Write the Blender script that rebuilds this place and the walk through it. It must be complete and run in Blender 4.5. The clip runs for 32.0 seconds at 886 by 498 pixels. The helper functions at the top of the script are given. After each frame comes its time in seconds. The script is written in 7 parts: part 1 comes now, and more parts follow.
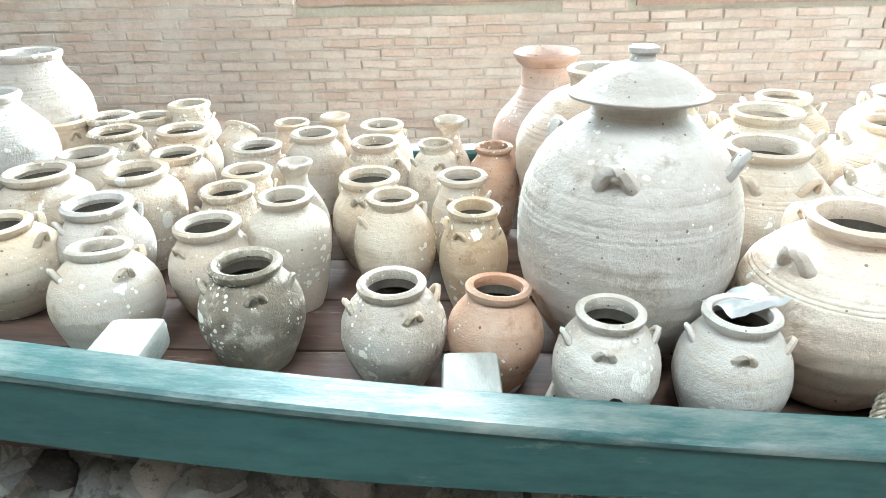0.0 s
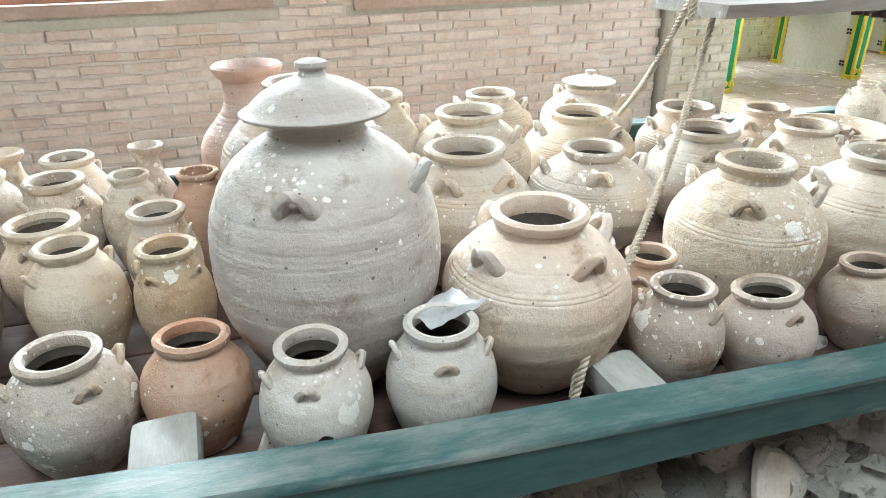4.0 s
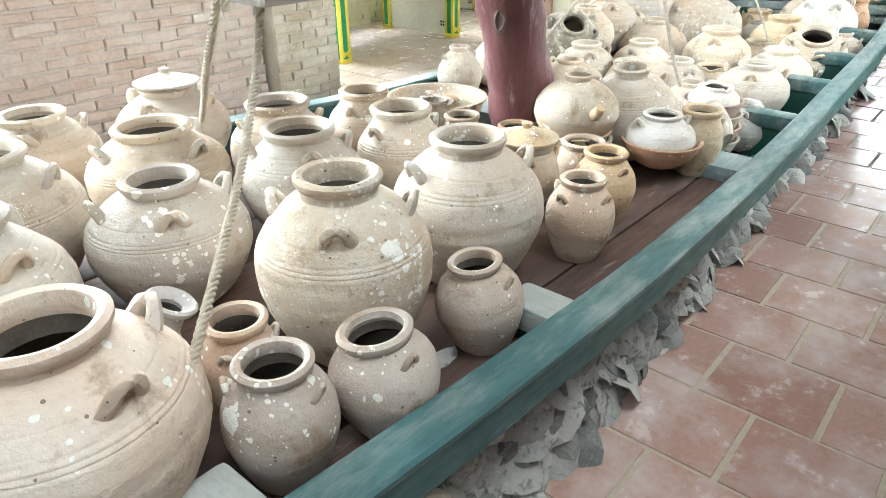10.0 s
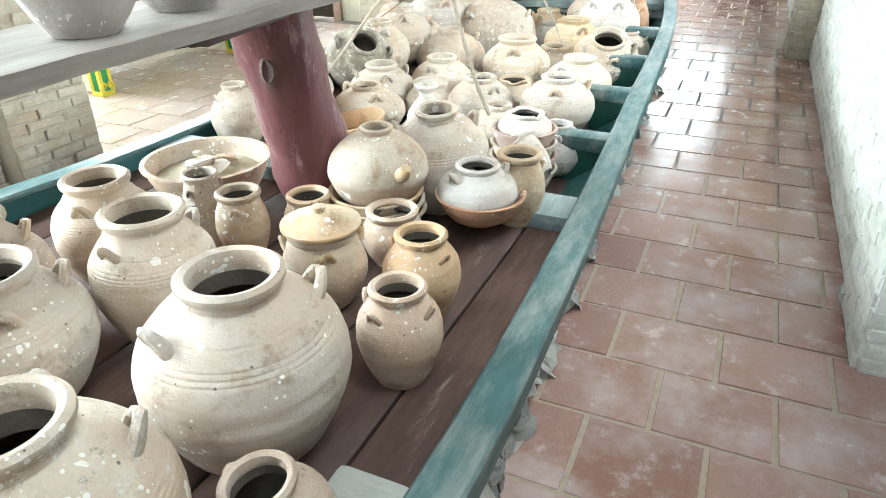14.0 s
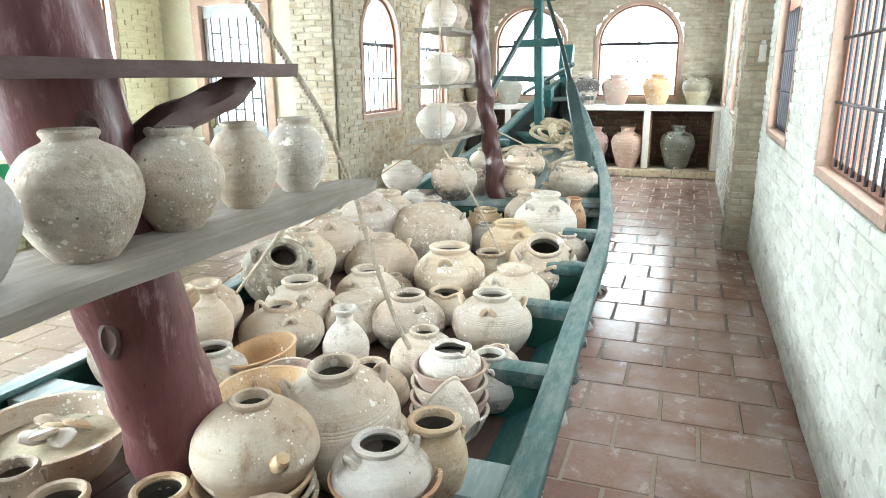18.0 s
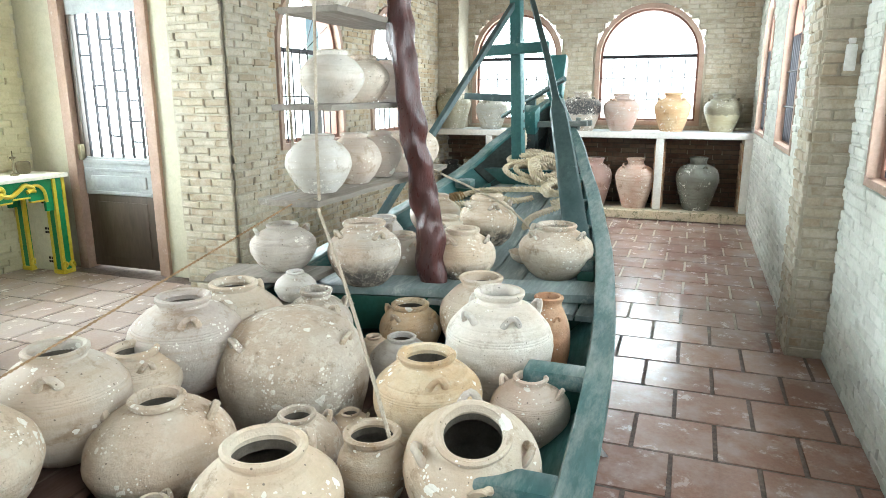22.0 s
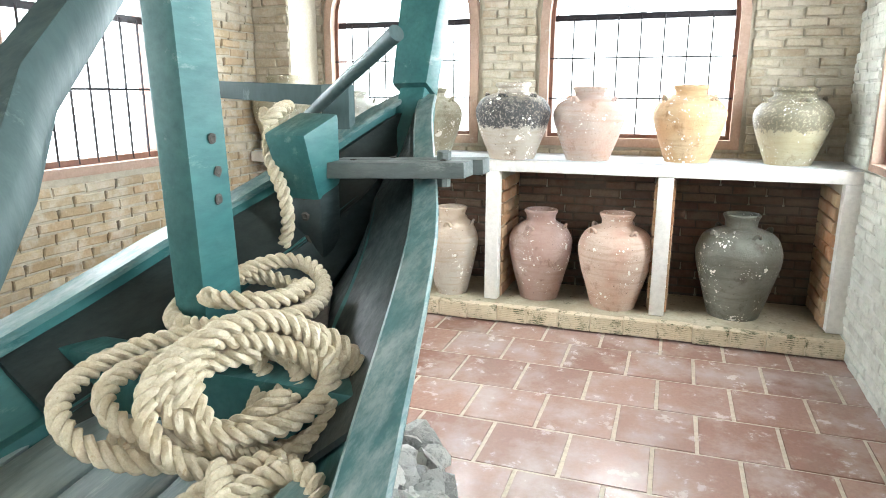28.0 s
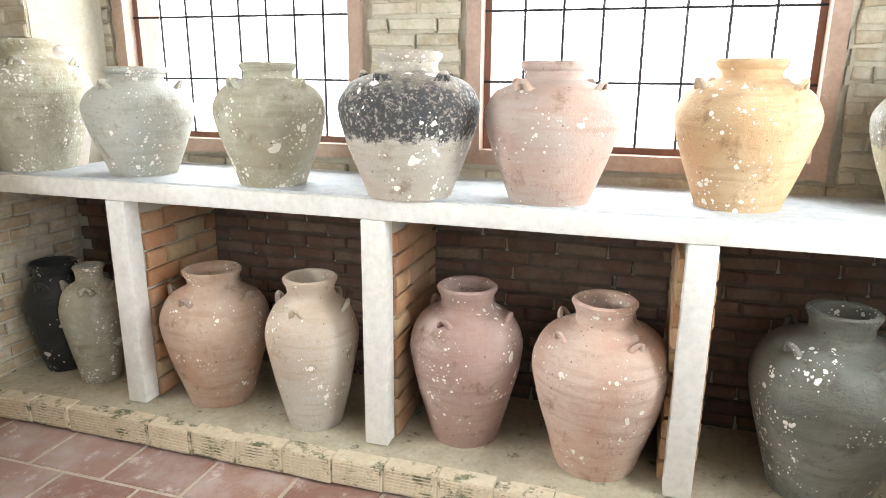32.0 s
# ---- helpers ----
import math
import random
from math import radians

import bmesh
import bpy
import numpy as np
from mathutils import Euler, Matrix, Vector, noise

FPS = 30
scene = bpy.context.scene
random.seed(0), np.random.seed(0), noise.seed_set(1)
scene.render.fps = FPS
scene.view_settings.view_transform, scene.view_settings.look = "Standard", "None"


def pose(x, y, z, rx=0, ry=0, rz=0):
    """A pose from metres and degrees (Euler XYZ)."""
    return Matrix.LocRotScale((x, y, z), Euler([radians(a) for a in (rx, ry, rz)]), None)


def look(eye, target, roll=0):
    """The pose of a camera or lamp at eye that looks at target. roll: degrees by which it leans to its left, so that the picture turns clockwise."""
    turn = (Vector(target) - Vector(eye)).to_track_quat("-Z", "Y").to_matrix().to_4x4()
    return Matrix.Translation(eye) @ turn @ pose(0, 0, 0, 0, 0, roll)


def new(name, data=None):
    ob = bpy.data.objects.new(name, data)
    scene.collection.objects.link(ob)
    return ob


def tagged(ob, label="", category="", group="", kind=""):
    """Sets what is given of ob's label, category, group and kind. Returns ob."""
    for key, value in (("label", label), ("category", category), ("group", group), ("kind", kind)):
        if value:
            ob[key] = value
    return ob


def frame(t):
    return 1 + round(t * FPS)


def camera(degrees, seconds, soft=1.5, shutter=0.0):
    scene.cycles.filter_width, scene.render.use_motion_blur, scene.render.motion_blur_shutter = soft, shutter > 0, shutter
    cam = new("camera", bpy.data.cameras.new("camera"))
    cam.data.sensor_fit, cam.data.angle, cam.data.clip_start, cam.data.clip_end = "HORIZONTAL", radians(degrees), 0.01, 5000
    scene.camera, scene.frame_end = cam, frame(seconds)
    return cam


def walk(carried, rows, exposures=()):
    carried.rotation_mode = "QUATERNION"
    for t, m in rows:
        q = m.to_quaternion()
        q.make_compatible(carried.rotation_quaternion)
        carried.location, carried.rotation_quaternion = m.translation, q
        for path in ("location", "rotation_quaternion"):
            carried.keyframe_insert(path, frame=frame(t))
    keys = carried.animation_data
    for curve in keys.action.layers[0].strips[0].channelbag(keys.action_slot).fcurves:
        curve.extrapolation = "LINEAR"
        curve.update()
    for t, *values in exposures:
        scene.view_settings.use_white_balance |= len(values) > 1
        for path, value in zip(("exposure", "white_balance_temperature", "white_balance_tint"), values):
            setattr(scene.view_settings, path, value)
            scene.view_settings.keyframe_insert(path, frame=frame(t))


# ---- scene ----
cam = camera(67.3, 32.0, 0.9)
METRES, EYE, TILT, LEAN, TURN = 9.3, 1.23, 0.0, -1.05, 1.3
ROWS = [
    (0.0, 0.0, 0.0, 0.0, -1.07, -25.7, 2.22),
    (0.5, 0.0016, -0.0007, 0.0006, -3.25, -25.79, 2.12),
    (1.0, 0.0042, -0.0005, 0.0005, -5.7, -25.91, 2.08),
    (1.5, 0.0062, -0.0004, 0.0005, -8.13, -25.89, 1.95),
    (2.0, 0.0081, 0.0007, 0.0014, -10.6, -25.91, 1.89),
    (2.5, 0.0114, 0.0019, 0.0016, -13.49, -26.0, 1.81),
    (3.0, 0.0137, 0.0025, 0.0011, -15.97, -26.05, 1.78),
    (3.5, 0.0157, 0.0041, 0.0004, -18.51, -26.07, 1.66),
    (5.5, 0.0247, 0.0097, 0.0008, -29.06, -26.71, 1.45),
    (6.0, 0.0272, 0.0089, 0.0013, -31.15, -26.75, 1.45),
    (6.5, 0.0297, 0.0093, 0.0012, -33.49, -26.84, 1.38),
    (7.0, 0.0322, 0.0106, 0.0011, -35.67, -26.97, 1.32),
    (7.5, 0.036, 0.0123, 0.0009, -37.88, -27.3, 1.33),
    (8.0, 0.0407, 0.0143, 0.0011, -40.23, -27.47, 1.21),
    (8.5, 0.0447, 0.0165, 0.0006, -42.81, -27.7, 1.2),
    (9.0, 0.0477, 0.0179, -0.0002, -45.78, -28.21, 1.22),
    (9.5, 0.0517, 0.0208, -0.001, -48.57, -28.79, 1.12),
    (10.0, 0.0571, 0.0244, -0.001, -50.85, -29.15, 1.08),
    (10.5, 0.0652, 0.0283, -0.0019, -52.16, -29.57, 1.1),
    (11.0, 0.073, 0.0321, -0.0024, -52.55, -29.99, 1.06),
    (11.5, 0.0786, 0.0341, -0.0024, -53.11, -30.26, 1.08),
    (12.0, 0.0851, 0.0377, -0.0027, -54.21, -30.4, 1.09),
    (12.5, 0.0926, 0.0417, -0.0017, -57.05, -30.51, 1.02),
    (13.0, 0.0968, 0.0441, -0.0, -60.85, -30.64, 0.95),
    (13.5, 0.1002, 0.0461, 0.0012, -65.66, -30.68, 0.93),
    (14.0, 0.1043, 0.046, 0.0042, -67.62, -30.14, 1.0),
    (14.5, 0.1135, 0.0433, 0.0066, -68.12, -27.96, 1.03),
    (15.0, 0.1215, 0.0413, 0.0077, -68.59, -25.99, 0.9),
    (15.5, 0.1256, 0.044, 0.0086, -68.97, -24.03, 0.72),
    (17.5, 0.1387, 0.0508, 0.0133, -71.07, -16.67, 0.67),
    (18.0, 0.1498, 0.0477, 0.0131, -71.42, -15.71, 0.76),
    (18.5, 0.1651, 0.0456, 0.012, -71.74, -15.52, 0.75),
    (19.0, 0.1894, 0.0508, 0.0107, -71.91, -14.94, 0.62),
    (19.5, 0.2131, 0.0546, 0.01, -71.81, -14.27, 0.63),
    (20.0, 0.2387, 0.0531, 0.0086, -71.51, -14.09, 0.57),
    (20.5, 0.263, 0.0538, 0.007, -71.42, -14.12, 0.53),
    (21.0, 0.2897, 0.0595, 0.008, -71.27, -14.09, 0.36),
    (21.5, 0.3205, 0.0609, 0.0067, -71.07, -14.09, 0.48),
    (22.0, 0.351, 0.0631, 0.0055, -70.89, -13.99, 0.45),
    (22.5, 0.3854, 0.0675, 0.0062, -70.83, -14.11, 0.5),
    (23.0, 0.4216, 0.0669, 0.0039, -70.63, -13.99, 0.53),
    (23.5, 0.4581, 0.0697, 0.0025, -70.54, -13.96, 0.46),
    (24.0, 0.4925, 0.0711, 0.0026, -70.53, -13.94, 0.43),
    (24.5, 0.5269, 0.0676, 0.0029, -70.46, -14.09, 0.42),
    (26.5, 0.6656, 0.0769, -0.0052, -71.45, -13.85, 0.2),
    (27.0, 0.7017, 0.0769, -0.0055, -71.58, -13.9, 0.41),
    (27.5, 0.7369, 0.0806, -0.0058, -71.83, -13.98, 0.25),
    (28.0, 0.7714, 0.086, -0.0053, -72.15, -14.08, 0.23),
    (28.5, 0.8054, 0.0867, -0.0051, -72.19, -14.21, 0.19),
    (29.0, 0.8429, 0.0931, -0.0059, -72.51, -14.36, 0.22),
    (29.5, 0.873, 0.0952, -0.0068, -72.6, -14.81, 0.21),
    (30.0, 0.9003, 0.0941, -0.0065, -72.86, -14.92, 0.11),
    (30.5, 0.9257, 0.0975, -0.0076, -73.33, -15.14, -0.0),
    (31.0, 0.9451, 0.1007, -0.0083, -73.58, -15.82, -0.07),
    (31.5, 0.9626, 0.1018, -0.0075, -73.85, -15.82, -0.15),
    (32.0, 0.9757, 0.1026, -0.0085, -74.11, -15.77, -0.15),
]
walk(cam, [(t, pose(0, 0, EYE, TILT, LEAN, TURN) @ pose(METRES * x, METRES * y, METRES * z, 90 + pitch, roll, yaw)) for t, x, y, z, yaw, pitch, roll in ROWS],
     [(0.0, 0.84, 5700, -2), (2.0, 0.46, 5800, 0), (4.0, 0.28, 5900, 2), (10.0, 0.28, 5900, 2), (13.0, 0.14, 5850, 0), (15.0, 0.38, 5850, 1), (18.0, -0.14, 5980, 1), (21.0, -0.30, 5950, 1), (24.0, -0.22, 5980, 2), (28.0, -0.04, 6100, 5), (32.0, -0.20, 6300, 8)])

# ---------------- light ----------------
world = bpy.data.worlds.new("sky")
scene.world = world
world.use_nodes = True
wn = world.node_tree.nodes
sky = wn.new("ShaderNodeTexSky")
sky.sky_type = "NISHITA"
sky.sun_disc = False
sky.sun_elevation, sky.sun_rotation = radians(52), radians(150)
wn["Background"].inputs[1].default_value = 0.15
world.node_tree.links.new(sky.outputs[0], wn["Background"].inputs[0])

sun_data = bpy.data.lights.new("sun", "SUN")
sun_data.energy, sun_data.angle, sun_data.color = 1.0, radians(12), (1.0, 0.95, 0.86)
sun = new("sun", sun_data)
sun.matrix_world = look((4, -5, 14), (5, 0, 0))


def daylight_lamp(x, y, z, w, h, facing, power):
    """Area lamp standing in for sky light through an opening of that size."""
    d = bpy.data.lights.new("window_daylight", "AREA")
    d.shape, d.size, d.size_y, d.energy = "RECTANGLE", w, h, power
    d.color = (0.92, 0.97, 1.0)
    ob = new("window_daylight", d)
    ob.matrix_world = look((x, y, z), (x + facing[0], y + facing[1], z + facing[2]))
    return ob


L_END, L_NORTH, L_SOUTH, L_WEST, L_HALL, L_ADDED_TOP = 58, 108, 95, 240, 260, 85

# ---------------- materials ----------------
def nodes(name):
    m = bpy.data.materials.new(name)
    m.use_nodes = True
    t = m.node_tree
    return m, t, t.nodes["Principled BSDF"]


def nd(t, kind, **kw):
    n = t.nodes.new("ShaderNode" + kind)
    for k, v in kw.items():
        n.inputs[k].default_value = v
    return n


def mixc(t, fac, a, b, mode="MIX"):
    n = t.nodes.new("ShaderNodeMix")
    n.data_type, n.blend_type = "RGBA", mode
    for sock, v in ((n.inputs[0], fac), (n.inputs[6], a), (n.inputs[7], b)):
        if isinstance(v, bpy.types.NodeSocket):
            t.links.new(v, sock)
        elif isinstance(v, (int, float)):
            sock.default_value = v
        else:
            sock.default_value = (*v[:3], 1)
    return n.outputs[2]


def ramp(t, sock, lo, hi, a=0.0, b=1.0):
    n = t.nodes.new("ShaderNodeMapRange")
    n.inputs[1].default_value, n.inputs[2].default_value = lo, hi
    n.inputs[3].default_value, n.inputs[4].default_value = a, b
    t.links.new(sock, n.inputs[0])
    return n.outputs[0]


def noise_of(t, scale, detail=4, rough=0.6, coord=None, stretch=None):
    if coord is None:
        coord = t.nodes.new("ShaderNodeNewGeometry").outputs["Position"]
    if stretch:
        mp = t.nodes.new("ShaderNodeMapping")
        mp.inputs["Scale"].default_value = stretch
        t.links.new(coord, mp.inputs[0])
        coord = mp.outputs[0]
    n = nd(t, "TexNoise", Scale=scale, Detail=detail, Roughness=rough)
    t.links.new(coord, n.inputs["Vector"])
    return n.outputs[0]


def bump(t, bsdf, sock, strength, dist=0.01, prev=None):
    n = nd(t, "Bump", Strength=strength, Distance=dist)
    t.links.new(sock, n.inputs["Height"])
    if prev:
        t.links.new(prev, n.inputs["Normal"])
    t.links.new(n.outputs[0], bsdf.inputs["Normal"])
    return n.outputs[0]


def object_vec(t):
    """Object coordinates moved by the object's own random number, so that no two things share a pattern."""
    tc = t.nodes.new("ShaderNodeTexCoord").outputs["Object"]
    oi = t.nodes.new("ShaderNodeObjectInfo").outputs["Random"]
    mul = t.nodes.new("ShaderNodeMath")
    mul.operation = "MULTIPLY"
    mul.inputs[1].default_value = 37.0
    t.links.new(oi, mul.inputs[0])
    add = t.nodes.new("ShaderNodeVectorMath")
    t.links.new(tc, add.inputs[0])
    t.links.new(mul.outputs[0], add.inputs[1])
    return add.outputs[0], oi


def ceramic(name, base, second, spots=0.5, crust=0.0, dark_foot=0.0, spot_col=(0.78, 0.75, 0.68), band=None, rough=0.75):
    """Old unglazed or worn stoneware lifted from the sea: body colour with kiln flashing, lime scars and encrustation."""
    m, t, b = nodes(name)
    v, rnd = object_vec(t)
    big = noise_of(t, 6.0, 3, 0.55, v)
    fine = noise_of(t, 75.0, 5, 0.7, v)
    col = mixc(t, ramp(t, big, 0.38, 0.62), base, second)
    hs = nd(t, "HueSaturation")
    t.links.new(col, hs.inputs["Color"])
    t.links.new(ramp(t, rnd, 0, 1, 0.86, 1.10), hs.inputs["Value"])
    t.links.new(ramp(t, rnd, 0, 1, 0.75, 1.2), hs.inputs["Saturation"])
    col = hs.outputs[0]
    col = mixc(t, ramp(t, fine, 0.45, 0.78, 0.0, 0.28), col, tuple(c * 0.62 for c in base))
    # thrown streaks and ochre flushes
    streak = noise_of(t, 5.0, 4, 0.6, v, (1, 1, 9))
    col = mixc(t, ramp(t, streak, 0.50, 0.68, 0, 0.5), col, tuple(c * s for c, s in zip(base, (0.74, 0.68, 0.58))))
    flush = noise_of(t, 3.2, 3, 0.5, v)
    col = mixc(t, ramp(t, flush, 0.50, 0.66, 0, 0.42), col, tuple(c * s for c, s in zip(base, (1.03, 0.88, 0.77))))
    stain = noise_of(t, 10.0, 7, 0.75, v)
    col = mixc(t, ramp(t, stain, 0.55, 0.67, 0, 0.72), col, tuple(c * s for c, s in zip(base, (0.50, 0.41, 0.31))))
    # Patchy near-black tone, denser towards the bottom.
    if dark_foot:
        tc = t.nodes.new("ShaderNodeTexCoord").outputs["Generated"]
        sp = t.nodes.new("ShaderNodeSeparateXYZ")
        t.links.new(tc, sp.inputs[0])
        low = ramp(t, sp.outputs[2], 0.5, 0.25, 0, 1)
        pat = ramp(t, noise_of(t, 16, 5, 0.75, v), 0.36, 0.52, 0, dark_foot)
        mu = t.nodes.new("ShaderNodeMath")
        mu.operation = "MULTIPLY"
        t.links.new(low, mu.inputs[0])
        t.links.new(pat, mu.inputs[1])
        col = mixc(t, mu.outputs[0], col, (0.06, 0.055, 0.05))
    if band:
        tc = t.nodes.new("ShaderNodeTexCoord").outputs["Generated"]
        sp = t.nodes.new("ShaderNodeSeparateXYZ")
        t.links.new(tc, sp.inputs[0])
        wob = noise_of(t, 22, 6, 0.75, v)
        ad = t.nodes.new("ShaderNodeMath")
        ad.operation = "MULTIPLY_ADD"
        ad.inputs[1].default_value, ad.inputs[2].default_value = 0.35, -0.17
        t.links.new(wob, ad.inputs[0])
        sm = t.nodes.new("ShaderNodeMath")
        t.links.new(sp.outputs[2], sm.inputs[0])
        t.links.new(ad.outputs[0], sm.inputs[1])
        up = ramp(t, sm.outputs[0], band[0], band[0] + 0.03)
        dn = ramp(t, sm.outputs[0], band[1] + 0.18, band[1])
        mu = t.nodes.new("ShaderNodeMath")
        mu.operation = "MULTIPLY"
        t.links.new(up, mu.inputs[0])
        t.links.new(dn, mu.inputs[1])
        mu2 = t.nodes.new("ShaderNodeMath")
        mu2.operation = "MULTIPLY"
        t.links.new(mu.outputs[0], mu2.inputs[0])
        t.links.new(ramp(t, noise_of(t, 70, 5, 0.8, v), 0.52, 0.60, 0.96, 0.25), mu2.inputs[1])
        col = mixc(t, mu2.outputs[0], col, band[2])
    # lime scars in three sizes, gathered in patches
    relief = None
    cluster = noise_of(t, 7.5, 3, 0.6, v)
    nz = nd(t, "TexNoise", Scale=38.0, Detail=4)
    t.links.new(v, nz.inputs["Vector"])
    for scale, top, chance, spread in ((20.0, 0.45, 0.15, 0.030), (52.0, 0.48, 0.34, 0.016), (120.0, 0.48, 0.34, 0.008)):
        vo = nd(t, "TexVoronoi", Scale=scale)
        wv = t.nodes.new("ShaderNodeVectorMath")
        wv.operation = "MULTIPLY_ADD"
        wv.inputs[1].default_value = (spread,) * 3
        t.links.new(nz.outputs["Color"], wv.inputs[0])
        t.links.new(v, wv.inputs[2])
        t.links.new(wv.outputs[0], vo.inputs["Vector"])
        cell = t.nodes.new("ShaderNodeSeparateColor")
        t.links.new(vo.outputs["Color"], cell.inputs[0])
        size = ramp(t, cell.outputs[0], 1.0 - chance * spots, 1.0, 0.0, top)
        mu = t.nodes.new("ShaderNodeMath")
        mu.operation = "MULTIPLY"
        t.links.new(size, mu.inputs[0])
        t.links.new(ramp(t, cluster, 0.46, 0.62, 0.25 if scale < 30 else 0.0, 1.2), mu.inputs[1])
        gt = t.nodes.new("ShaderNodeMath")
        gt.operation = "LESS_THAN"
        t.links.new(vo.outputs["Distance"], gt.inputs[0])
        t.links.new(mu.outputs[0], gt.inputs[1])
        col = mixc(t, gt.outputs[0], col, spot_col)
        if relief is None:
            relief = gt.outputs[0]
    if crust:
        cr = ramp(t, noise_of(t, 24, 7, 0.78, v), 0.53, 0.59, 0, crust)
        col = mixc(t, cr, col, (0.62, 0.56, 0.46))
        cr2 = ramp(t, noise_of(t, 38, 6, 0.78, v), 0.59, 0.66, 0, crust * 0.9)
        col = mixc(t, cr2, col, (0.20, 0.17, 0.13))
    pits = nd(t, "TexVoronoi", Scale=85.0)
    t.links.new(v, pits.inputs["Vector"])
    pc = t.nodes.new("ShaderNodeSeparateColor")
    t.links.new(pits.outputs["Color"], pc.inputs[0])
    pit = t.nodes.new("ShaderNodeMath")
    pit.operation = "LESS_THAN"
    t.links.new(pits.outputs["Distance"], pit.inputs[0])
    t.links.new(ramp(t, pc.outputs[1], 0.90, 1.0, 0.0, 0.26), pit.inputs[1])
    col = mixc(t, pit.outputs[0], col, tuple(c * 0.38 for c in base))
    t.links.new(col, b.inputs["Base Color"])
    b.inputs["Roughness"].default_value = rough
    b.inputs["Specular IOR Level"].default_value = 0.3
    n1 = bump(t, b, fine, 0.40, 0.004)
    n2 = bump(t, b, stain, 0.6 + 0.4 * crust, 0.018, n1)
    n3 = bump(t, b, streak, 0.25, 0.006, n2)
    bump(t, b, relief, 0.7, 0.004, n3)
    return m


JAR_MAT = {
    "buff": ceramic("buff_stoneware", (0.545, 0.450, 0.346), (0.601, 0.533, 0.439), 0.7),
    "pale": ceramic("pale_stoneware", (0.581, 0.476, 0.390), (0.638, 0.565, 0.483), 0.6),
    "white": ceramic("chalky_white_stoneware", (0.599, 0.547, 0.480), (0.666, 0.627, 0.571), 1.1),
    "grey": ceramic("grey_stoneware", (0.472, 0.428, 0.382), (0.575, 0.537, 0.490), 0.8),
    "crust": ceramic("encrusted_stoneware", (0.500, 0.415, 0.324), (0.575, 0.511, 0.425), 1.3, crust=0.75),
    "ochre": ceramic("ochre_stoneware", (0.526, 0.385, 0.247), (0.582, 0.494, 0.363), 0.8, crust=0.2),
    "orange": ceramic("orange_earthenware", (0.46, 0.265, 0.17), (0.51, 0.36, 0.26), 0.7),
    "salmon": ceramic("salmon_earthenware", (0.44, 0.29, 0.205), (0.51, 0.385, 0.30), 0.8),
    "tan": ceramic("tan_stoneware", (0.50, 0.34, 0.205), (0.55, 0.42, 0.28), 0.9),
    "pink": ceramic("pink_earthenware", (0.505, 0.348, 0.278), (0.548, 0.435, 0.365), 0.6),
    "fawn": ceramic("fawn_stoneware", (0.50, 0.38, 0.285), (0.57, 0.47, 0.375), 0.8),
    "dark": ceramic("dark_grey_stoneware", (0.20, 0.175, 0.14), (0.42, 0.375, 0.30), 1.0, crust=0.5),
    "dark_footed": ceramic("sooty_stoneware", (0.527, 0.428, 0.333), (0.584, 0.511, 0.416), 1.0, dark_foot=0.9, crust=0.3),
    "mauve": ceramic("mauve_brown_stoneware", (0.36, 0.25, 0.22), (0.44, 0.34, 0.30), 0.8, rough=0.5),
    "slate": ceramic("grey_green_glazed_stoneware", (0.135, 0.135, 0.112), (0.20, 0.195, 0.165), 1.1, rough=0.42),
    "black": ceramic("black_glazed_stoneware", (0.025, 0.027, 0.029), (0.05, 0.05, 0.05), 0.4, rough=0.35),
    "banded": ceramic("black_banded_stoneware", (0.435, 0.383, 0.318), (0.496, 0.452, 0.392), 1.4, band=(0.42, 0.74, (0.044, 0.045, 0.048))),
    "dripped": ceramic("olive_drip_glazed_stoneware", (0.383, 0.335, 0.217), (0.435, 0.392, 0.278), 0.7, band=(0.44, 1.2, (0.148, 0.131, 0.091)), rough=0.45),
    "green": ceramic("olive_grey_stoneware", (0.357, 0.335, 0.248), (0.435, 0.409, 0.318), 1.6, crust=0.25),
    "palegreen": ceramic("pale_green_grey_stoneware", (0.418, 0.413, 0.348), (0.487, 0.479, 0.413), 1.5),
}


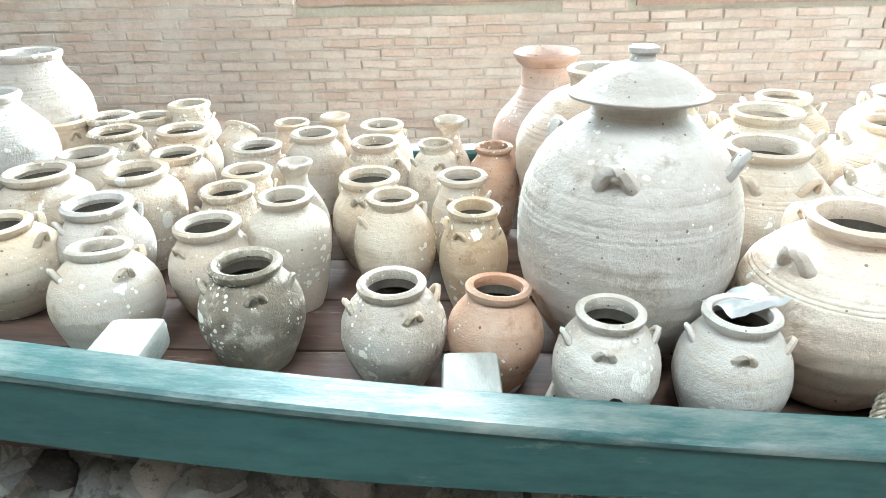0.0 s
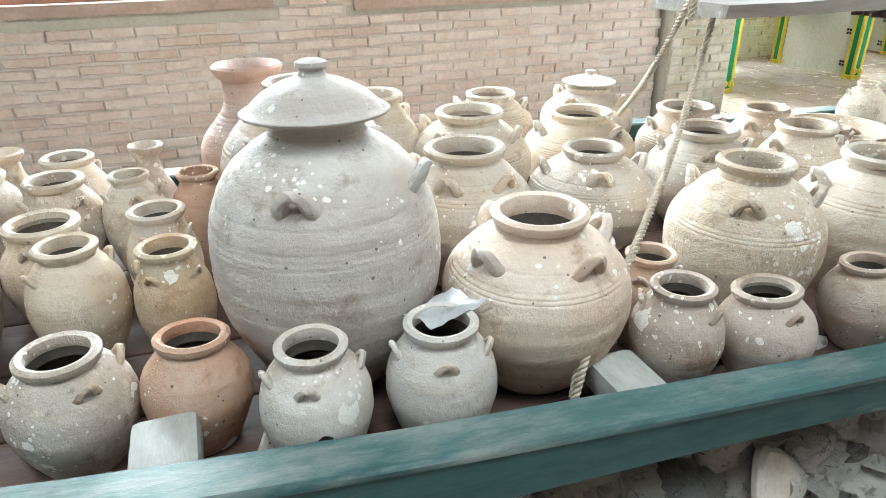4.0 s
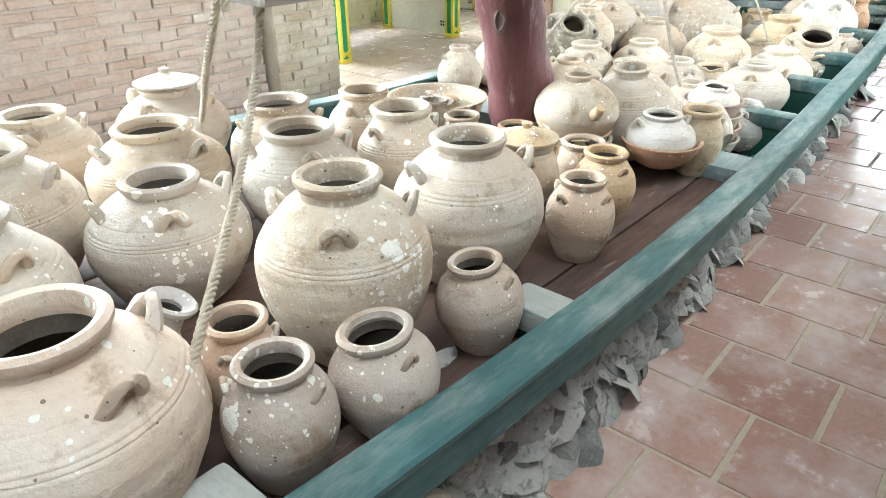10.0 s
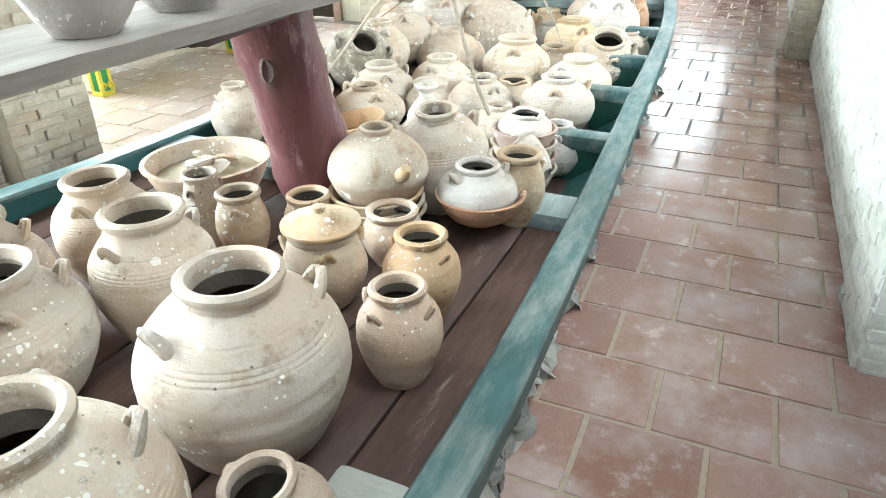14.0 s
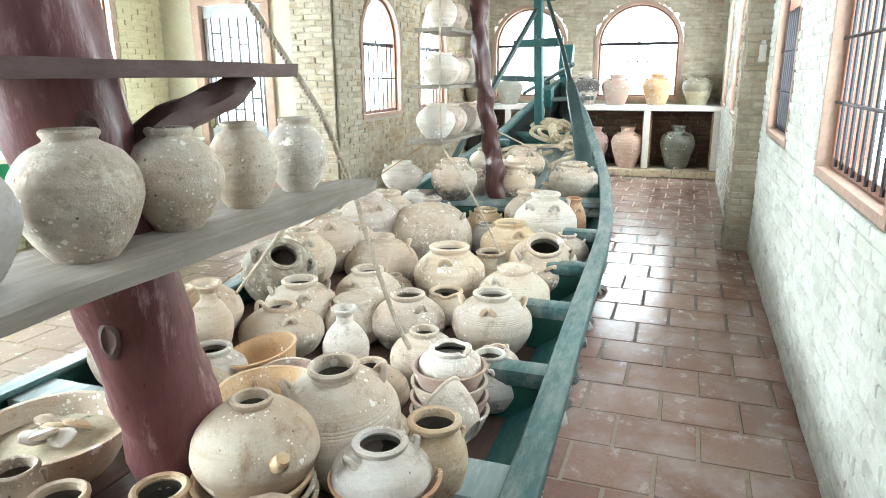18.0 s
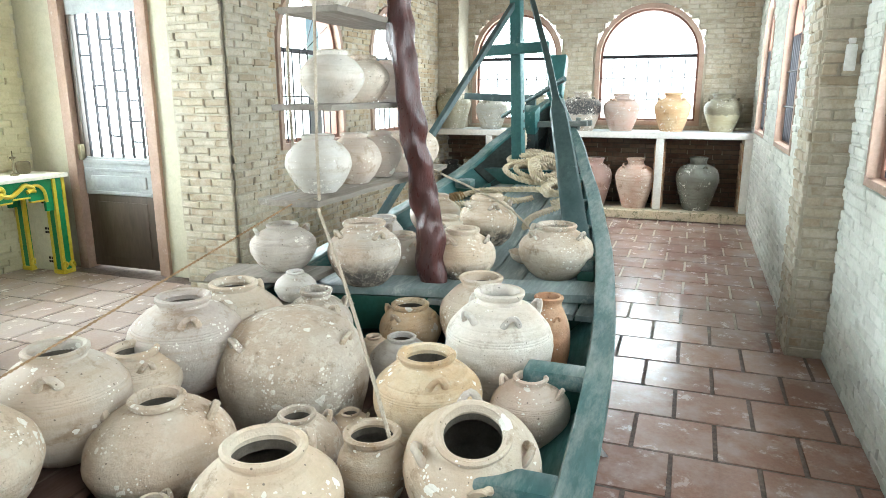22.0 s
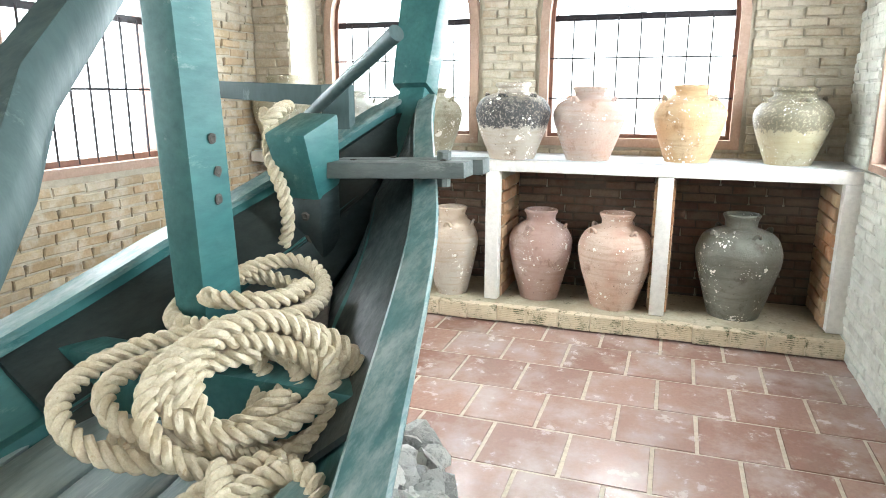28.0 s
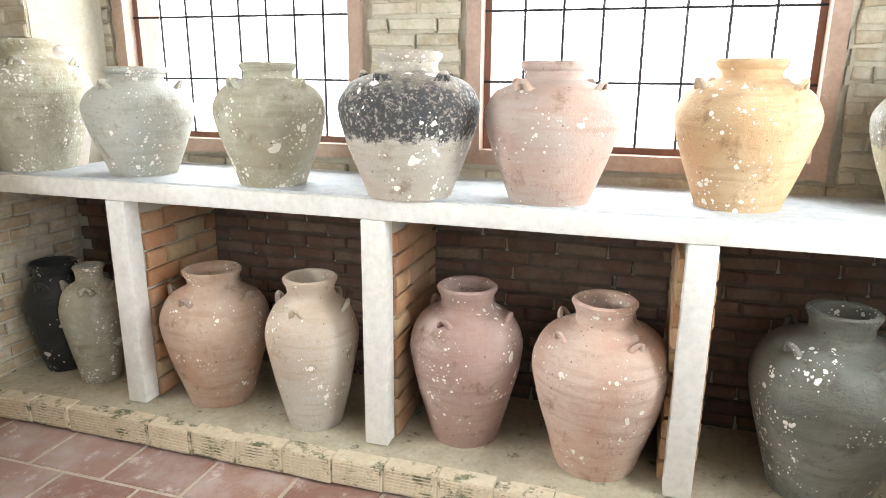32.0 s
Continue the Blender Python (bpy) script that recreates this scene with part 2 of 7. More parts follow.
def brick_material(name, cols, mortar_smear=0.5, smear=(0.60, 0.57, 0.49), shade=1.0):
    m, t, b = nodes(name)
    pos = t.nodes.new("ShaderNodeNewGeometry")
    rnd = t.nodes.new("ShaderNodeObjectInfo").outputs["Random"]
    isl = pos.outputs["Random Per Island"]
    ad = t.nodes.new("ShaderNodeMath")
    t.links.new(rnd, ad.inputs[0])
    t.links.new(isl, ad.inputs[1])
    fr = t.nodes.new("ShaderNodeMath")
    fr.operation = "FRACT"
    t.links.new(ad.outputs[0], fr.inputs[0])
    cr = t.nodes.new("ShaderNodeValToRGB")
    cr.color_ramp.elements[0].color = (*cols[0], 1)
    cr.color_ramp.elements[1].color = (*cols[-1], 1)
    for i, c in enumerate(cols[1:-1], 1):
        e = cr.color_ramp.elements.new(i / (len(cols) - 1))
        e.color = (*c, 1)
    t.links.new(fr.outputs[0], cr.inputs[0])
    n1 = noise_of(t, 9, 5, 0.65)
    n2 = noise_of(t, 55, 5, 0.75)
    n3 = noise_of(t, 1.6, 4, 0.6)
    col = mixc(t, ramp(t, n2, 0.35, 0.7, 0, 0.45), cr.outputs[0], tuple(c * 0.6 for c in cols[0]))
    col = mixc(t, ramp(t, n1, 0.45, 0.62, 0, mortar_smear), col, smear)
    col = mixc(t, ramp(t, n3, 0.45, 0.7, 0, 0.35), col, tuple(c * 0.62 for c in smear))
    t.links.new(col, b.inputs["Base Color"])
    b.inputs["Roughness"].default_value = 0.92
    b.inputs["Specular IOR Level"].default_value = 0.15
    n = bump(t, b, n2, 0.5, 0.004)
    bump(t, b, n1, 0.5, 0.012, n)
    return m


M_BRICK = brick_material("pale_yellow_grey_brick", [(0.36, 0.295, 0.205), (0.45, 0.385, 0.28), (0.52, 0.46, 0.345), (0.44, 0.345, 0.24), (0.56, 0.505, 0.395), (0.40, 0.335, 0.245)], 0.6, (0.58, 0.545, 0.46))
M_BRICK_TAN = brick_material("tan_brick", [(0.353, 0.266, 0.160), (0.441, 0.347, 0.218), (0.510, 0.414, 0.269), (0.431, 0.310, 0.187), (0.549, 0.455, 0.308), (0.392, 0.302, 0.191)], 0.6, (0.58, 0.545, 0.46))
M_BRICK_RED = brick_material("rosy_brown_brick", [(0.58, 0.44, 0.35), (0.64, 0.52, 0.43), (0.54, 0.40, 0.31), (0.66, 0.56, 0.47)], 0.45, (0.68, 0.61, 0.53))
M_BRICK_WASH = brick_material("whitewashed_brick", [(0.62, 0.62, 0.56), (0.72, 0.72, 0.65), (0.54, 0.54, 0.48)], 0.6, (0.74, 0.74, 0.68))
M_BRICK_RAW = brick_material("raw_red_brick", [(0.42, 0.20, 0.10), (0.48, 0.28, 0.15), (0.38, 0.22, 0.13), (0.50, 0.36, 0.2)], 0.25, (0.45, 0.38, 0.28))
M_MORTAR = brick_material("grey_mortar", [(0.44, 0.395, 0.305), (0.49, 0.445, 0.35)], 0.4, (0.52, 0.475, 0.39))
# Red-brown brick, darkened to put the shelf niches' shade into its colour.
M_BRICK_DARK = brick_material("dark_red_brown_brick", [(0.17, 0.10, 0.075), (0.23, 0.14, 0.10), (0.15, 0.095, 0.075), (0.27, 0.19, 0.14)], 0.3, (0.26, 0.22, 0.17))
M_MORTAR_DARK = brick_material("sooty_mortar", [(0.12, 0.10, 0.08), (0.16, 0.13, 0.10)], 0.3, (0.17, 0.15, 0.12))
M_MORTAR_ROSY = brick_material("pale_rosy_mortar", [(0.56, 0.48, 0.40), (0.60, 0.53, 0.45)], 0.4, (0.62, 0.55, 0.47))
M_MORTAR_WASH = brick_material("whitewashed_mortar", [(0.60, 0.60, 0.54), (0.63, 0.62, 0.56)], 0.5, (0.66, 0.65, 0.60))
M_CREAM = brick_material("cream_painted_render", [(0.54, 0.505, 0.38), (0.58, 0.545, 0.415)], 0.3, (0.60, 0.57, 0.47))
M_BRICK_CREAM = brick_material("cream_painted_brick", [(0.60, 0.55, 0.36), (0.66, 0.61, 0.41), (0.56, 0.51, 0.33)], 0.5, (0.66, 0.61, 0.44))


def plain(name, base, second, scale=6.0, rough=0.6, stretch=None, relief=0.3, metal=0.0, worn=None, worn_at=(0.58, 0.66), spec=0.4):
    m, t, b = nodes(name)
    v, rnd = object_vec(t)
    n1 = noise_of(t, scale, 5, 0.65, v, stretch)
    n2 = noise_of(t, scale * 9, 4, 0.7, v, stretch)
    col = mixc(t, ramp(t, n1, 0.35, 0.65), base, second)
    col = mixc(t, ramp(t, n2, 0.4, 0.75, 0, 0.4), col, tuple(c * 0.6 for c in base))
    if worn:
        n3 = noise_of(t, scale * 2.3, 7, 0.75, v, stretch)
        col = mixc(t, ramp(t, n3, *worn_at), col, worn)
    t.links.new(col, b.inputs["Base Color"])
    t.links.new(ramp(t, n2, 0.3, 0.7, max(rough - 0.12, 0.05), min(rough + 0.12, 1)), b.inputs["Roughness"])
    b.inputs["Metallic"].default_value = metal
    b.inputs["Specular IOR Level"].default_value = spec
    n = bump(t, b, n2, relief, 0.003)
    bump(t, b, n1, relief, 0.006, n)
    return m


M_TEAL = plain("worn_teal_boat_paint", (0.022, 0.090, 0.090), (0.045, 0.140, 0.134), 5, 0.46, (0.25, 1, 1), 0.35, worn=(0.20, 0.28, 0.26), worn_at=(0.60, 0.76))
# Near-black base for inner bow planks and the bitt's foot.
M_NEAR_BLACK = plain("blackened_bow_timber", (0.018, 0.026, 0.026), (0.04, 0.055, 0.055), 6, 0.5, (0.3, 1, 1), 0.4, worn=(0.11, 0.12, 0.11), worn_at=(0.62, 0.74))
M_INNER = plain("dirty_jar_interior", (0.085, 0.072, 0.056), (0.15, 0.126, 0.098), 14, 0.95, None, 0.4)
M_FORE = plain("dusty_grey_brown_fore_deck", (0.14, 0.12, 0.10), (0.24, 0.21, 0.18), 5, 0.6, (0.2, 1.2, 1), 0.4, worn=(0.09, 0.08, 0.07), worn_at=(0.56, 0.70))
M_BOW = plain("dark_green_black_bow_plank", (0.012, 0.018, 0.018), (0.028, 0.038, 0.037), 5, 0.5, (0.3, 1, 1), 0.4, worn=(0.09, 0.10, 0.10), worn_at=(0.62, 0.76))
M_HEAD = plain("bare_grey_frame_head", (0.33, 0.335, 0.30), (0.44, 0.44, 0.405), 7, 0.7, (1, 0.3, 1), 0.4, worn=(0.20, 0.26, 0.24), worn_at=(0.58, 0.70))
M_ARM = plain("weathered_dark_grey_timber", (0.085, 0.10, 0.095), (0.15, 0.165, 0.155), 6, 0.6, (1, 0.25, 1), 0.6, worn=(0.26, 0.27, 0.25), worn_at=(0.56, 0.68))
M_TEAL_TOP = plain("scuffed_teal_rail_paint", (0.035, 0.095, 0.095), (0.075, 0.15, 0.145), 6, 0.42, (0.25, 1, 1), 0.35, worn=(0.24, 0.265, 0.245), worn_at=(0.44, 0.68), spec=0.5)
M_GREEN = plain("deep_green_boat_paint", (0.015, 0.07, 0.05), (0.025, 0.10, 0.075), 6, 0.45, None, 0.3, worn=(0.14, 0.20, 0.17), worn_at=(0.64, 0.74))
M_SLATE = plain("dark_blue_grey_oar_paint", (0.030, 0.056, 0.057), (0.062, 0.098, 0.096), 4, 0.52, (1, 1, 0.3), 0.3, worn=(0.22, 0.27, 0.26), worn_at=(0.60, 0.74))
M_DECK = plain("greyish_deck_planks", (0.165, 0.215, 0.215), (0.28, 0.33, 0.325), 5, 0.45, (0.2, 1.4, 1), 0.4, worn=(0.46, 0.48, 0.47), worn_at=(0.55, 0.7))
M_HOLD = plain("dusty_brown_hold_boards", (0.060, 0.034, 0.026), (0.115, 0.066, 0.048), 5, 0.65, (0.2, 1.2, 1), 0.35, worn=(0.24, 0.19, 0.15), worn_at=(0.60, 0.72))
M_POST = plain("mauve_red_painted_trunk", (0.115, 0.04, 0.042), (0.20, 0.09, 0.09), 7, 0.38, (1, 1, 0.25), 0.5, worn=(0.36, 0.24, 0.24), worn_at=(0.56, 0.70))
M_MAST = plain("dark_red_varnished_trunk", (0.045, 0.014, 0.013), (0.105, 0.036, 0.032), 9, 0.34, (1, 1, 0.22), 0.9, worn=(0.17, 0.085, 0.075), worn_at=(0.60, 0.74))
M_BOARD = plain("weathered_grey_shelf_board", (0.20, 0.17, 0.14), (0.33, 0.29, 0.25), 5, 0.7, (0.15, 1, 1), 0.5, worn=(0.42, 0.39, 0.35))
M_BOARD_DARK = plain("dark_weathered_timber", (0.085, 0.05, 0.045), (0.14, 0.09, 0.08), 6, 0.7, (0.3, 1, 1), 0.5)
M_WOOD = plain("red_brown_window_wood", (0.16, 0.075, 0.05), (0.23, 0.11, 0.075), 6, 0.5, (1, 1, 0.2), 0.25)
M_WOODPALE = plain("salmon_window_surround", (0.36, 0.245, 0.185), (0.44, 0.31, 0.24), 6, 0.7, None, 0.3, worn=(0.50, 0.42, 0.35), worn_at=(0.60, 0.72))
M_IRON = plain("dark_iron", (0.014, 0.012, 0.016), (0.03, 0.026, 0.03), 12, 0.5, None, 0.2, 0.2)
M_CONCRETE = plain("whitish_painted_concrete", (0.66, 0.62, 0.56), (0.72, 0.69, 0.64), 4, 0.8, None, 0.25, worn=(0.52, 0.46, 0.38), worn_at=(0.66, 0.74))
M_SHELFTOP = plain("grey_cement_shelf_top", (0.42, 0.43, 0.44), (0.52, 0.53, 0.53), 4, 0.75, None, 0.25)
M_ROPE = plain("coarse_tan_rope", (0.50, 0.42, 0.29), (0.64, 0.565, 0.43), 22, 0.95, None, 0.9, spec=0.1, worn=(0.34, 0.24, 0.13), worn_at=(0.60, 0.70))
M_ROPE_DARK = plain("brown_old_rope", (0.30, 0.19, 0.10), (0.40, 0.27, 0.16), 30, 0.95, None, 0.6, spec=0.1)
M_CORD = plain("pale_cord", (0.44, 0.37, 0.28), (0.58, 0.51, 0.41), 40, 0.95, None, 0.7, spec=0.1, worn=(0.28, 0.21, 0.14), worn_at=(0.60, 0.70))
M_SAND = plain("dusty_cement_bed", (0.40, 0.34, 0.24), (0.52, 0.46, 0.34), 6, 0.95, None, 0.6, worn=(0.13, 0.13, 0.08), worn_at=(0.58, 0.66))
M_CEIL = plain("brown_roof_boards", (0.20, 0.16, 0.12), (0.26, 0.21, 0.16), 2, 0.85, None, 0.1)
M_DOOR = plain("dark_brown_door_panel", (0.055, 0.04, 0.03), (0.10, 0.075, 0.055), 5, 0.4, (1, 1, 0.2), 0.2)
M_DOORGREY = plain("grey_painted_door_rail", (0.30, 0.31, 0.30), (0.40, 0.41, 0.40), 5, 0.5, None, 0.2)
M_YELLOW = plain("yellow_lacquer", (0.62, 0.48, 0.03), (0.68, 0.56, 0.08), 8, 0.4, None, 0.2)
M_LACQ = plain("green_lacquer", (0.01, 0.20, 0.075), (0.02, 0.26, 0.10), 8, 0.4, None, 0.2)
M_PANEL = plain("tan_altar_panel", (0.46, 0.37, 0.24), (0.54, 0.45, 0.31), 4, 0.6, None, 0.2)
M_CLOTH = plain("pale_table_top", (0.64, 0.62, 0.50), (0.70, 0.68, 0.57), 4, 0.6, None, 0.1)
M_BRONZE = plain("dull_bronze", (0.12, 0.10, 0.06), (0.2, 0.17, 0.1), 8, 0.45, None, 0.2, 0.7)
M_PAPER = plain("crumpled_clear_sheet", (0.62, 0.63, 0.62), (0.72, 0.72, 0.71), 6, 0.25, None, 0.2)
M_PLASTIC = plain("white_plastic", (0.74, 0.74, 0.70), (0.78, 0.78, 0.75), 5, 0.4, None, 0.1)
# Dark colour carries the shade inside small holes.
M_DARKHOLE = plain("dark_earth_fill", (0.05, 0.045, 0.04), (0.08, 0.07, 0.06), 20, 0.95, None, 0.4)


M_SLAB = plain("worn_pale_sherd", (0.56, 0.51, 0.43), (0.68, 0.63, 0.55), 9, 0.8, None, 0.5)


def shell_material():
    """Old oyster shells: some bone white, some grey, some almost black with mud."""
    m, t, b = nodes("grey_oyster_shell")
    geo = t.nodes.new("ShaderNodeNewGeometry")
    cr = t.nodes.new("ShaderNodeValToRGB")
    for e, (p, c) in zip((cr.color_ramp.elements[0], cr.color_ramp.elements[1]), ((0.0, (0.16, 0.16, 0.15)), (1.0, (0.84, 0.81, 0.76)))):
        e.position, e.color = p, (*c, 1)
    for p, c in ((0.30, (0.44, 0.435, 0.41)), (0.70, (0.68, 0.66, 0.62))):
        cr.color_ramp.elements.new(p).color = (*c, 1)
    t.links.new(geo.outputs["Random Per Island"], cr.inputs[0])
    n1 = noise_of(t, 34, 5, 0.7)
    n2 = noise_of(t, 120, 5, 0.75)
    col = mixc(t, ramp(t, n1, 0.55, 0.64, 0, 0.7), cr.outputs[0], (0.16, 0.16, 0.14))
    col = mixc(t, ramp(t, n2, 0.58, 0.66, 0, 0.6), col, (0.78, 0.76, 0.70))
    t.links.new(col, b.inputs["Base Color"])
    b.inputs["Roughness"].default_value = 0.6
    n = bump(t, b, n1, 0.7, 0.012)
    bump(t, b, n2, 0.5, 0.004, n)
    return m


M_SHELL = shell_material()


def floor_tile_material(name, c0, c1, film):
    m, t, b = nodes(name)
    rnd = t.nodes.new("ShaderNodeObjectInfo").outputs["Random"]
    isl = t.nodes.new("ShaderNodeNewGeometry").outputs["Random Per Island"]
    ad = t.nodes.new("ShaderNodeMath")
    t.links.new(rnd, ad.inputs[0])
    t.links.new(isl, ad.inputs[1])
    fr = t.nodes.new("ShaderNodeMath")
    fr.operation = "FRACT"
    t.links.new(ad.outputs[0], fr.inputs[0])
    n1 = noise_of(t, 5, 3, 0.55)
    n2 = noise_of(t, 60, 4, 0.7)
    n3 = noise_of(t, 1.1, 3, 0.5)
    col = mixc(t, fr.outputs[0], c0, c1)
    col = mixc(t, ramp(t, n2, 0.35, 0.7, 0, 0.35), col, tuple(c * 0.6 for c in c0))
    n4 = noise_of(t, 3.4, 6, 0.62)
    n5 = noise_of(t, 9.0, 7, 0.7)
    col = mixc(t, ramp(t, n4, 0.46, 0.66, 0, film), col, (0.56, 0.475, 0.445))
    col = mixc(t, ramp(t, n5, 0.52, 0.78, 0, film * 0.8), col, (0.62, 0.55, 0.52))
    col = mixc(t, ramp(t, n3, 0.35, 0.75, 0, 0.34), col, (0.46, 0.385, 0.375))
    t.links.new(col, b.inputs["Base Color"])
    t.links.new(ramp(t, n5, 0.35, 0.65, 0.13, 0.30), b.inputs["Roughness"])
    b.inputs["Specular IOR Level"].default_value = 0.6
    bump(t, b, n2, 0.08, 0.002)
    return m


M_TILE = floor_tile_material("terracotta_tile", (0.275, 0.142, 0.104), (0.405, 0.242, 0.188), 0.62)
# Paler hall tiles put the window glare into the colour.
M_TILE_GLARE = floor_tile_material("dusty_terracotta_tile", (0.52, 0.39, 0.32), (0.64, 0.53, 0.46), 0.6)
M_HOLLOW = plain("dusty_hollow_brick", (0.60, 0.49, 0.34), (0.68, 0.58, 0.43), 5, 0.9, None, 0.4, worn=(0.13, 0.13, 0.07), worn_at=(0.53, 0.62))


def grout_material():
    """Joints: sandy towards the stern, dark along the aisle, sandy near the end wall."""
    m, t, b = nodes("sandy_grout")
    pos = t.nodes.new("ShaderNodeNewGeometry").outputs["Position"]
    sp = t.nodes.new("ShaderNodeSeparateXYZ")
    t.links.new(pos, sp.inputs[0])
    n1 = noise_of(t, 2.0, 5, 0.7)
    n2 = noise_of(t, 40, 4, 0.7)
    ad = t.nodes.new("ShaderNodeMath")
    ad.operation = "MULTIPLY_ADD"
    ad.inputs[1].default_value = 3.0
    t.links.new(n1, ad.inputs[0])
    t.links.new(sp.outputs[0], ad.inputs[2])
    old = mixc(t, ramp(t, ad.outputs[0], 5.2, 7.0), (0.40, 0.32, 0.24), (0.10, 0.07, 0.06))
    col = mixc(t, ramp(t, ad.outputs[0], 8.6, 9.6), old, (0.55, 0.46, 0.36))
    col = mixc(t, ramp(t, n2, 0.4, 0.7, 0, 0.5), col, (0.25, 0.19, 0.15))
    t.links.new(col, b.inputs["Base Color"])
    b.inputs["Roughness"].default_value = 0.9
    bump(t, b, n2, 0.4, 0.004)
    return m


M_GROUT = grout_material()

# backdrop seen through the windows
M_OUT = bpy.data.materials.new("bright_overcast_outdoors")
M_OUT.use_nodes = True
_e = M_OUT.node_tree.nodes.new("ShaderNodeEmission")
_e.inputs[0].default_value, _e.inputs[1].default_value = (0.97, 0.99, 1.0, 1), 6.0
M_OUT.node_tree.links.new(_e.outputs[0], M_OUT.node_tree.nodes["Material Output"].inputs[0])


# ---------------- mesh helpers ----------------
def mesh_of(name, bm, mat, smooth=True):
    me = bpy.data.meshes.new(name)
    bm.normal_update()
    bm.to_mesh(me)
    bm.free()
    me.materials.append(mat)
    if smooth:
        for p in me.polygons:
            p.use_smooth = True
        me.set_sharp_from_angle(angle=radians(38))
    return me


def part(name, bm, mat, parent=None, label="", smooth=True):
    ob = new(name, mesh_of(name, bm, mat, smooth))
    if parent is not None:
        ob.parent = parent
    if label:
        tagged(ob, label)
    return ob


def thing(name, x, y, z, label, category, group="", kind="", rz=0.0):
    ob = new(name)
    ob.empty_display_size = 0.05
    ob.matrix_basis = pose(x, y, z, 0, 0, rz)
    return tagged(ob, label, category, group, kind)


def box(bm, x0, x1, y0, y1, z0, z1, bevel=0.0, m=None):
    vs = [bm.verts.new((x, y, z)) for z in (z0, z1) for y in (y0, y1) for x in (x0, x1)]
    fs = []
    for a in ((0, 2, 3, 1), (4, 5, 7, 6), (0, 1, 5, 4), (2, 6, 7, 3), (0, 4, 6, 2), (1, 3, 7, 5)):
        fs.append(bm.faces.new([vs[i] for i in a]))
    if m is not None:
        bmesh.ops.transform(bm, matrix=m, verts=vs)
    if bevel:
        es = list({e for f in fs for e in f.edges})
        bmesh.ops.bevel(bm, geom=es, offset=bevel, segments=2, affect="EDGES", profile=0.6)
    return vs


def boxed(x0, x1, y0, y1, z0, z1, bevel=0.004, m=None):
    bm = bmesh.new()
    box(bm, x0, x1, y0, y1, z0, z1, bevel, m)
    return bm


def beam(bm, a, b, w, h, w2=None, h2=None, up=(0, 0, 1), bevel=0.004):
    """A squared timber from a to b."""
    a, b = Vector(a), Vector(b)
    d = (b - a).normalized()
    s = d.cross(Vector(up)).normalized()
    u = s.cross(d).normalized()
    w2, h2 = w2 or w, h2 or h
    rings = []
    for p, ww, hh in ((a, w, h), (b, w2, h2)):
        rings.append([bm.verts.new(p + s * sx * ww / 2 + u * sz * hh / 2) for sx, sz in ((-1, -1), (1, -1), (1, 1), (-1, 1))])
    fs = [bm.faces.new(rings[0][::-1]), bm.faces.new(rings[1])]
    for i in range(4):
        j = (i + 1) % 4
        fs.append(bm.faces.new((rings[0][i], rings[0][j], rings[1][j], rings[1][i])))
    if bevel:
        es = list({e for f in fs for e in f.edges})
        bmesh.ops.bevel(bm, geom=es, offset=bevel, segments=2, affect="EDGES", profile=0.6)


def smooth_path(pts, n):
    """Catmull-Rom through pts."""
    pts = [Vector(p) for p in pts]
    ext = [pts[0] * 2 - pts[1]] + pts + [pts[-1] * 2 - pts[-2]]
    out = []
    for i in range(1, len(ext) - 2):
        p0, p1, p2, p3 = ext[i - 1:i + 3]
        for k in range(n):
            u = k / n
            out.append(0.5 * ((2 * p1) + (p2 - p0) * u + (2 * p0 - 5 * p1 + 4 * p2 - p3) * u * u + (3 * p1 - p0 - 3 * p2 + p3) * u ** 3))
    out.append(pts[-1])
    return out


def tube(bm, path, radius, seg=10, wob=0.0, strands=0, pitch=0.06, phase=0.0):
    """A round (or roped, with strands) tube along a path; radius may be a function of 0..1."""
    n = len(path)
    rings = []
    ref = Vector((0.13, 0.21, 1)).normalized()
    dist = 0.0
    for i, p in enumerate(path):
        d = (path[min(i + 1, n - 1)] - path[max(i - 1, 0)]).normalized()
        if abs(d.dot(ref)) > 0.95:
            ref = Vector((1, 0.3, 0)).normalized()
        s = d.cross(ref).normalized()
        u = s.cross(d).normalized()
        if i:
            dist += (p - path[i - 1]).length
        r = radius(i / max(n - 1, 1)) if callable(radius) else radius
        ring = []
        for k in range(seg):
            a = 2 * math.pi * k / seg
            rr = r
            if strands:
                rr = r * (0.75 + 0.31 * abs(math.cos(strands * 0.5 * (a + phase + 2 * math.pi * dist / pitch))))
            if wob:
                rr *= 1 + wob * noise.noise(p * 9 + Vector((math.cos(a), math.sin(a), 0)) * 1.2)
            ring.append(bm.verts.new(p + s * math.cos(a) * rr + u * math.sin(a) * rr))
        rings.append(ring)
    for i in range(n - 1):
        for k in range(seg):
            j = (k + 1) % seg
            bm.faces.new((rings[i][k], rings[i][j], rings[i + 1][j], rings[i + 1][k]))
    bm.faces.new(rings[0][::-1])
    bm.faces.new(rings[-1])


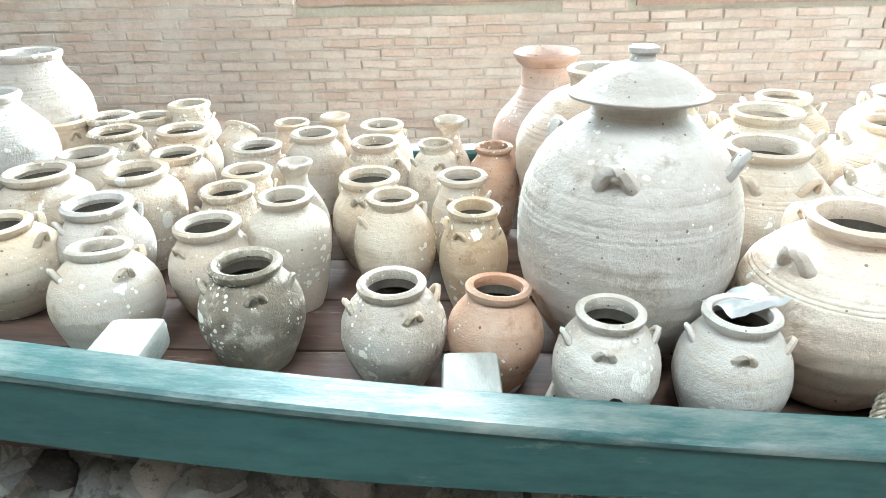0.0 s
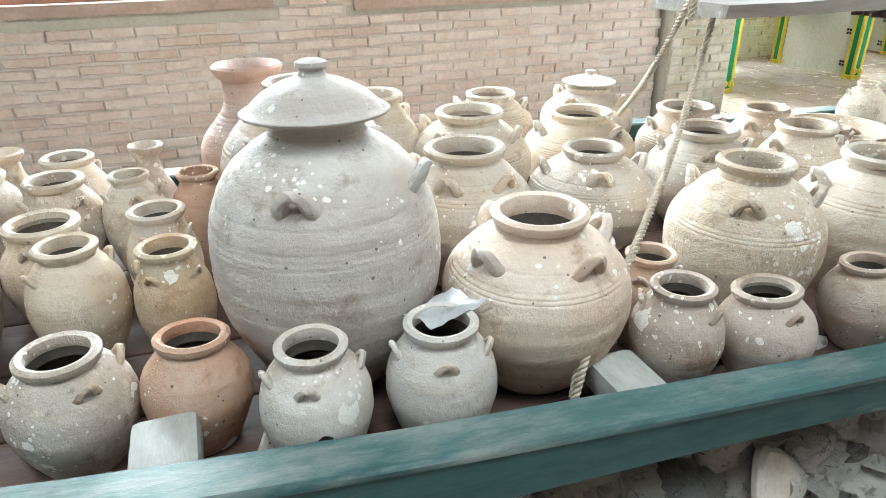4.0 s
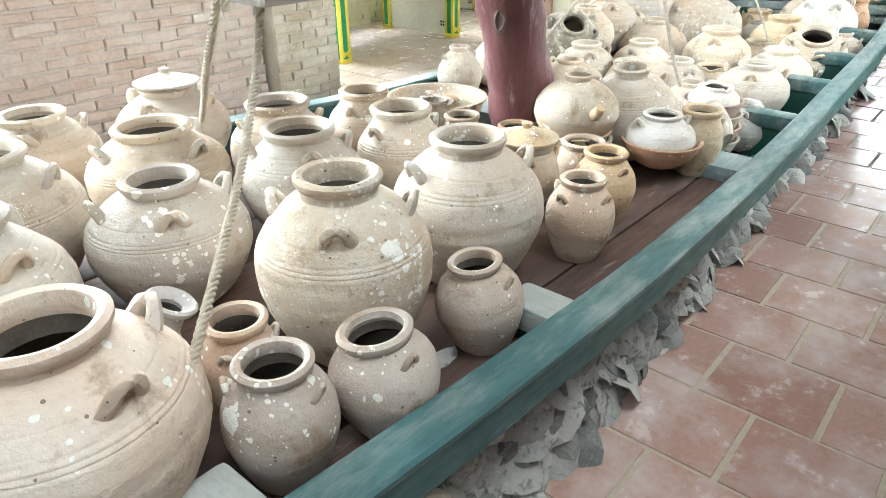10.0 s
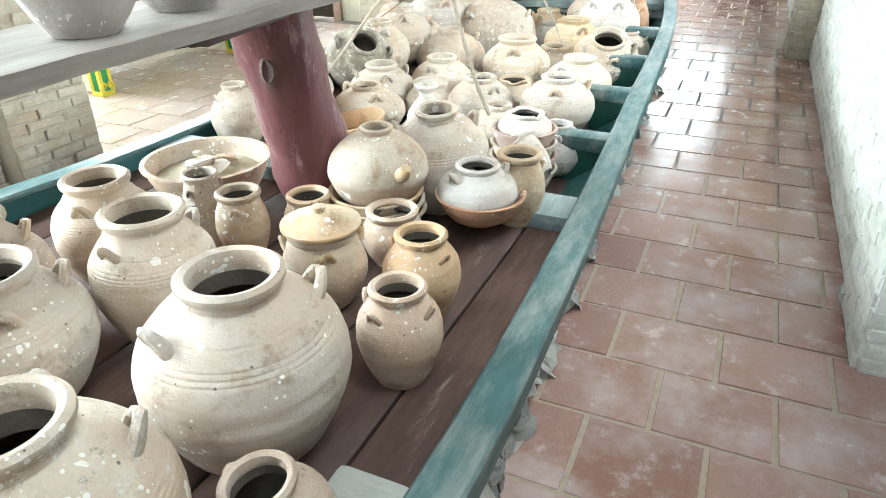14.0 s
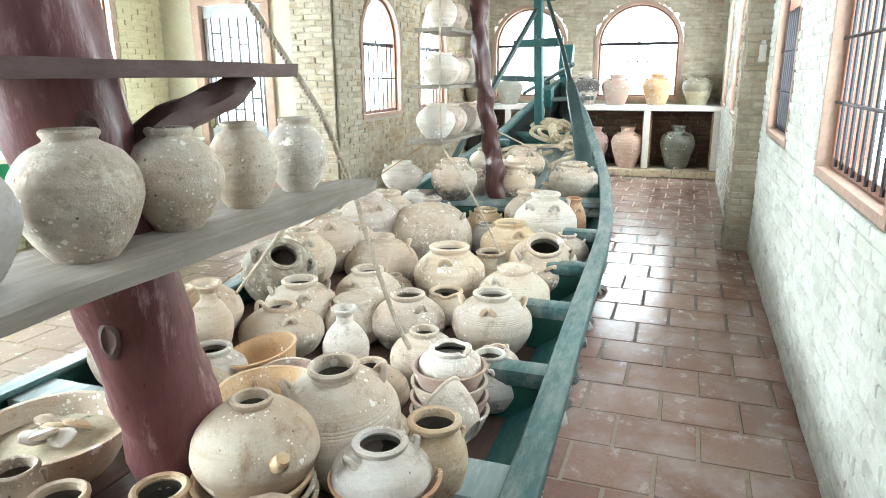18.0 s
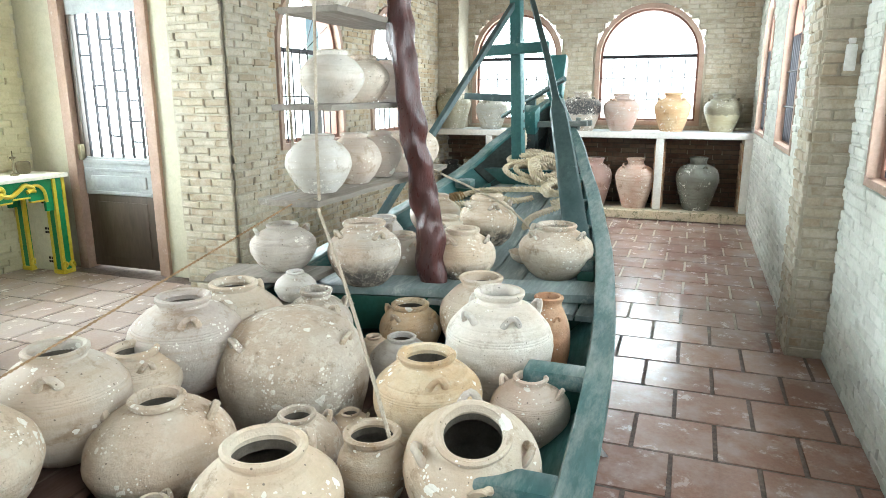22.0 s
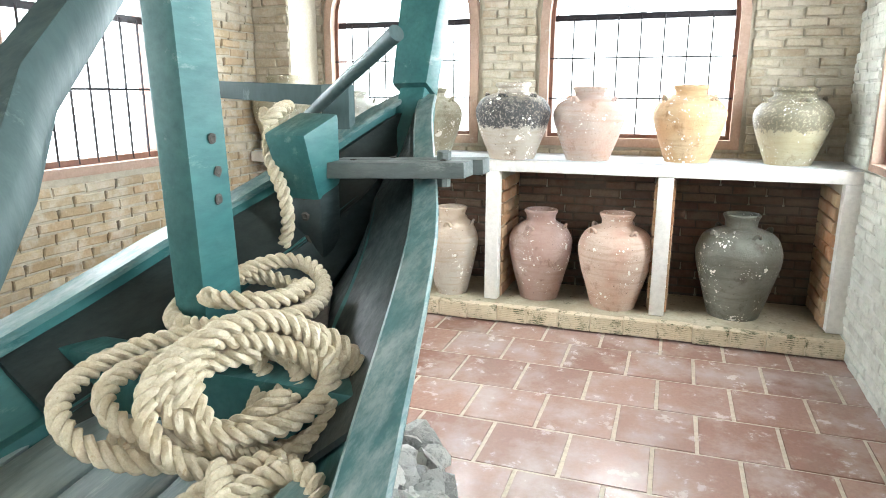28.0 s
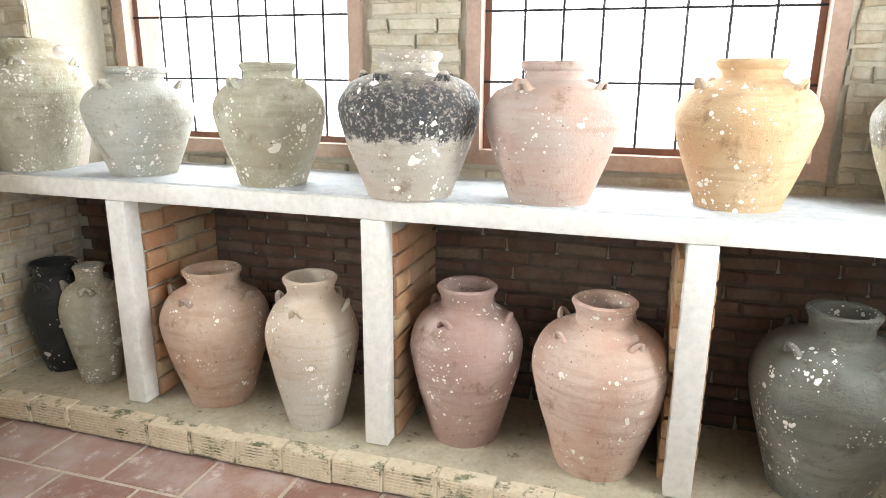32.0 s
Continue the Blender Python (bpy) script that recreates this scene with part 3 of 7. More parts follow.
def lathe(bm, prof, seg=40, wob=0.0, seed=0.0, oval=0.0):
    """Turn a profile of (r, z) about z. Ends with r = 0 are closed to a point."""
    rings = []
    for r, z in prof:
        if r < 1e-5:
            rings.append([bm.verts.new((0, 0, z))])
            continue
        ring = []
        for k in range(seg):
            a = 2 * math.pi * k / seg
            rr = r * (1 + wob * noise.noise(Vector((math.cos(a) * 1.3 + seed, math.sin(a) * 1.3, z * 9))) + oval * math.cos(2 * a + seed))
            ring.append(bm.verts.new((rr * math.cos(a), rr * math.sin(a), z)))
        rings.append(ring)
    for a, b in zip(rings, rings[1:]):
        if len(a) == 1 and len(b) == 1:
            continue
        for k in range(seg):
            j = (k + 1) % seg
            if len(a) == 1:
                bm.faces.new((a[0], b[j], b[k]))
            elif len(b) == 1:
                bm.faces.new((a[k], a[j], b[0]))
            else:
                bm.faces.new((a[k], a[j], b[j], b[k]))


def curve_pts(ctrl, n=5):
    """Smooth 2D profile through control points."""
    return [(max(p.x, 0.0), p.y) for p in smooth_path([(r, z, 0) for r, z in ctrl], n)]


# ---------------- building ----------------
X_END, Y_NORTH, H_CEIL = 11.42, 3.64, 3.05
BRICK_L, BRICK_H, JOINT = 0.172, 0.043, 0.010


def in_arch(u, v, w):
    """Is (u, v) inside the opening w = (u0, u1, sill, spring, rise)?"""
    u0, u1, sill, spring, rise = w
    if u <= u0 or u >= u1 or v <= sill:
        return False
    if v <= spring:
        return True
    if rise <= 0:
        return False
    c, half = (u0 + u1) / 2, (u1 - u0) / 2
    return ((u - c) / half) ** 2 + ((v - spring) / rise) ** 2 < 1


def wall_core(name, place, u0, u1, v0, v1, thick, openings, mat, label):
    """The masonry behind the bricks: a slab with its openings cut through. place maps (u, v, depth) to the world."""
    cols = sorted({u0, u1, *[w[0] for w in openings], *[w[1] for w in openings]})
    bm = bmesh.new()

    def slab(a, b, lo, hi):
        if hi - lo < 1e-4 or b - a < 1e-4:
            return
        vs = [bm.verts.new(place(u, v, d)) for d in (0, thick) for v in (lo, hi) for u in (a, b)]
        for q in ((0, 1, 3, 2), (4, 6, 7, 5), (0, 4, 5, 1), (2, 3, 7, 6), (0, 2, 6, 4), (1, 5, 7, 3)):
            bm.faces.new([vs[i] for i in q])

    for a, b in zip(cols, cols[1:]):
        mid = (a + b) / 2
        w = next((w for w in openings if w[0] < mid < w[1]), None)
        if w is None:
            slab(a, b, v0, v1)
            continue
        slab(a, b, v0, w[2])
        if w[4] <= 0:
            slab(a, b, w[3], v1)
            continue
        n = 14
        c, half = (a + b) / 2, (b - a) / 2
        for k in range(n):
            p, q = a + (b - a) * k / n, a + (b - a) * (k + 1) / n
            e = min(abs(p - c), abs(q - c))
            slab(p, q, w[3] + w[4] * math.sqrt(max(0, 1 - (e / half) ** 2)), v1)
    bmesh.ops.recalc_face_normals(bm, faces=bm.faces)
    ob = part(name, bm, mat, None, "", False)
    return tagged(ob, label, "wall", "", "structure")


BRICK_MESHES = {}


def brick_mesh(mat, length, k):
    key = (mat.name, round(length, 3), k)
    if key not in BRICK_MESHES:
        bm = bmesh.new()
        rng = random.Random(k * 7 + int(length * 1000))
        vs = box(bm, -length / 2, length / 2, -0.011, 0.011, -BRICK_H / 2, BRICK_H / 2)
        for v in vs:
            v.co += Vector((rng.uniform(-1, 1) * 0.004, rng.uniform(-1, 1) * 0.003, rng.uniform(-1, 1) * 0.0035))
        bmesh.ops.bevel(bm, geom=[e for e in bm.edges if e.verts[0].co.y < 0 and e.verts[1].co.y < 0], offset=0.005, segments=1, affect="EDGES")
        BRICK_MESHES[key] = mesh_of("brick", bm, mat, False)
    return BRICK_MESHES[key]


BRICK_JOBS = []


def brick_face(wall, place, turn, u0, u1, v0, v1, openings, mat, near, limit=300, joint_x=JOINT, bed=None, proud=0.0):
    """Lay bricks on a face; they are built at the end of the file. near: the stretch (u, v) whose bricks are parts of their own."""
    BRICK_JOBS.append((wall, place, turn, u0, u1, v0, v1, openings, mat, near, limit, joint_x, bed, proud))


def lay_bricks(wall, place, turn, u0, u1, v0, v1, openings, mat, near, limit, joint_x, bed, out):
    rng = random.Random(int(u0 * 100) + int(v1 * 77) + len(wall.name))
    pitch_u, pitch_v = BRICK_L + joint_x, BRICK_H + JOINT
    spots = []
    row, v = 0, v0 + pitch_v / 2
    while v < v1:
        u = u0 - (0.5 * pitch_u if row % 2 else 0.0) + rng.uniform(-0.02, 0.02)
        while u < u1:
            a, b = max(u, u0 + 0.003), min(u + BRICK_L, u1 - 0.003)
            hit = False
            for w in openings:
                grown = (w[0] - 0.02, w[1] + 0.02, w[2] - 0.03, w[3], w[4] + (0.03 if w[4] > 0 else 0))
                if w[4] <= 0 and v > w[3] + 0.03:
                    continue
                for q in (a, b, (a + b) / 2):
                    if in_arch(q, v, grown):
                        hit = True
                if hit:
                    # shorten the brick towards the jamb
                    if not in_arch(a, v, grown):
                        while b > a and in_arch(b, v, grown):
                            b -= 0.02
                        hit = b - a < 0.05
                    elif not in_arch(b, v, grown):
                        while b > a and in_arch(a, v, grown):
                            a += 0.02
                        hit = b - a < 0.05
                    if hit:
                        break
            if not hit and b - a > 0.04:
                spots.append(((a + b) / 2, v, b - a, rng.uniform(-0.003, 0.009) * (0.6 if bed and len(bed) > 2 else 1.0), rng.randrange(5), rng.uniform(-1.8, 1.8)))
            u += pitch_u
        v += pitch_v
        row += 1
    spots.sort(key=lambda s: (s[0] - near[0]) ** 2 + (s[1] - near[1]) ** 2)
    verts, faces = [], []
    bed_verts, bed_faces = [], []
    for i, (u, v, ln, proud, k, tip) in enumerate(spots):
        proud += out
        if bed is not None:
            # mortar bed below the brick; many upright joints stay open
            e = ln / 2 + (joint_x + 0.002 if rng.random() < bed[1] else -0.002)
            q = len(bed_verts)
            d1 = -(bed[2] if len(bed) > 2 else 0.010) - out + rng.uniform(-0.0015, 0.0015)
            h0, h1 = v - BRICK_H / 2 - JOINT - 0.003, v - BRICK_H / 2 + 0.004
            if e > ln / 2:
                h1 = v + BRICK_H / 2
            bed_verts += [place(a, c, d) for d in (0.004, d1) for a, c in ((u - ln / 2 + 0.001, h0), (u + e, h0), (u + e, h1), (u - ln / 2 + 0.001, h1))]
            bed_faces += [[q + j for j in f] for f in ((4, 5, 6, 7), (0, 1, 5, 4), (1, 2, 6, 5), (2, 3, 7, 6), (3, 0, 4, 7))]
        p = Vector(place(u, v, -0.004 - proud))
        m = Matrix.Translation(p) @ Matrix.Rotation(turn, 4, "Z") @ Matrix.Rotation(radians(tip), 4, "Y")
        q = round(ln / 0.0125) * 0.0125
        me = brick_mesh(mat, q, k)
        if i < limit:
            ob = new("brick", me)
            ob.parent = wall
            ob.matrix_basis = m
        else:
            base = len(verts)
            verts += [m @ x.co for x in me.vertices]
            faces += [[base + j for j in f.vertices] for f in me.polygons]
    if verts:
        me = bpy.data.meshes.new("brickwork")
        me.from_pydata(verts, [], faces)
        me.materials.append(mat)
        ob = new("brickwork", me)
        ob.parent = wall
        tagged(ob, "", "", "", "stuff")
    if bed_verts:
        me = bpy.data.meshes.new("bed_mortar")
        me.from_pydata(bed_verts, [], bed_faces)
        me.materials.append(bed[0])
        ob = new("bed_mortar", me)
        ob.parent = wall
        tagged(ob, "", "", "", "stuff")


def ring_bm(w, d0, d1, width, place, n=16, inward=True):
    """A frame that follows an arched or square opening, between depths d0 and d1."""
    u0, u1, sill, spring, rise = w
    def outline(g):
        c, half = (u0 + u1) / 2, (u1 - u0) / 2 - g
        pts = [(u0 + g, sill + g)]
        if rise > 0:
            for k in range(n + 1):
                a = math.pi * (1 - k / n)
                pts.append((c + half * math.cos(a), spring + (rise - g) * math.sin(a)))
        else:
            pts += [(u0 + g, spring - g), (u1 - g, spring - g)]
        pts.append((u1 - g, sill + g))
        return pts
    o, i = outline(0), outline(width)
    bm = bmesh.new()
    rows = [[bm.verts.new(place(u, v, d)) for u, v in pts] for pts, d in ((o, d0), (i, d0), (i, d1), (o, d1))]
    m = len(o)
    for k in range(m):
        j = (k + 1) % m
        for a, b in ((0, 1), (1, 2), (2, 3), (3, 0)):
            bm.faces.new((rows[a][k], rows[a][j], rows[b][j], rows[b][k]))
    bmesh.ops.recalc_face_normals(bm, faces=bm.faces)
    return bm


def window(name, place, w, bars=9, rails=3, mullion=True, label="", rad=0.0048, face=0.052, bar_d=0.04):
    """An arched window: salmon surround, dark frame, iron bars and a transom at the springing."""
    u0, u1, sill, spring, rise = w
    ob = thing(name, *place((u0 + u1) / 2, sill, 0.0), label or "tall arched window with dark frame and iron bars", "window", "", "structure")
    inv = ob.matrix_basis.inverted()

    def at(u, v, d):
        return inv @ Vector(place(u, v, d))

    part("window_surround", ring_bm(w, -0.5 * face, 0.035, face, at), M_WOODPALE, ob, "salmon painted surround")
    w2 = (u0 + 0.030, u1 - 0.030, sill + 0.030, spring, rise - 0.030 if rise > 0 else 0)
    part("window_frame", ring_bm(w2, 0.0355, 0.16, 0.045, at), M_WOOD, ob, "red-brown wooden frame")

    def bar(name, a, b, r, mat=M_IRON, flat=False):
        bm = bmesh.new()
        if flat:
            beam(bm, a, b, r * 2, r * 2, bevel=0.002)
        else:
            tube(bm, [a, b], r, 6)
        part(name, bm, mat, ob)

    top = spring if rise > 0 else spring - 0.05
    bar("transom", at(u0 + 0.05, top, 0.075), at(u1 - 0.05, top, 0.075), 0.018, M_IRON, True)
    if mullion:
        c = (u0 + u1) / 2
        bar("mullion", at(c, sill + 0.05, 0.085), at(c, top, 0.085), 0.021, M_IRON, True)
    for k in range(1, bars + 1):
        u = u0 + 0.06 + (u1 - u0 - 0.12) * k / (bars + 1)
        bar("iron_bar", at(u, sill + 0.05, bar_d), at(u, top, bar_d), rad)
    for k in range(1, rails + 1):
        v = sill + 0.05 + (top - sill - 0.05) * k / (rails + 1)
        bar("iron_rail", at(u0 + 0.05, v, bar_d - 0.006), at(u1 - 0.05, v, bar_d - 0.006), rad * 0.9)
    if rise > 0:
        c = (u0 + u1) / 2
        for a in (30, 60, 90, 120, 150):
            r = (u1 - u0) / 2 - 0.06
            bar("fan_bar", at(c, spring + 0.01, 0.06), at(c + r * math.cos(radians(a)), spring + (rise - 0.06) * math.sin(radians(a)), 0.06), 0.0032)
    return ob


def p_end(u, v, d):
    return (X_END + d, u, v)


def p_north(u, v, d):
    return (u, Y_NORTH + d, v)


def p_pier(u, v, d):
    return (6.92 + d, u, v)


def p_door(u, v, d):
    return (7.12 + d, u, v)


def p_hall(u, v, d):
    return (u, 5.60 + d, v)


def p_west(u, v, d):
    return (u, 3.52 + d, v)


def p_south(u, v, d):
    return (u, -0.06 - d, v)


def p_south2(u, v, d):
    return (u, 0.065 - d, v)


END_WIN = [(0.62, 1.80, 1.00, 1.77, 0.57), (2.20, 3.30, 1.00, 1.77, 0.57)]
NORTH_WIN = [(7.66, 8.68, 0.93, 1.69, 0.53), (9.22, 10.26, 0.93, 1.69, 0.53)]
SOUTH_WIN = [(3.42, 4.56, 0.96, 1.75, 0.5), (5.55, 6.58, 0.96, 1.75, 0.5)]
SOUTH2_WIN = [(8.05, 9.0, 0.96, 1.75, 0.5), (9.9, 10.85, 0.96, 1.75, 0.5)]
WEST_WIN = [(-0.74, 0.55, 0.90, 1.77, 0.57), (0.94, 2.26, 0.87, 1.77, 0.57)]

wall_end = wall_core("wall_end", p_end, -0.3, 4.0, 0, H_CEIL, 0.22, END_WIN, M_MORTAR, "pale brick end wall with two arched windows")
wall_north = wall_core("wall_north", p_north, 7.18, 11.40, 0, H_CEIL, 0.22, NORTH_WIN, M_MORTAR, "rough pale brick side wall with arched windows")
wall_west = wall_core("wall_west", p_west, -4.2, 2.78, 0, H_CEIL, 0.22, WEST_WIN, M_MORTAR, "rosy brick wall behind the boat")
wall_south = wall_core("wall_south", p_south, 2.86, 6.96, 0, H_CEIL, 0.22, SOUTH_WIN, M_MORTAR_WASH, "whitewashed rough brick corridor wall")
# Out-of-view walls, added and darkened so they throw little light back.
wall_porch = wall_core("wall_porch", lambda u, v, d: (u, -2.1 - d, v), -4.2, 2.86, 0, H_CEIL, 0.2, [], M_MORTAR_DARK, "unseen wall kept dark to cut bounce onto the jars")
tagged(part("wall_return", boxed(2.86, 3.04, -2.3, -0.285, 0, H_CEIL, 0), M_MORTAR_DARK, None, "", False), "unseen dark return wall added to cut bounce", "wall", "", "structure")
wall_south2 = wall_core("wall_south_far", p_south2, 7.0, 11.40, 0, H_CEIL, 0.22, SOUTH2_WIN, M_MORTAR_WASH, "whitewashed brick wall with barred windows")
DOOR_OPEN = [(4.30, 5.20, -0.01, 2.12, 0)]
# First hall opening is an unseen window, added to light the hall.
HALL_WIN = [(3.05, 4.35, 0.90, 2.30, 0), (4.95, 6.50, 0.90, 2.30, 0)]
wall_door = wall_core("wall_door", p_door, 3.955, 5.80, 0, H_CEIL, 0.20, DOOR_OPEN, M_CREAM, "cream painted wall with a barred door")

# Closing wall out of view, added to shut the room.
for nm, lab, c in (
    ("wall_stern", "unseen pale wall closing the room behind the stern", (-4.42, -4.2, -2.4, 3.74, 0, H_CEIL)),
):
    tagged(part(nm, boxed(*c, 0), M_CREAM, None, "", False), lab, "wall", "", "structure")
wall_hall = wall_core("wall_hall", p_hall, 2.62, 7.115, 0, H_CEIL, 0.2, HALL_WIN, M_CREAM, "cream painted brick wall with a large window and an added unseen one")
# Side wall never in view, added to shut off the hall.
tagged(part("wall_hall_side", boxed(2.62, 2.80, 3.865, 5.595, 0, H_CEIL, 0), M_CREAM, None, "", False), "unseen cream wall added to close the side hall", "wall", "", "structure")
# Ceiling out of view: brown keeps bounce low, gap admits the added light.
tagged(part("ceiling_aisle", boxed(2.88, 11.8, -2.6, 0.615, H_CEIL, H_CEIL + 0.15, 0), M_CEIL, None, "", False), "unseen ceiling, brown to hold back bounce", "ceiling", "", "structure")
tagged(part("ceiling_well", boxed(-4.5, 2.87, -2.6, -0.86, H_CEIL, H_CEIL + 0.15, 0), M_CEIL, None, "", False), "unseen ceiling, brown to hold back bounce", "ceiling", "", "structure")
tagged(part("ceiling", boxed(-4.5, 11.8, 0.62, 3.955, H_CEIL, H_CEIL + 0.15, 0), M_CEIL, None, "", False), "unseen ceiling, brown to hold back bounce", "ceiling", "", "structure")
tagged(part("ceiling_hall", boxed(2.62, 7.32, 3.956, 5.80, H_CEIL, H_CEIL + 0.15, 0), M_CEIL, None, "", False), "unseen ceiling, brown to hold back bounce", "ceiling", "", "structure")
tagged(part("floor", boxed(-4.5, 11.8, -2.6, 9.5, -0.15, -0.004, 0), M_GROUT, None, "", False), "terracotta tiled floor with sandy joints", "floor", "", "structure")
tagged(part("ground", boxed(-300, 300, -300, 300, -0.5, -0.16, 0), M_SAND, None, "", False), "pale bare ground outside", "ground", "", "structure")

# piers and pilasters
pier = tagged(part("pier", boxed(6.94, 7.40, 3.535, 3.95, 0, H_CEIL, 0), M_MORTAR, None, "", False), "square brick pier at the hall corner", "pier", "", "structure")
pier_west = tagged(part("pier_west", boxed(2.80, 3.24, 3.42, 3.86, 0, H_CEIL, 0), M_MORTAR, None, "", False), "square brick pier ending the rear wall", "pier", "", "structure")
pilaster = tagged(part("pilaster", boxed(6.98, 7.36, -0.2, 0.115, 0, H_CEIL, 0), M_MORTAR, None, "", False), "brick pilaster on the corridor wall", "pilaster", "", "structure")
pilaster2 = tagged(part("pilaster_near", boxed(2.87, 3.30, -0.2, -0.035, 0, H_CEIL, 0), M_MORTAR_WASH, None, "", False), "whitewashed brick pilaster on the corridor wall", "pilaster", "", "structure")
corner_pil = tagged(part("pilaster_corner", boxed(11.05, 11.40, 3.36, Y_NORTH - 0.03, 0.9, H_CEIL, 0), M_MORTAR, None, "", False), "brick corner pilaster above the shelf", "pilaster", "", "structure")

HALF = math.pi / 2
brick_face(wall_end, p_end, -HALF, 0.07, 3.62, 0.93, 2.5, END_WIN, M_BRICK, (1.8, 1.0), 300, 0.012, (M_MORTAR, 0.4))
# Below the slab: brick and mortar with niche shade in the colour.
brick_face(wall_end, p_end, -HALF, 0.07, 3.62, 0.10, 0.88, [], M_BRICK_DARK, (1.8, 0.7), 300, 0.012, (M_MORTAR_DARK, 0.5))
brick_face(wall_north, p_north, 0, 7.40, 11.40, 0.0, 2.5, NORTH_WIN, M_BRICK_TAN, (8.6, 0.7), 300, 0.012, (M_MORTAR, 0.4))
brick_face(pier, p_pier, -HALF, 3.525, 3.95, 0.0, 2.6, [], M_BRICK, (3.7, 1.0), 300, 0.012, (M_MORTAR, 0.7))
brick_face(pier, lambda u, v, d: (u, 3.515 + d, v), 0, 6.925, 7.40, 0.0, 2.6, [], M_BRICK, (7.1, 1.0), 150, 0.012, (M_MORTAR, 0.6))
brick_face(wall_west, p_west, 0, -4.0, 2.78, 0.0, 1.2, WEST_WIN, M_BRICK_RED, (0.8, 0.7), 300, 0.010, (M_MORTAR_ROSY, 0.75))
brick_face(pier_west, lambda u, v, d: (u, 3.42 + d, v), 0, 2.80, 3.24, 0.0, 1.3, [], M_BRICK, (3.0, 0.6), 100, 0.012, (M_MORTAR, 0.7))
brick_face(pier_west, lambda u, v, d: (3.24 - d, u, v), HALF, 3.42, 3.86, 0.0, 1.3, [], M_BRICK, (3.5, 0.6), 100, 0.012, (M_MORTAR, 0.7))
brick_face(wall_south, p_south, math.pi, 3.30, 6.96, 0.0, 2.3, SOUTH_WIN, M_BRICK_WASH, (4.8, 0.7), 300, 0.014, (M_BRICK_WASH, 0.30, 0.0115))
brick_face(wall_south2, p_south2, math.pi, 7.36, 11.40, 0.0, 2.3, SOUTH2_WIN, M_BRICK_WASH, (9.0, 0.7), 300, 0.014, (M_BRICK_WASH, 0.30, 0.0115))
brick_face(pilaster, lambda u, v, d: (6.98 + d, u, v), -HALF, -0.06, 0.115, 0.0, 2.4, [], M_BRICK, (0, 1), 120, 0.012, (M_MORTAR, 0.7))
brick_face(pilaster, lambda u, v, d: (u, 0.115 - d, v), math.pi, 6.98, 7.36, 0.0, 2.4, [], M_BRICK, (7, 1), 120, 0.012, (M_MORTAR, 0.7))
brick_face(pilaster2, lambda u, v, d: (u, -0.035 - d, v), math.pi, 2.87, 3.30, 0.0, 1.6, [], M_BRICK_WASH, (3.0, 0.5), 100, 0.012, (M_BRICK_WASH, 0.6, 0.013))
brick_face(pilaster2, lambda u, v, d: (2.87 + d, u, v), -HALF, -0.20, -0.035, 0.0, 1.6, [], M_BRICK_WASH, (0, 0.5), 60, 0.012, (M_BRICK_WASH, 0.6, 0.013))
brick_face(corner_pil, lambda u, v, d: (11.05 + d, u, v), -HALF, 3.36, 3.61, 0.9, 2.5, [], M_BRICK, (3.5, 1.2), 100, 0.012, (M_MORTAR, 0.7))

brick_face(wall_hall, p_hall, 0, 2.85, 7.10, 0.0, 2.4, HALL_WIN, M_BRICK_CREAM, (6.6, 1.0), 120, 0.012, (M_BRICK_CREAM, 0.6, 0.012))

for i, w in enumerate(END_WIN):
    window(f"window_end_{i + 1}", p_end, w, 7, 2)
for i, w in enumerate(NORTH_WIN):
    window(f"window_north_{i + 1}", p_north, w, 7, 1, True, "", 0.0065, 0.045)
for i, w in enumerate(SOUTH_WIN):
    window(f"window_south_{i + 1}", p_south, w, 9, 2, True, "arched corridor window with iron bars and brown frame", 0.0075, 0.034, 0.03)
for i, w in enumerate(SOUTH2_WIN):
    window(f"window_south_far_{i + 1}", p_south2, w, 8, 2, True, "arched corridor window with iron bars and brown frame", 0.0075, 0.034, 0.03)
for i, w in enumerate(WEST_WIN):
    window(f"window_west_{i + 1}", p_west, w, 10, 3, True, "arched barred window with salmon surround")
for i, w in enumerate(HALL_WIN):
    window(f"window_hall_{i + 1}", p_hall, w, 5, 2, False, "wide hall window with thin bars behind the altar")

# bright yard outside, seen through the openings
for nm, cc in (
    ("backdrop_end", (14.5, 14.55, -5.9, 7.3, -0.12, 7)),
    ("backdrop_north", (7.6, 14.4, 7.5, 7.55, -0.12, 7)),
    ("backdrop_south", (-6, 14.4, -6.05, -6, -0.12, 7)),
    ("backdrop_back", (-6, 7.5, 13, 13.05, -0.12, 7)),
):
    tagged(part(nm, boxed(*cc, 0), M_OUT, None, "", False), "overexposed white daylight outside", "backdrop", "", "structure")

for w in END_WIN:
    daylight_lamp(X_END + 0.30, (w[0] + w[1]) / 2, (w[2] + w[3] + w[4]) / 2, w[1] - w[0], w[3] + w[4] - w[2], (-1, 0, -0.25), L_END)
for w in NORTH_WIN:
    daylight_lamp((w[0] + w[1]) / 2, Y_NORTH + 0.30, (w[2] + w[3] + w[4]) / 2, w[1] - w[0], w[3] + w[4] - w[2], (0, -1, -0.25), L_NORTH)
for w in SOUTH_WIN:
    daylight_lamp((w[0] + w[1]) / 2, -0.36, (w[2] + w[3] + w[4]) / 2, w[1] - w[0], w[3] + w[4] - w[2], (0, 1, -0.25), L_SOUTH)
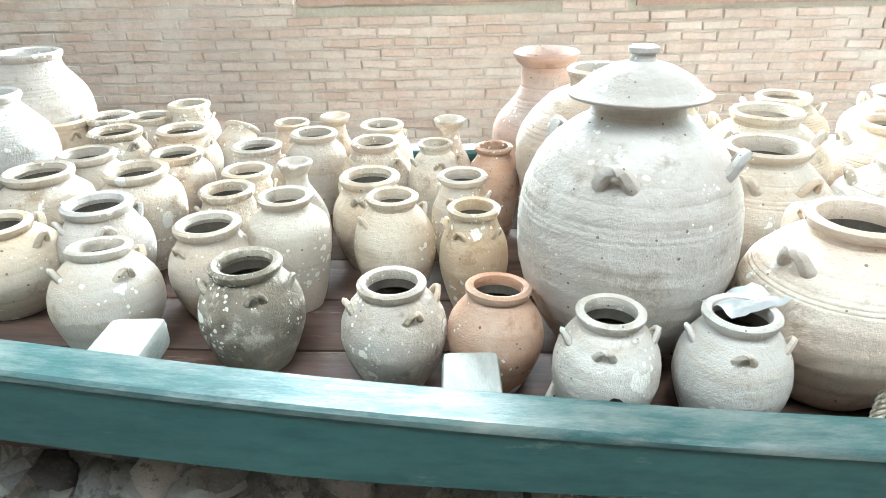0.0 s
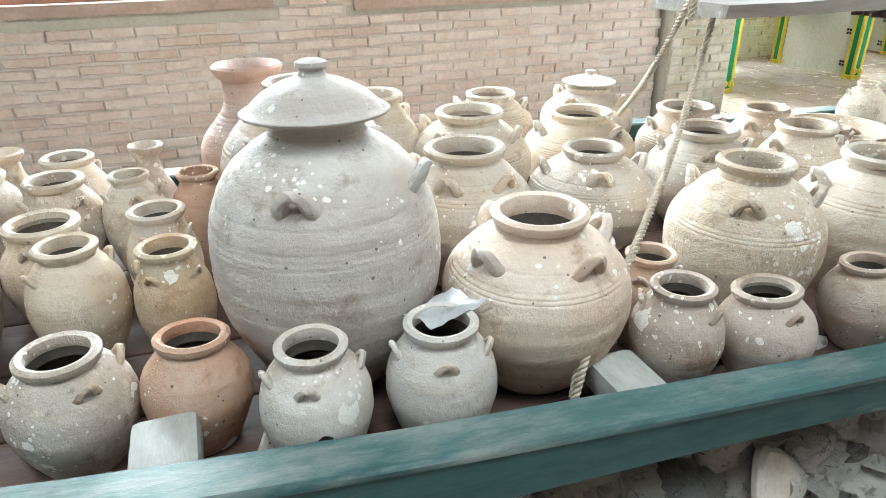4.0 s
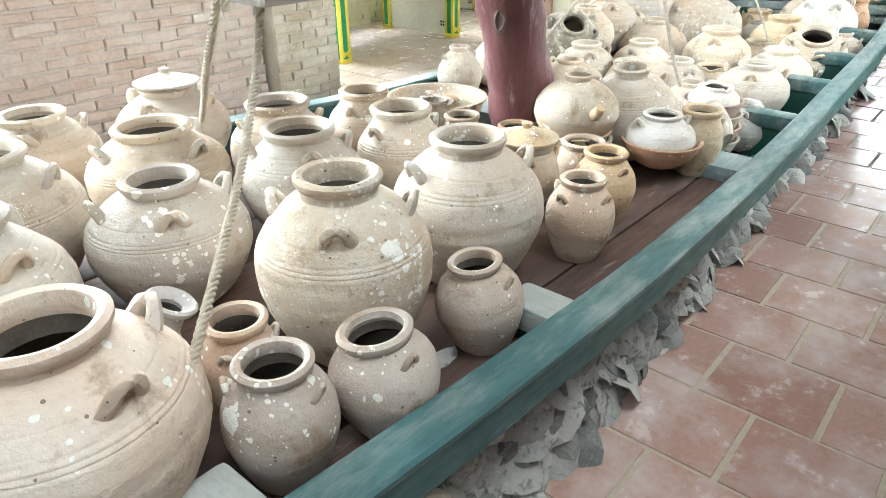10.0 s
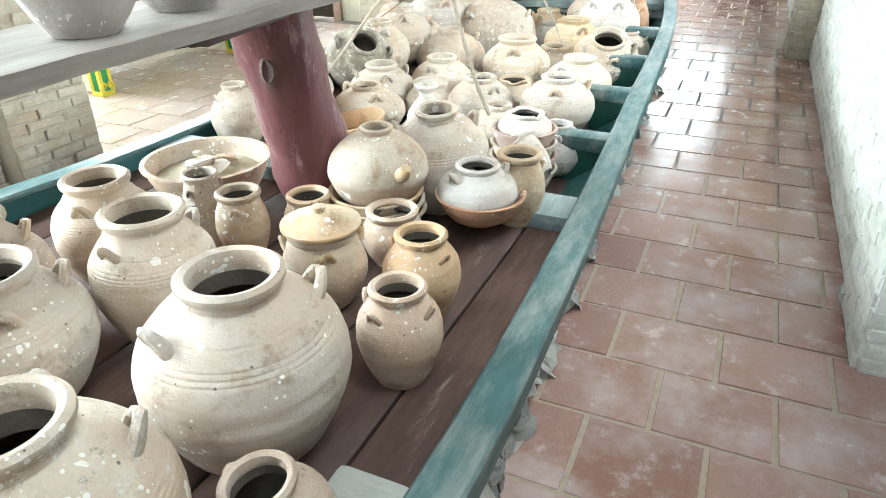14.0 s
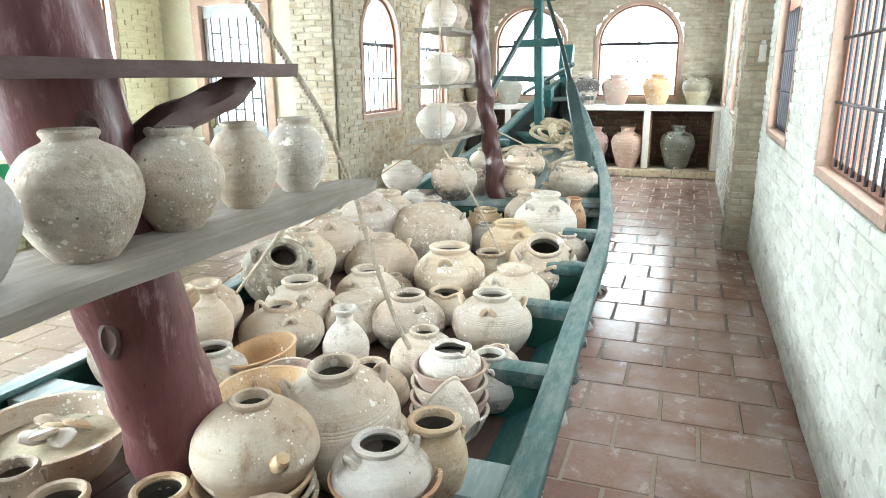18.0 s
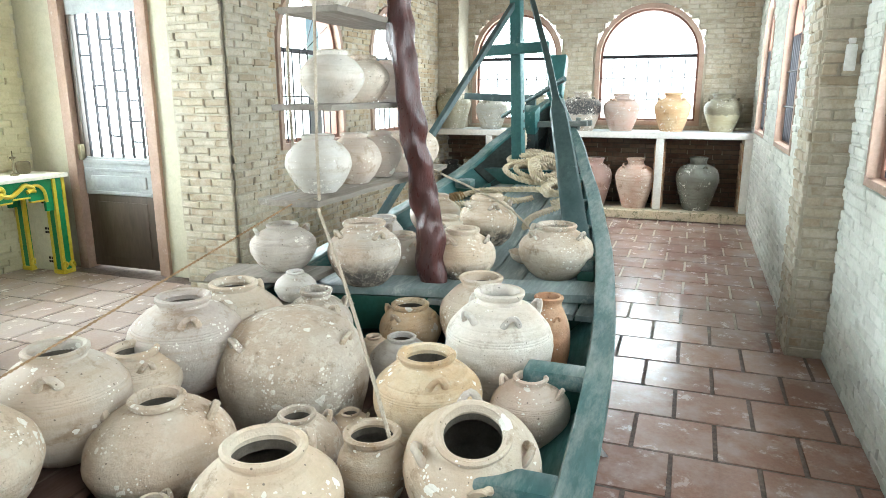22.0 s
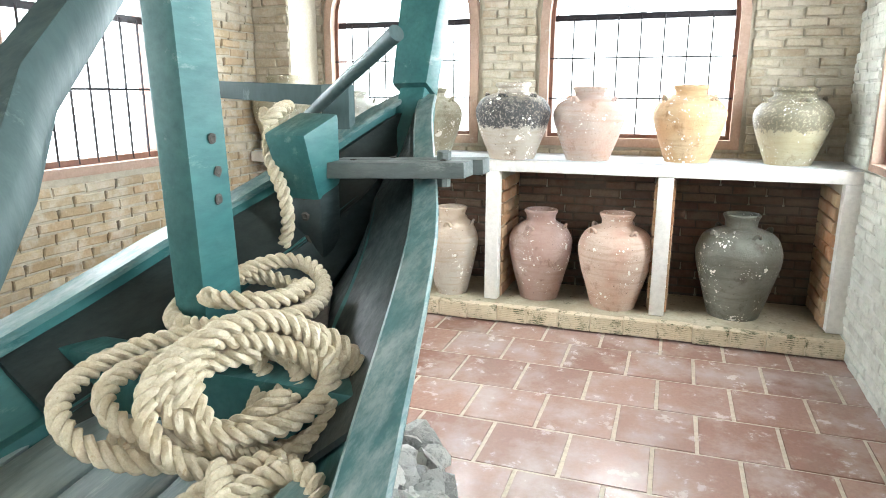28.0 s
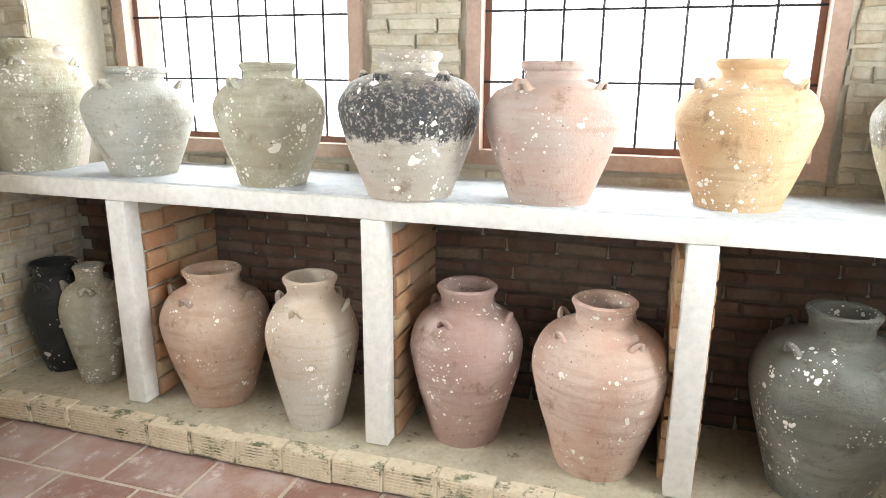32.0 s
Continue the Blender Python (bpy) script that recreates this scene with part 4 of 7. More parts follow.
for w in SOUTH2_WIN:
    daylight_lamp((w[0] + w[1]) / 2, -0.24, (w[2] + w[3] + w[4]) / 2, w[1] - w[0], w[3] + w[4] - w[2], (0, 1, -0.5), L_SOUTH * 1.25)
for w in WEST_WIN:
    daylight_lamp((w[0] + w[1]) / 2, 3.52 + 0.3, (w[2] + w[3] + w[4]) / 2, w[1] - w[0], w[3] + w[4] - w[2], (0, -1, -0.6), L_WEST)
daylight_lamp(7.12 + 0.3, 4.71, 1.5, 0.7, 1.2, (-1, 0, -0.2), 60)
for w in HALL_WIN:
    daylight_lamp((w[0] + w[1]) / 2, 5.90, (w[2] + w[3]) / 2, w[1] - w[0], w[3] - w[2], (0, -1, -0.35), L_HALL)
# Added lamp over an invented roof gap; lights the jars from above.
daylight_lamp(-0.7, -0.12, 3.15, 6.8, 1.4, (0, 0.30, -1), L_ADDED_TOP)

# ---------------- boat ----------------
NEAR = [(-4.0, 1.25), (-2.0, 0.93), (-0.7, 0.82), (0.25, 0.75), (1.0, 0.715), (1.7, 0.69), (2.7, 0.73), (3.8, 0.785), (5.2, 0.835), (5.75, 0.885), (6.5, 0.985), (7.1, 1.105), (7.55, 1.195), (8.2, 1.37), (8.5, 1.44), (8.8, 1.54), (9.3, 1.75), (9.55, 1.84)]
FAR = [(-4.0, 2.1), (-2.0, 2.42), (-0.7, 2.47), (0.5, 2.48), (2.5, 2.44), (3.8, 2.47), (5.2, 2.48), (6.4, 2.45), (7.2, 2.36), (8.0, 2.265), (8.7, 2.21), (9.3, 2.03), (9.55, 1.92)]
SHEER = [(-4.0, 1.2), (-3.0, 1.0), (-2.0, 0.80), (-0.5, 0.62), (0.0, 0.575), (1.0, 0.52), (1.6, 0.50), (2.5, 0.45), (3.3, 0.43), (4.6, 0.455), (5.3, 0.49), (5.9, 0.54), (7.0, 0.66), (8.0, 0.83), (9.0, 1.10), (9.5, 1.35)]


def along(table, x):
    xs, ys = zip(*table)
    # smooth the broken line a little
    return float(np.mean([np.interp(x + o, xs, ys) for o in (-0.25, -0.12, 0, 0.12, 0.25)]))


def y_near(x):
    return along(NEAR, x)


def y_far(x):
    return along(FAR, x)


def sheer(x):
    return along(SHEER, x)


def deck_z(x):
    if x < 2.75:
        return float(np.interp(x, [-3, -0.5, 2.5], [0.56, 0.455, 0.375]))
    if x < 5.86:
        return 0.235
    return float(np.interp(x, [5.86, 6.5, 7.0, 7.5, 8.1], [0.452, 0.46, 0.525, 0.615, 0.69]))


def sweep(sections, mat, name, parent, label=""):
    """Loft closed cross-sections."""
    bm = bmesh.new()
    rings = [[bm.verts.new(p) for p in s] for s in sections]
    n = len(rings[0])
    for a, b in zip(rings, rings[1:]):
        for k in range(n):
            j = (k + 1) % n
            bm.faces.new((a[k], a[j], b[j], b[k]))
    bm.faces.new(rings[0][::-1])
    bm.faces.new(rings[-1])
    bmesh.ops.recalc_face_normals(bm, faces=bm.faces)
    return part(name, bm, mat, parent, label)


boat = thing("wooden_boat", 3.0, 1.6, 0.0, "long teal-painted wooden fishing boat filled with old jars", "boat")
BI = boat.matrix_basis.inverted()
XS = [-4.0 + 0.15 * i for i in range(91)]


def bpt(x, y, z):
    return BI @ Vector((x, y, z))


for side, fy, s in (("near", y_near, 1), ("far", y_far, -1)):
    rail, strake, bottom, inner = [], [], [], []
    for x in XS:
        y, z = fy(x), sheer(x) - (float(np.interp(x, [-0.5, 1.5], [0.12, 0.0])) if s < 0 else 0.0)
        w = 0.085 if x < 8 else 0.085 - 0.02 * (x - 8) / 1.5
        wob = 0.003 * noise.noise(Vector((x * 4, s, 0)))
        rail.append([bpt(x, y, z - 0.016), bpt(x, y + wob, z - 0.006), bpt(x, y + s * 0.006, z + wob), bpt(x, y + s * (w - 0.006), z + wob), bpt(x, y + s * w, z - 0.006), bpt(x, y + s * w, z - 0.016)])
        rake = float(np.interp(x, [6.8, 8.4, 9.2], [0.0, 0.16, 0.10]))
        rake = max(0.0, min(rake, abs((y_near(x) + y_far(x)) / 2 - y) - 0.10))
        drop = float(np.interp(x, [-0.2, 0.9, 2.5, 7.0], [0.15, 0.10, 0.10, 0.15]))
        strake.append([bpt(x, y + s * 0.004, z - 0.016), bpt(x, y + s * 0.05, z - 0.016), bpt(x, y + s * (0.055 + rake), z - drop), bpt(x, y + s * (0.012 + rake), z - drop)])
        zb = float(np.interp(x, [-4.0, -2.2, 8.4, 8.9, 9.1, 9.34, 9.6], [0.66, 0.03, 0.03, 0.12, 0.46, 0.88, 1.3]))
        zb = min(zb, z - drop - 0.02)
        cy = (y_near(x) + y_far(x)) / 2
        yb = y + s * max(min(0.42, abs(cy - y) * 0.55), min(0.06 + rake * 1.8, abs(cy - y)))
        bottom.append([bpt(x, y + s * (0.06 + rake), z - drop + 0.01), bpt(x, y + s * (0.085 + rake), z - drop + 0.01), bpt(x, yb + s * 0.03, zb + 0.03), bpt(x, cy, zb + 0.02), bpt(x, cy, zb), bpt(x, yb, zb)])
    sweep(rail, M_TEAL_TOP, "gunwale", boat, "scuffed pale teal rail")
    sweep(strake, M_TEAL, "side_plank", boat, "dark teal side plank")
    sweep(bottom, M_TEAL, "hull_bottom", boat, "dark teal lower hull")

# bed of boards inside
def deck_strip(x0, x1, z_of, mat, width, name, inset=0.09, gap=0.006, thick=0.025, wobble=0.0):
    lo = min(y_near(x0), y_near(x1), y_near((x0 + x1) / 2))
    hi = max(y_far(x0), y_far(x1), y_far((x0 + x1) / 2))
    y = lo
    while y < hi:
        y2 = y + width
        n = max(2, int((x1 - x0) / 0.2))
        secs = []
        for i in range(n + 1):
            x = x0 + (x1 - x0) * i / n
            ins = inset(x) if callable(inset) else inset
            a, b = max(y + gap / 2, y_near(x) + ins), min(y2 - gap / 2, y_far(x) - ins)
            if b - a < 0.012:
                continue
            z = z_of(x) + wobble * math.sin(y * 31)
            secs.append([bpt(x, a, z - thick), bpt(x, a, z - 0.003), bpt(x, a + 0.004, z), bpt(x, b - 0.004, z), bpt(x, b, z - 0.003), bpt(x, b, z - thick)])
        if len(secs) > 1:
            sweep(secs, mat, name, boat)
        y = y2


deck_strip(-3.6, 2.74, deck_z, M_HOLD, 0.21, "hold_board", 0.06, 0.008)
deck_strip(2.76, 5.80, lambda x: 0.235, M_HOLD, 0.24, "hold_board", 0.12, 0.008)
deck_strip(5.90, 8.10, deck_z, M_DECK, 0.165, "deck_plank", 0.05, 0.010)


def cross_beam(x, z, w, h, mat, name, label="", inset=0.07, slant=0.0):
    bm = bmesh.new()
    vs = box(bm, x - w / 2 - 3.0, x + w / 2 - 3.0, y_near(x) + inset - 1.6, y_far(x) - inset - 1.6, z - h, z)
    for v in vs:
        v.co.x += slant * (v.co.y + 1.6 - 1.55)
    bmesh.ops.bevel(bm, geom=list(bm.edges), offset=0.006, segments=2, affect="EDGES", profile=0.6)
    return part(name, bm, mat, boat, label)


cross_beam(6.045, 0.500, 0.22, 0.04, M_DECK, "mast_thwart", "pale plank thwart with the mast through it", 0.07, -0.21)
cross_beam(5.965, 0.453, 0.04, 0.16, M_GREEN, "thwart_face", "deep green board under the thwart", 0.07, -0.21)
cross_beam(2.75, 0.425, 0.16, 0.05, M_DECK, "thwart", "pale plank thwart")
cross_beam(2.82, 0.373, 0.03, 0.16, M_GREEN, "thwart_face")
cross_beam(8.16, 0.80, 0.09, 0.20, M_TEAL, "fore_beam", "teal beam across the bow")


def rib(x, zoff, w=0.10, length=0.16, mat=M_TEAL_TOP, s=1, d=0.06):
    """The head of a frame, proud of the rail's inner edge."""
    y = y_near(x) + 0.08 if s > 0 else y_far(x) - 0.08
    bm = bmesh.new()
    y0, y1 = (y, y + length) if s > 0 else (y - length, y)
    box(bm, x - w / 2 - 3.0, x + w / 2 - 3.0, y0 - 1.6, y1 - 1.6, sheer(x) + zoff - d, sheer(x) + zoff, 0.016)
    part("frame_head", bm, mat, boat, "pale worn frame head inside the rail")
    bm = bmesh.new()
    box(bm, x - w / 2 - 2.985, x + w / 2 - 3.015, y0 - 1.6, y1 - 1.6 - 0.02 * s, deck_z(x), sheer(x) + zoff - d - 0.001, 0.004)
    part("frame_timber", bm, M_GREEN, boat, "dark green frame timber")


for x in (-0.56, 0.03, 0.80, 1.53):
    rib(x, -0.012, 0.10, 0.13, M_HEAD)
for x in (3.42, 4.05, 4.65, 5.27):
    rib(x, -0.01, 0.10, 0.20)
for x in (6.45, 6.95, 7.42, 7.84):
    rib(x, -0.03, 0.12, 0.10)
for x in (1.6, 3.6, 6.6, 7.72):
    rib(x, -0.02, 0.12, 0.12, M_TEAL_TOP, -1)

# bow: fore deck, stem post, inner planking
def rake_of(x, y):
    r = float(np.interp(x, [6.8, 8.4, 9.2], [0.0, 0.16, 0.10]))
    return max(0.0, min(r, abs((y_near(x) + y_far(x)) / 2 - y) - 0.10))


def bow_inset(x, depth):
    """How far inside the rail's edge the hull's inner face lies, at a depth below the rail."""
    return 0.058 + max(0.0, depth - 0.035) / 0.135 * (0.04 + rake_of(x, y_near(x)))


deck_strip(8.21, 9.32, lambda x: 0.795 + 0.10 * max(0.0, (x - 8.21) / 1.11) ** 1.4, M_FORE, 0.155, "fore_deck_plank", lambda x: bow_inset(x, sheer(x) - 0.80) + 0.012, 0.012)
bm = bmesh.new()
beam(bm, bpt(8.785, 1.885, 0.02), bpt(9.545, 1.885, 1.36), 0.07, 0.10, 0.10, 0.11, (1, 0, 0), 0.008)
part("stem_post", bm, M_TEAL, boat, "teal stem post under the rails")
bm = bmesh.new()
beam(bm, bpt(9.495, 1.885, 1.325), bpt(9.655, 1.895, 1.685), 0.135, 0.125, 0.165, 0.11, (1, 0, 0), 0.010)
part("stem_head", bm, M_TEAL, boat, "square teal head of the stem")
for s, fy in ((1, y_near), (-1, y_far)):
    for k in range(2):
        secs = []
        for i in range(12):
            x = 8.02 + 1.43 * i / 11
            d0 = 0.040 + 0.112 * k
            z, cy = sheer(x), (y_near(x) + y_far(x)) / 2
            room = abs(cy - fy(x)) - 0.02
            y, y2 = (fy(x) + s * min(bow_inset(x, d) + 0.004, room) for d in (d0, d0 + 0.108))
            y3, y4 = (fy(x) + s * min(bow_inset(x, d) + 0.020, room + 0.012) for d in (d0, d0 + 0.108))
            secs.append([bpt(x, y2, z - d0 - 0.108), bpt(x, y, z - d0), bpt(x, y3, z - d0), bpt(x, y4, z - d0 - 0.108)])
        sweep(secs, M_NEAR_BLACK if k else M_BOW, "bow_plank", boat, "dark inner bow planking")
bm = bmesh.new()
beam(bm, bpt(9.22, 2.035, 1.305), bpt(9.20, 2.66, 1.335), 0.05, 0.07, 0.05, 0.055)
part("bow_cross_plank", bm, M_SLATE, boat, "dark plank across the bow")
bm = bmesh.new()
box(bm, 9.19 - 3, 9.235 - 3, 2.0 - 1.6, 2.105 - 1.6, 1.06, 1.345, 0.006)
part("bow_knee", bm, M_SLATE, boat, "upright board holding the cross plank")
bm = bmesh.new()
beam(bm, bpt(8.875, 1.965, 0.80), bpt(8.865, 1.96, 1.05), 0.115, 0.115, 0.115, 0.12, (1, 0, 0), 0.012)
part("bitt_foot", bm, M_NEAR_BLACK, boat, "near-black pitted foot of the bitt")
for z in (0.90, 0.97, 1.03):
    bm = bmesh.new()
    lathe(bm, [(0, 0), (0.011, 0), (0.014, 0.004), (0.008, 0.007), (0, 0.003)], 10, 0.3, z * 40)
    bmesh.ops.transform(bm, matrix=Matrix.Translation(bpt(8.810, 1.955, z)) @ Matrix.Rotation(radians(-90), 4, "Y"), verts=bm.verts)
    part("peg_hole", bm, M_DARKHOLE, boat)
bm = bmesh.new()
beam(bm, bpt(8.865, 1.96, 1.035), bpt(8.81, 1.955, 1.235), 0.118, 0.135, 0.13, 0.205, (1, 0, 0), 0.016)
part("bitt_head", bm, M_TEAL, boat, "square teal head of the bitt")
for w, x0, x1, y1, nm in ((0.098, 8.885, 8.895, 1.492, "bitt_arm"), (0.084, 8.979, 8.99, 1.468, "bitt_arm")):
    bm = bmesh.new()
    beam(bm, bpt(x0, 1.94, 1.098), bpt(x1, y1, 1.114), w, 0.046, w * 0.96, 0.044, (0, 0, 1), 0.006)
    part(nm, bm, M_ARM, boat, "weathered grey bitt arm plank over the rail")
bm = bmesh.new()
tube(bm, [bpt(8.925, 1.575, 1.06), bpt(8.922, 1.573, 1.12), bpt(8.918, 1.57, 1.158)], 0.020, 9, 0.1)
part("peg", bm, M_ARM, boat, "short round wooden peg")
for x, y in ((8.977, 1.752), (8.868, 1.556), (8.895, 1.84)):
    bm = bmesh.new()
    lathe(bm, [(0, 0), (0.009, 0), (0.010, 0.002), (0.006, 0.003), (0, 0.001)], 9, 0.2, x)
    bmesh.ops.transform(bm, matrix=Matrix.Translation(bpt(x, y, 1.1235 + 0.035 * (1.94 - y) / 1.0)), verts=bm.verts)
    part("nail_hole", bm, M_DARKHOLE, boat)
bm = bmesh.new()
tube(bm, [bpt(9.30, 2.33, 1.15), bpt(9.138, 2.093, 1.268), bpt(8.87, 1.69, 1.472)], lambda u: 0.020 + 0.004 * (u > 0.9), 10)
part("bow_pole", bm, M_SLATE, boat, "slim dark pole at the bow")

cross_post = thing("cross_post", 8.335, 1.925, 0.79, "upright teal post with a short crossbar", "post")
bm = bmesh.new()
beam(bm, (0, 0, 0), (-0.0, 0.055, 1.51), 0.082, 0.13, 0.080, 0.12, (1, 0, 0), 0.010)
part("upright", bm, M_TEAL, cross_post)
bm = bmesh.new()
beam(bm, (-0.092, -0.23, 0.895), (-0.092, 0.27, 0.875), 0.05, 0.075)
part("crossbar", bm, M_TEAL, cross_post)
for z in (0.36, 0.43, 0.30):
    bm = bmesh.new()
    lathe(bm, [(0, 0), (0.011, 0), (0.013, 0.003), (0.007, 0.005), (0, 0.002)], 9, 0.3, z * 30)
    bmesh.ops.transform(bm, matrix=Matrix.Translation((0.02 - 0.12 * abs(z - 0.36), -0.0415 + z * 0.036, z)) @ Matrix.Rotation(radians(90), 4, "X"), verts=bm.verts)
    part("nail_hole", bm, M_DARKHOLE, cross_post)

oar = thing("sculling_oar", 6.64, 1.165, 0.505, "long dark blue-grey oar leaning towards the bow", "oar")
bm = bmesh.new()
path = [((0, 0, 0.0), 0.135, 0.030), ((0.30, 0.105, 0.25), 0.13, 0.034), ((0.62, 0.215, 0.515), 0.118, 0.038), ((0.80, 0.280, 0.665), 0.110, 0.045), ((0.875, 0.310, 0.735), 0.102, 0.05), ((0.955, 0.342, 0.808), 0.050, 0.050), ((1.35, 0.49, 1.10), 0.046, 0.046), ((2.12, 0.80, 1.62), 0.040, 0.040)]
rings = []
for i, (p, w, h) in enumerate(path):
    d = (Vector(path[min(i + 1, 7)][0]) - Vector(path[max(i - 1, 0)][0])).normalized()
    up = Vector((-0.72, -0.05, 0.69))
    sd = d.cross(up).normalized()
    up = sd.cross(d)
    rings.append([bm.verts.new(Vector(p) + sd * w / 2 * a + up * h / 2 * b) for a, b in ((-1, -0.4), (-0.8, -1), (0.8, -1), (1, -0.4), (1, 0.4), (0.8, 1), (-0.8, 1), (-1, 0.4))])
for a, b in zip(rings, rings[1:]):
    for k in range(8):
        bm.faces.new((a[k], a[(k + 1) % 8], b[(k + 1) % 8], b[k]))
bm.faces.new(rings[0][::-1])
bm.faces.new(rings[-1])
bmesh.ops.recalc_face_normals(bm, faces=bm.faces)
part("blade_and_loom", bm, M_SLATE, oar)
bm = bmesh.new()
beam(bm, (2.10, 0.72, 1.625), (2.14, 0.89, 1.635), 0.035, 0.035)
part("tee_grip", bm, M_SLATE, oar, "short tee grip")

pole = thing("long_pole", 6.5, 2.33, 0.56, "long squared slate-coloured spar leaning to the bow", "spar")
bm = bmesh.new()
beam(bm, (0, 0, 0.0), (1.85, -0.36, 1.48), 0.036, 0.04)
part("spar", bm, M_SLATE, pole)

# posts through the boat
def trunk(name, pts, r, mat, label, wob=0.18, seg=18, n=8):
    ob = thing(name, *pts[0], label, "post")
    o = Vector(pts[0])
    bm = bmesh.new()
    path = smooth_path([Vector(p) - o for p in pts], n)
    tube(bm, path, r, seg, wob)
    part("trunk", bm, mat, ob)
    return ob


post = trunk("thick_post", [(2.52, 1.55, 0.375), (2.47, 1.56, 0.7), (2.39, 1.59, 1.1), (2.31, 1.62, 1.6), (2.20, 1.66, 2.3), (2.10, 1.70, 3.04)], 0.112, M_POST, "thick mauve-red painted tree-trunk post with knots", 0.16, 24)
for z, a, rr in ((0.86, 200, 0.02), (0.66, 300, 0.024), (1.28, 240, 0.02), (0.55, 262, 0.014)):
    c = Vector((-0.13 * (z - 0.375) / 0.725, 0.03, z - 0.375))
    bm = bmesh.new()
    lathe(bm, [(0, 0), (rr, 0.0), (rr * 1.2, 0.004), (rr * 0.8, 0.008), (rr * 0.5, 0.003), (0, 0.002)], 14, 0.2, z)
    d = Vector((math.cos(radians(a)), math.sin(radians(a)), 0))
    bmesh.ops.transform(bm, matrix=Matrix.Translation(c + d * 0.104) @ d.to_track_quat("Z", "Y").to_matrix().to_4x4() @ Matrix.Diagonal((1, 1.8, 1, 1)), verts=bm.verts)
    part("knot", bm, M_BOARD_DARK, post, "dark knot hole")
mast = trunk("mast", [(6.05, 1.76, 0.42), (6.04, 1.76, 0.60), (6.08, 1.79, 0.80), (6.06, 1.83, 1.05), (5.99, 1.85, 1.35), (5.97, 1.87, 1.68), (5.95, 1.88, 2.2), (5.92, 1.90, 3.04)], lambda u: 0.066 - 0.012 * u, M_MAST, "crooked dark red varnished mast", 0.42, 28, 14)


# ---------------- jars ----------------
JAR_WORDS = {
    "buff": "buff", "pale": "pale", "white": "chalky white", "grey": "grey", "crust": "barnacle-crusted", "ochre": "ochre", "orange": "orange",
    "pink": "pinkish", "dark": "dark grey", "dark_footed": "dark-footed", "mauve": "mauve-brown", "slate": "grey-green", "black": "black glazed",
    "banded": "black-banded", "dripped": "olive drip-glazed", "green": "olive grey", "palegreen": "pale greenish", "tan": "tan", "salmon": "salmon", "fawn": "fawn",
}
SHAPE_WORDS = {
    "small": "small egg-shaped ceramic jar", "tall": "tall slim ceramic jar", "bottle": "narrow-necked ceramic bottle", "big": "large globular ceramic jar", "great": "great globular lidded ceramic jar",
    "round": "round-bellied ceramic jar", "pot": "squat round ceramic pot", "lidded": "round lidded ceramic jar", "lidpot": "small lidded ceramic pot",
    "kettle": "squat spouted ceramic kettle", "tallneck": "large long-necked ceramic jar", "broken": "broken ceramic pot with jagged mouth",
    "sidepot": "squat ceramic pot lying tilted", "dome": "large broken jar turned upside down", "storage": "tall shouldered storage jar", "bicone": "lumpy sharp-bellied jar",
}


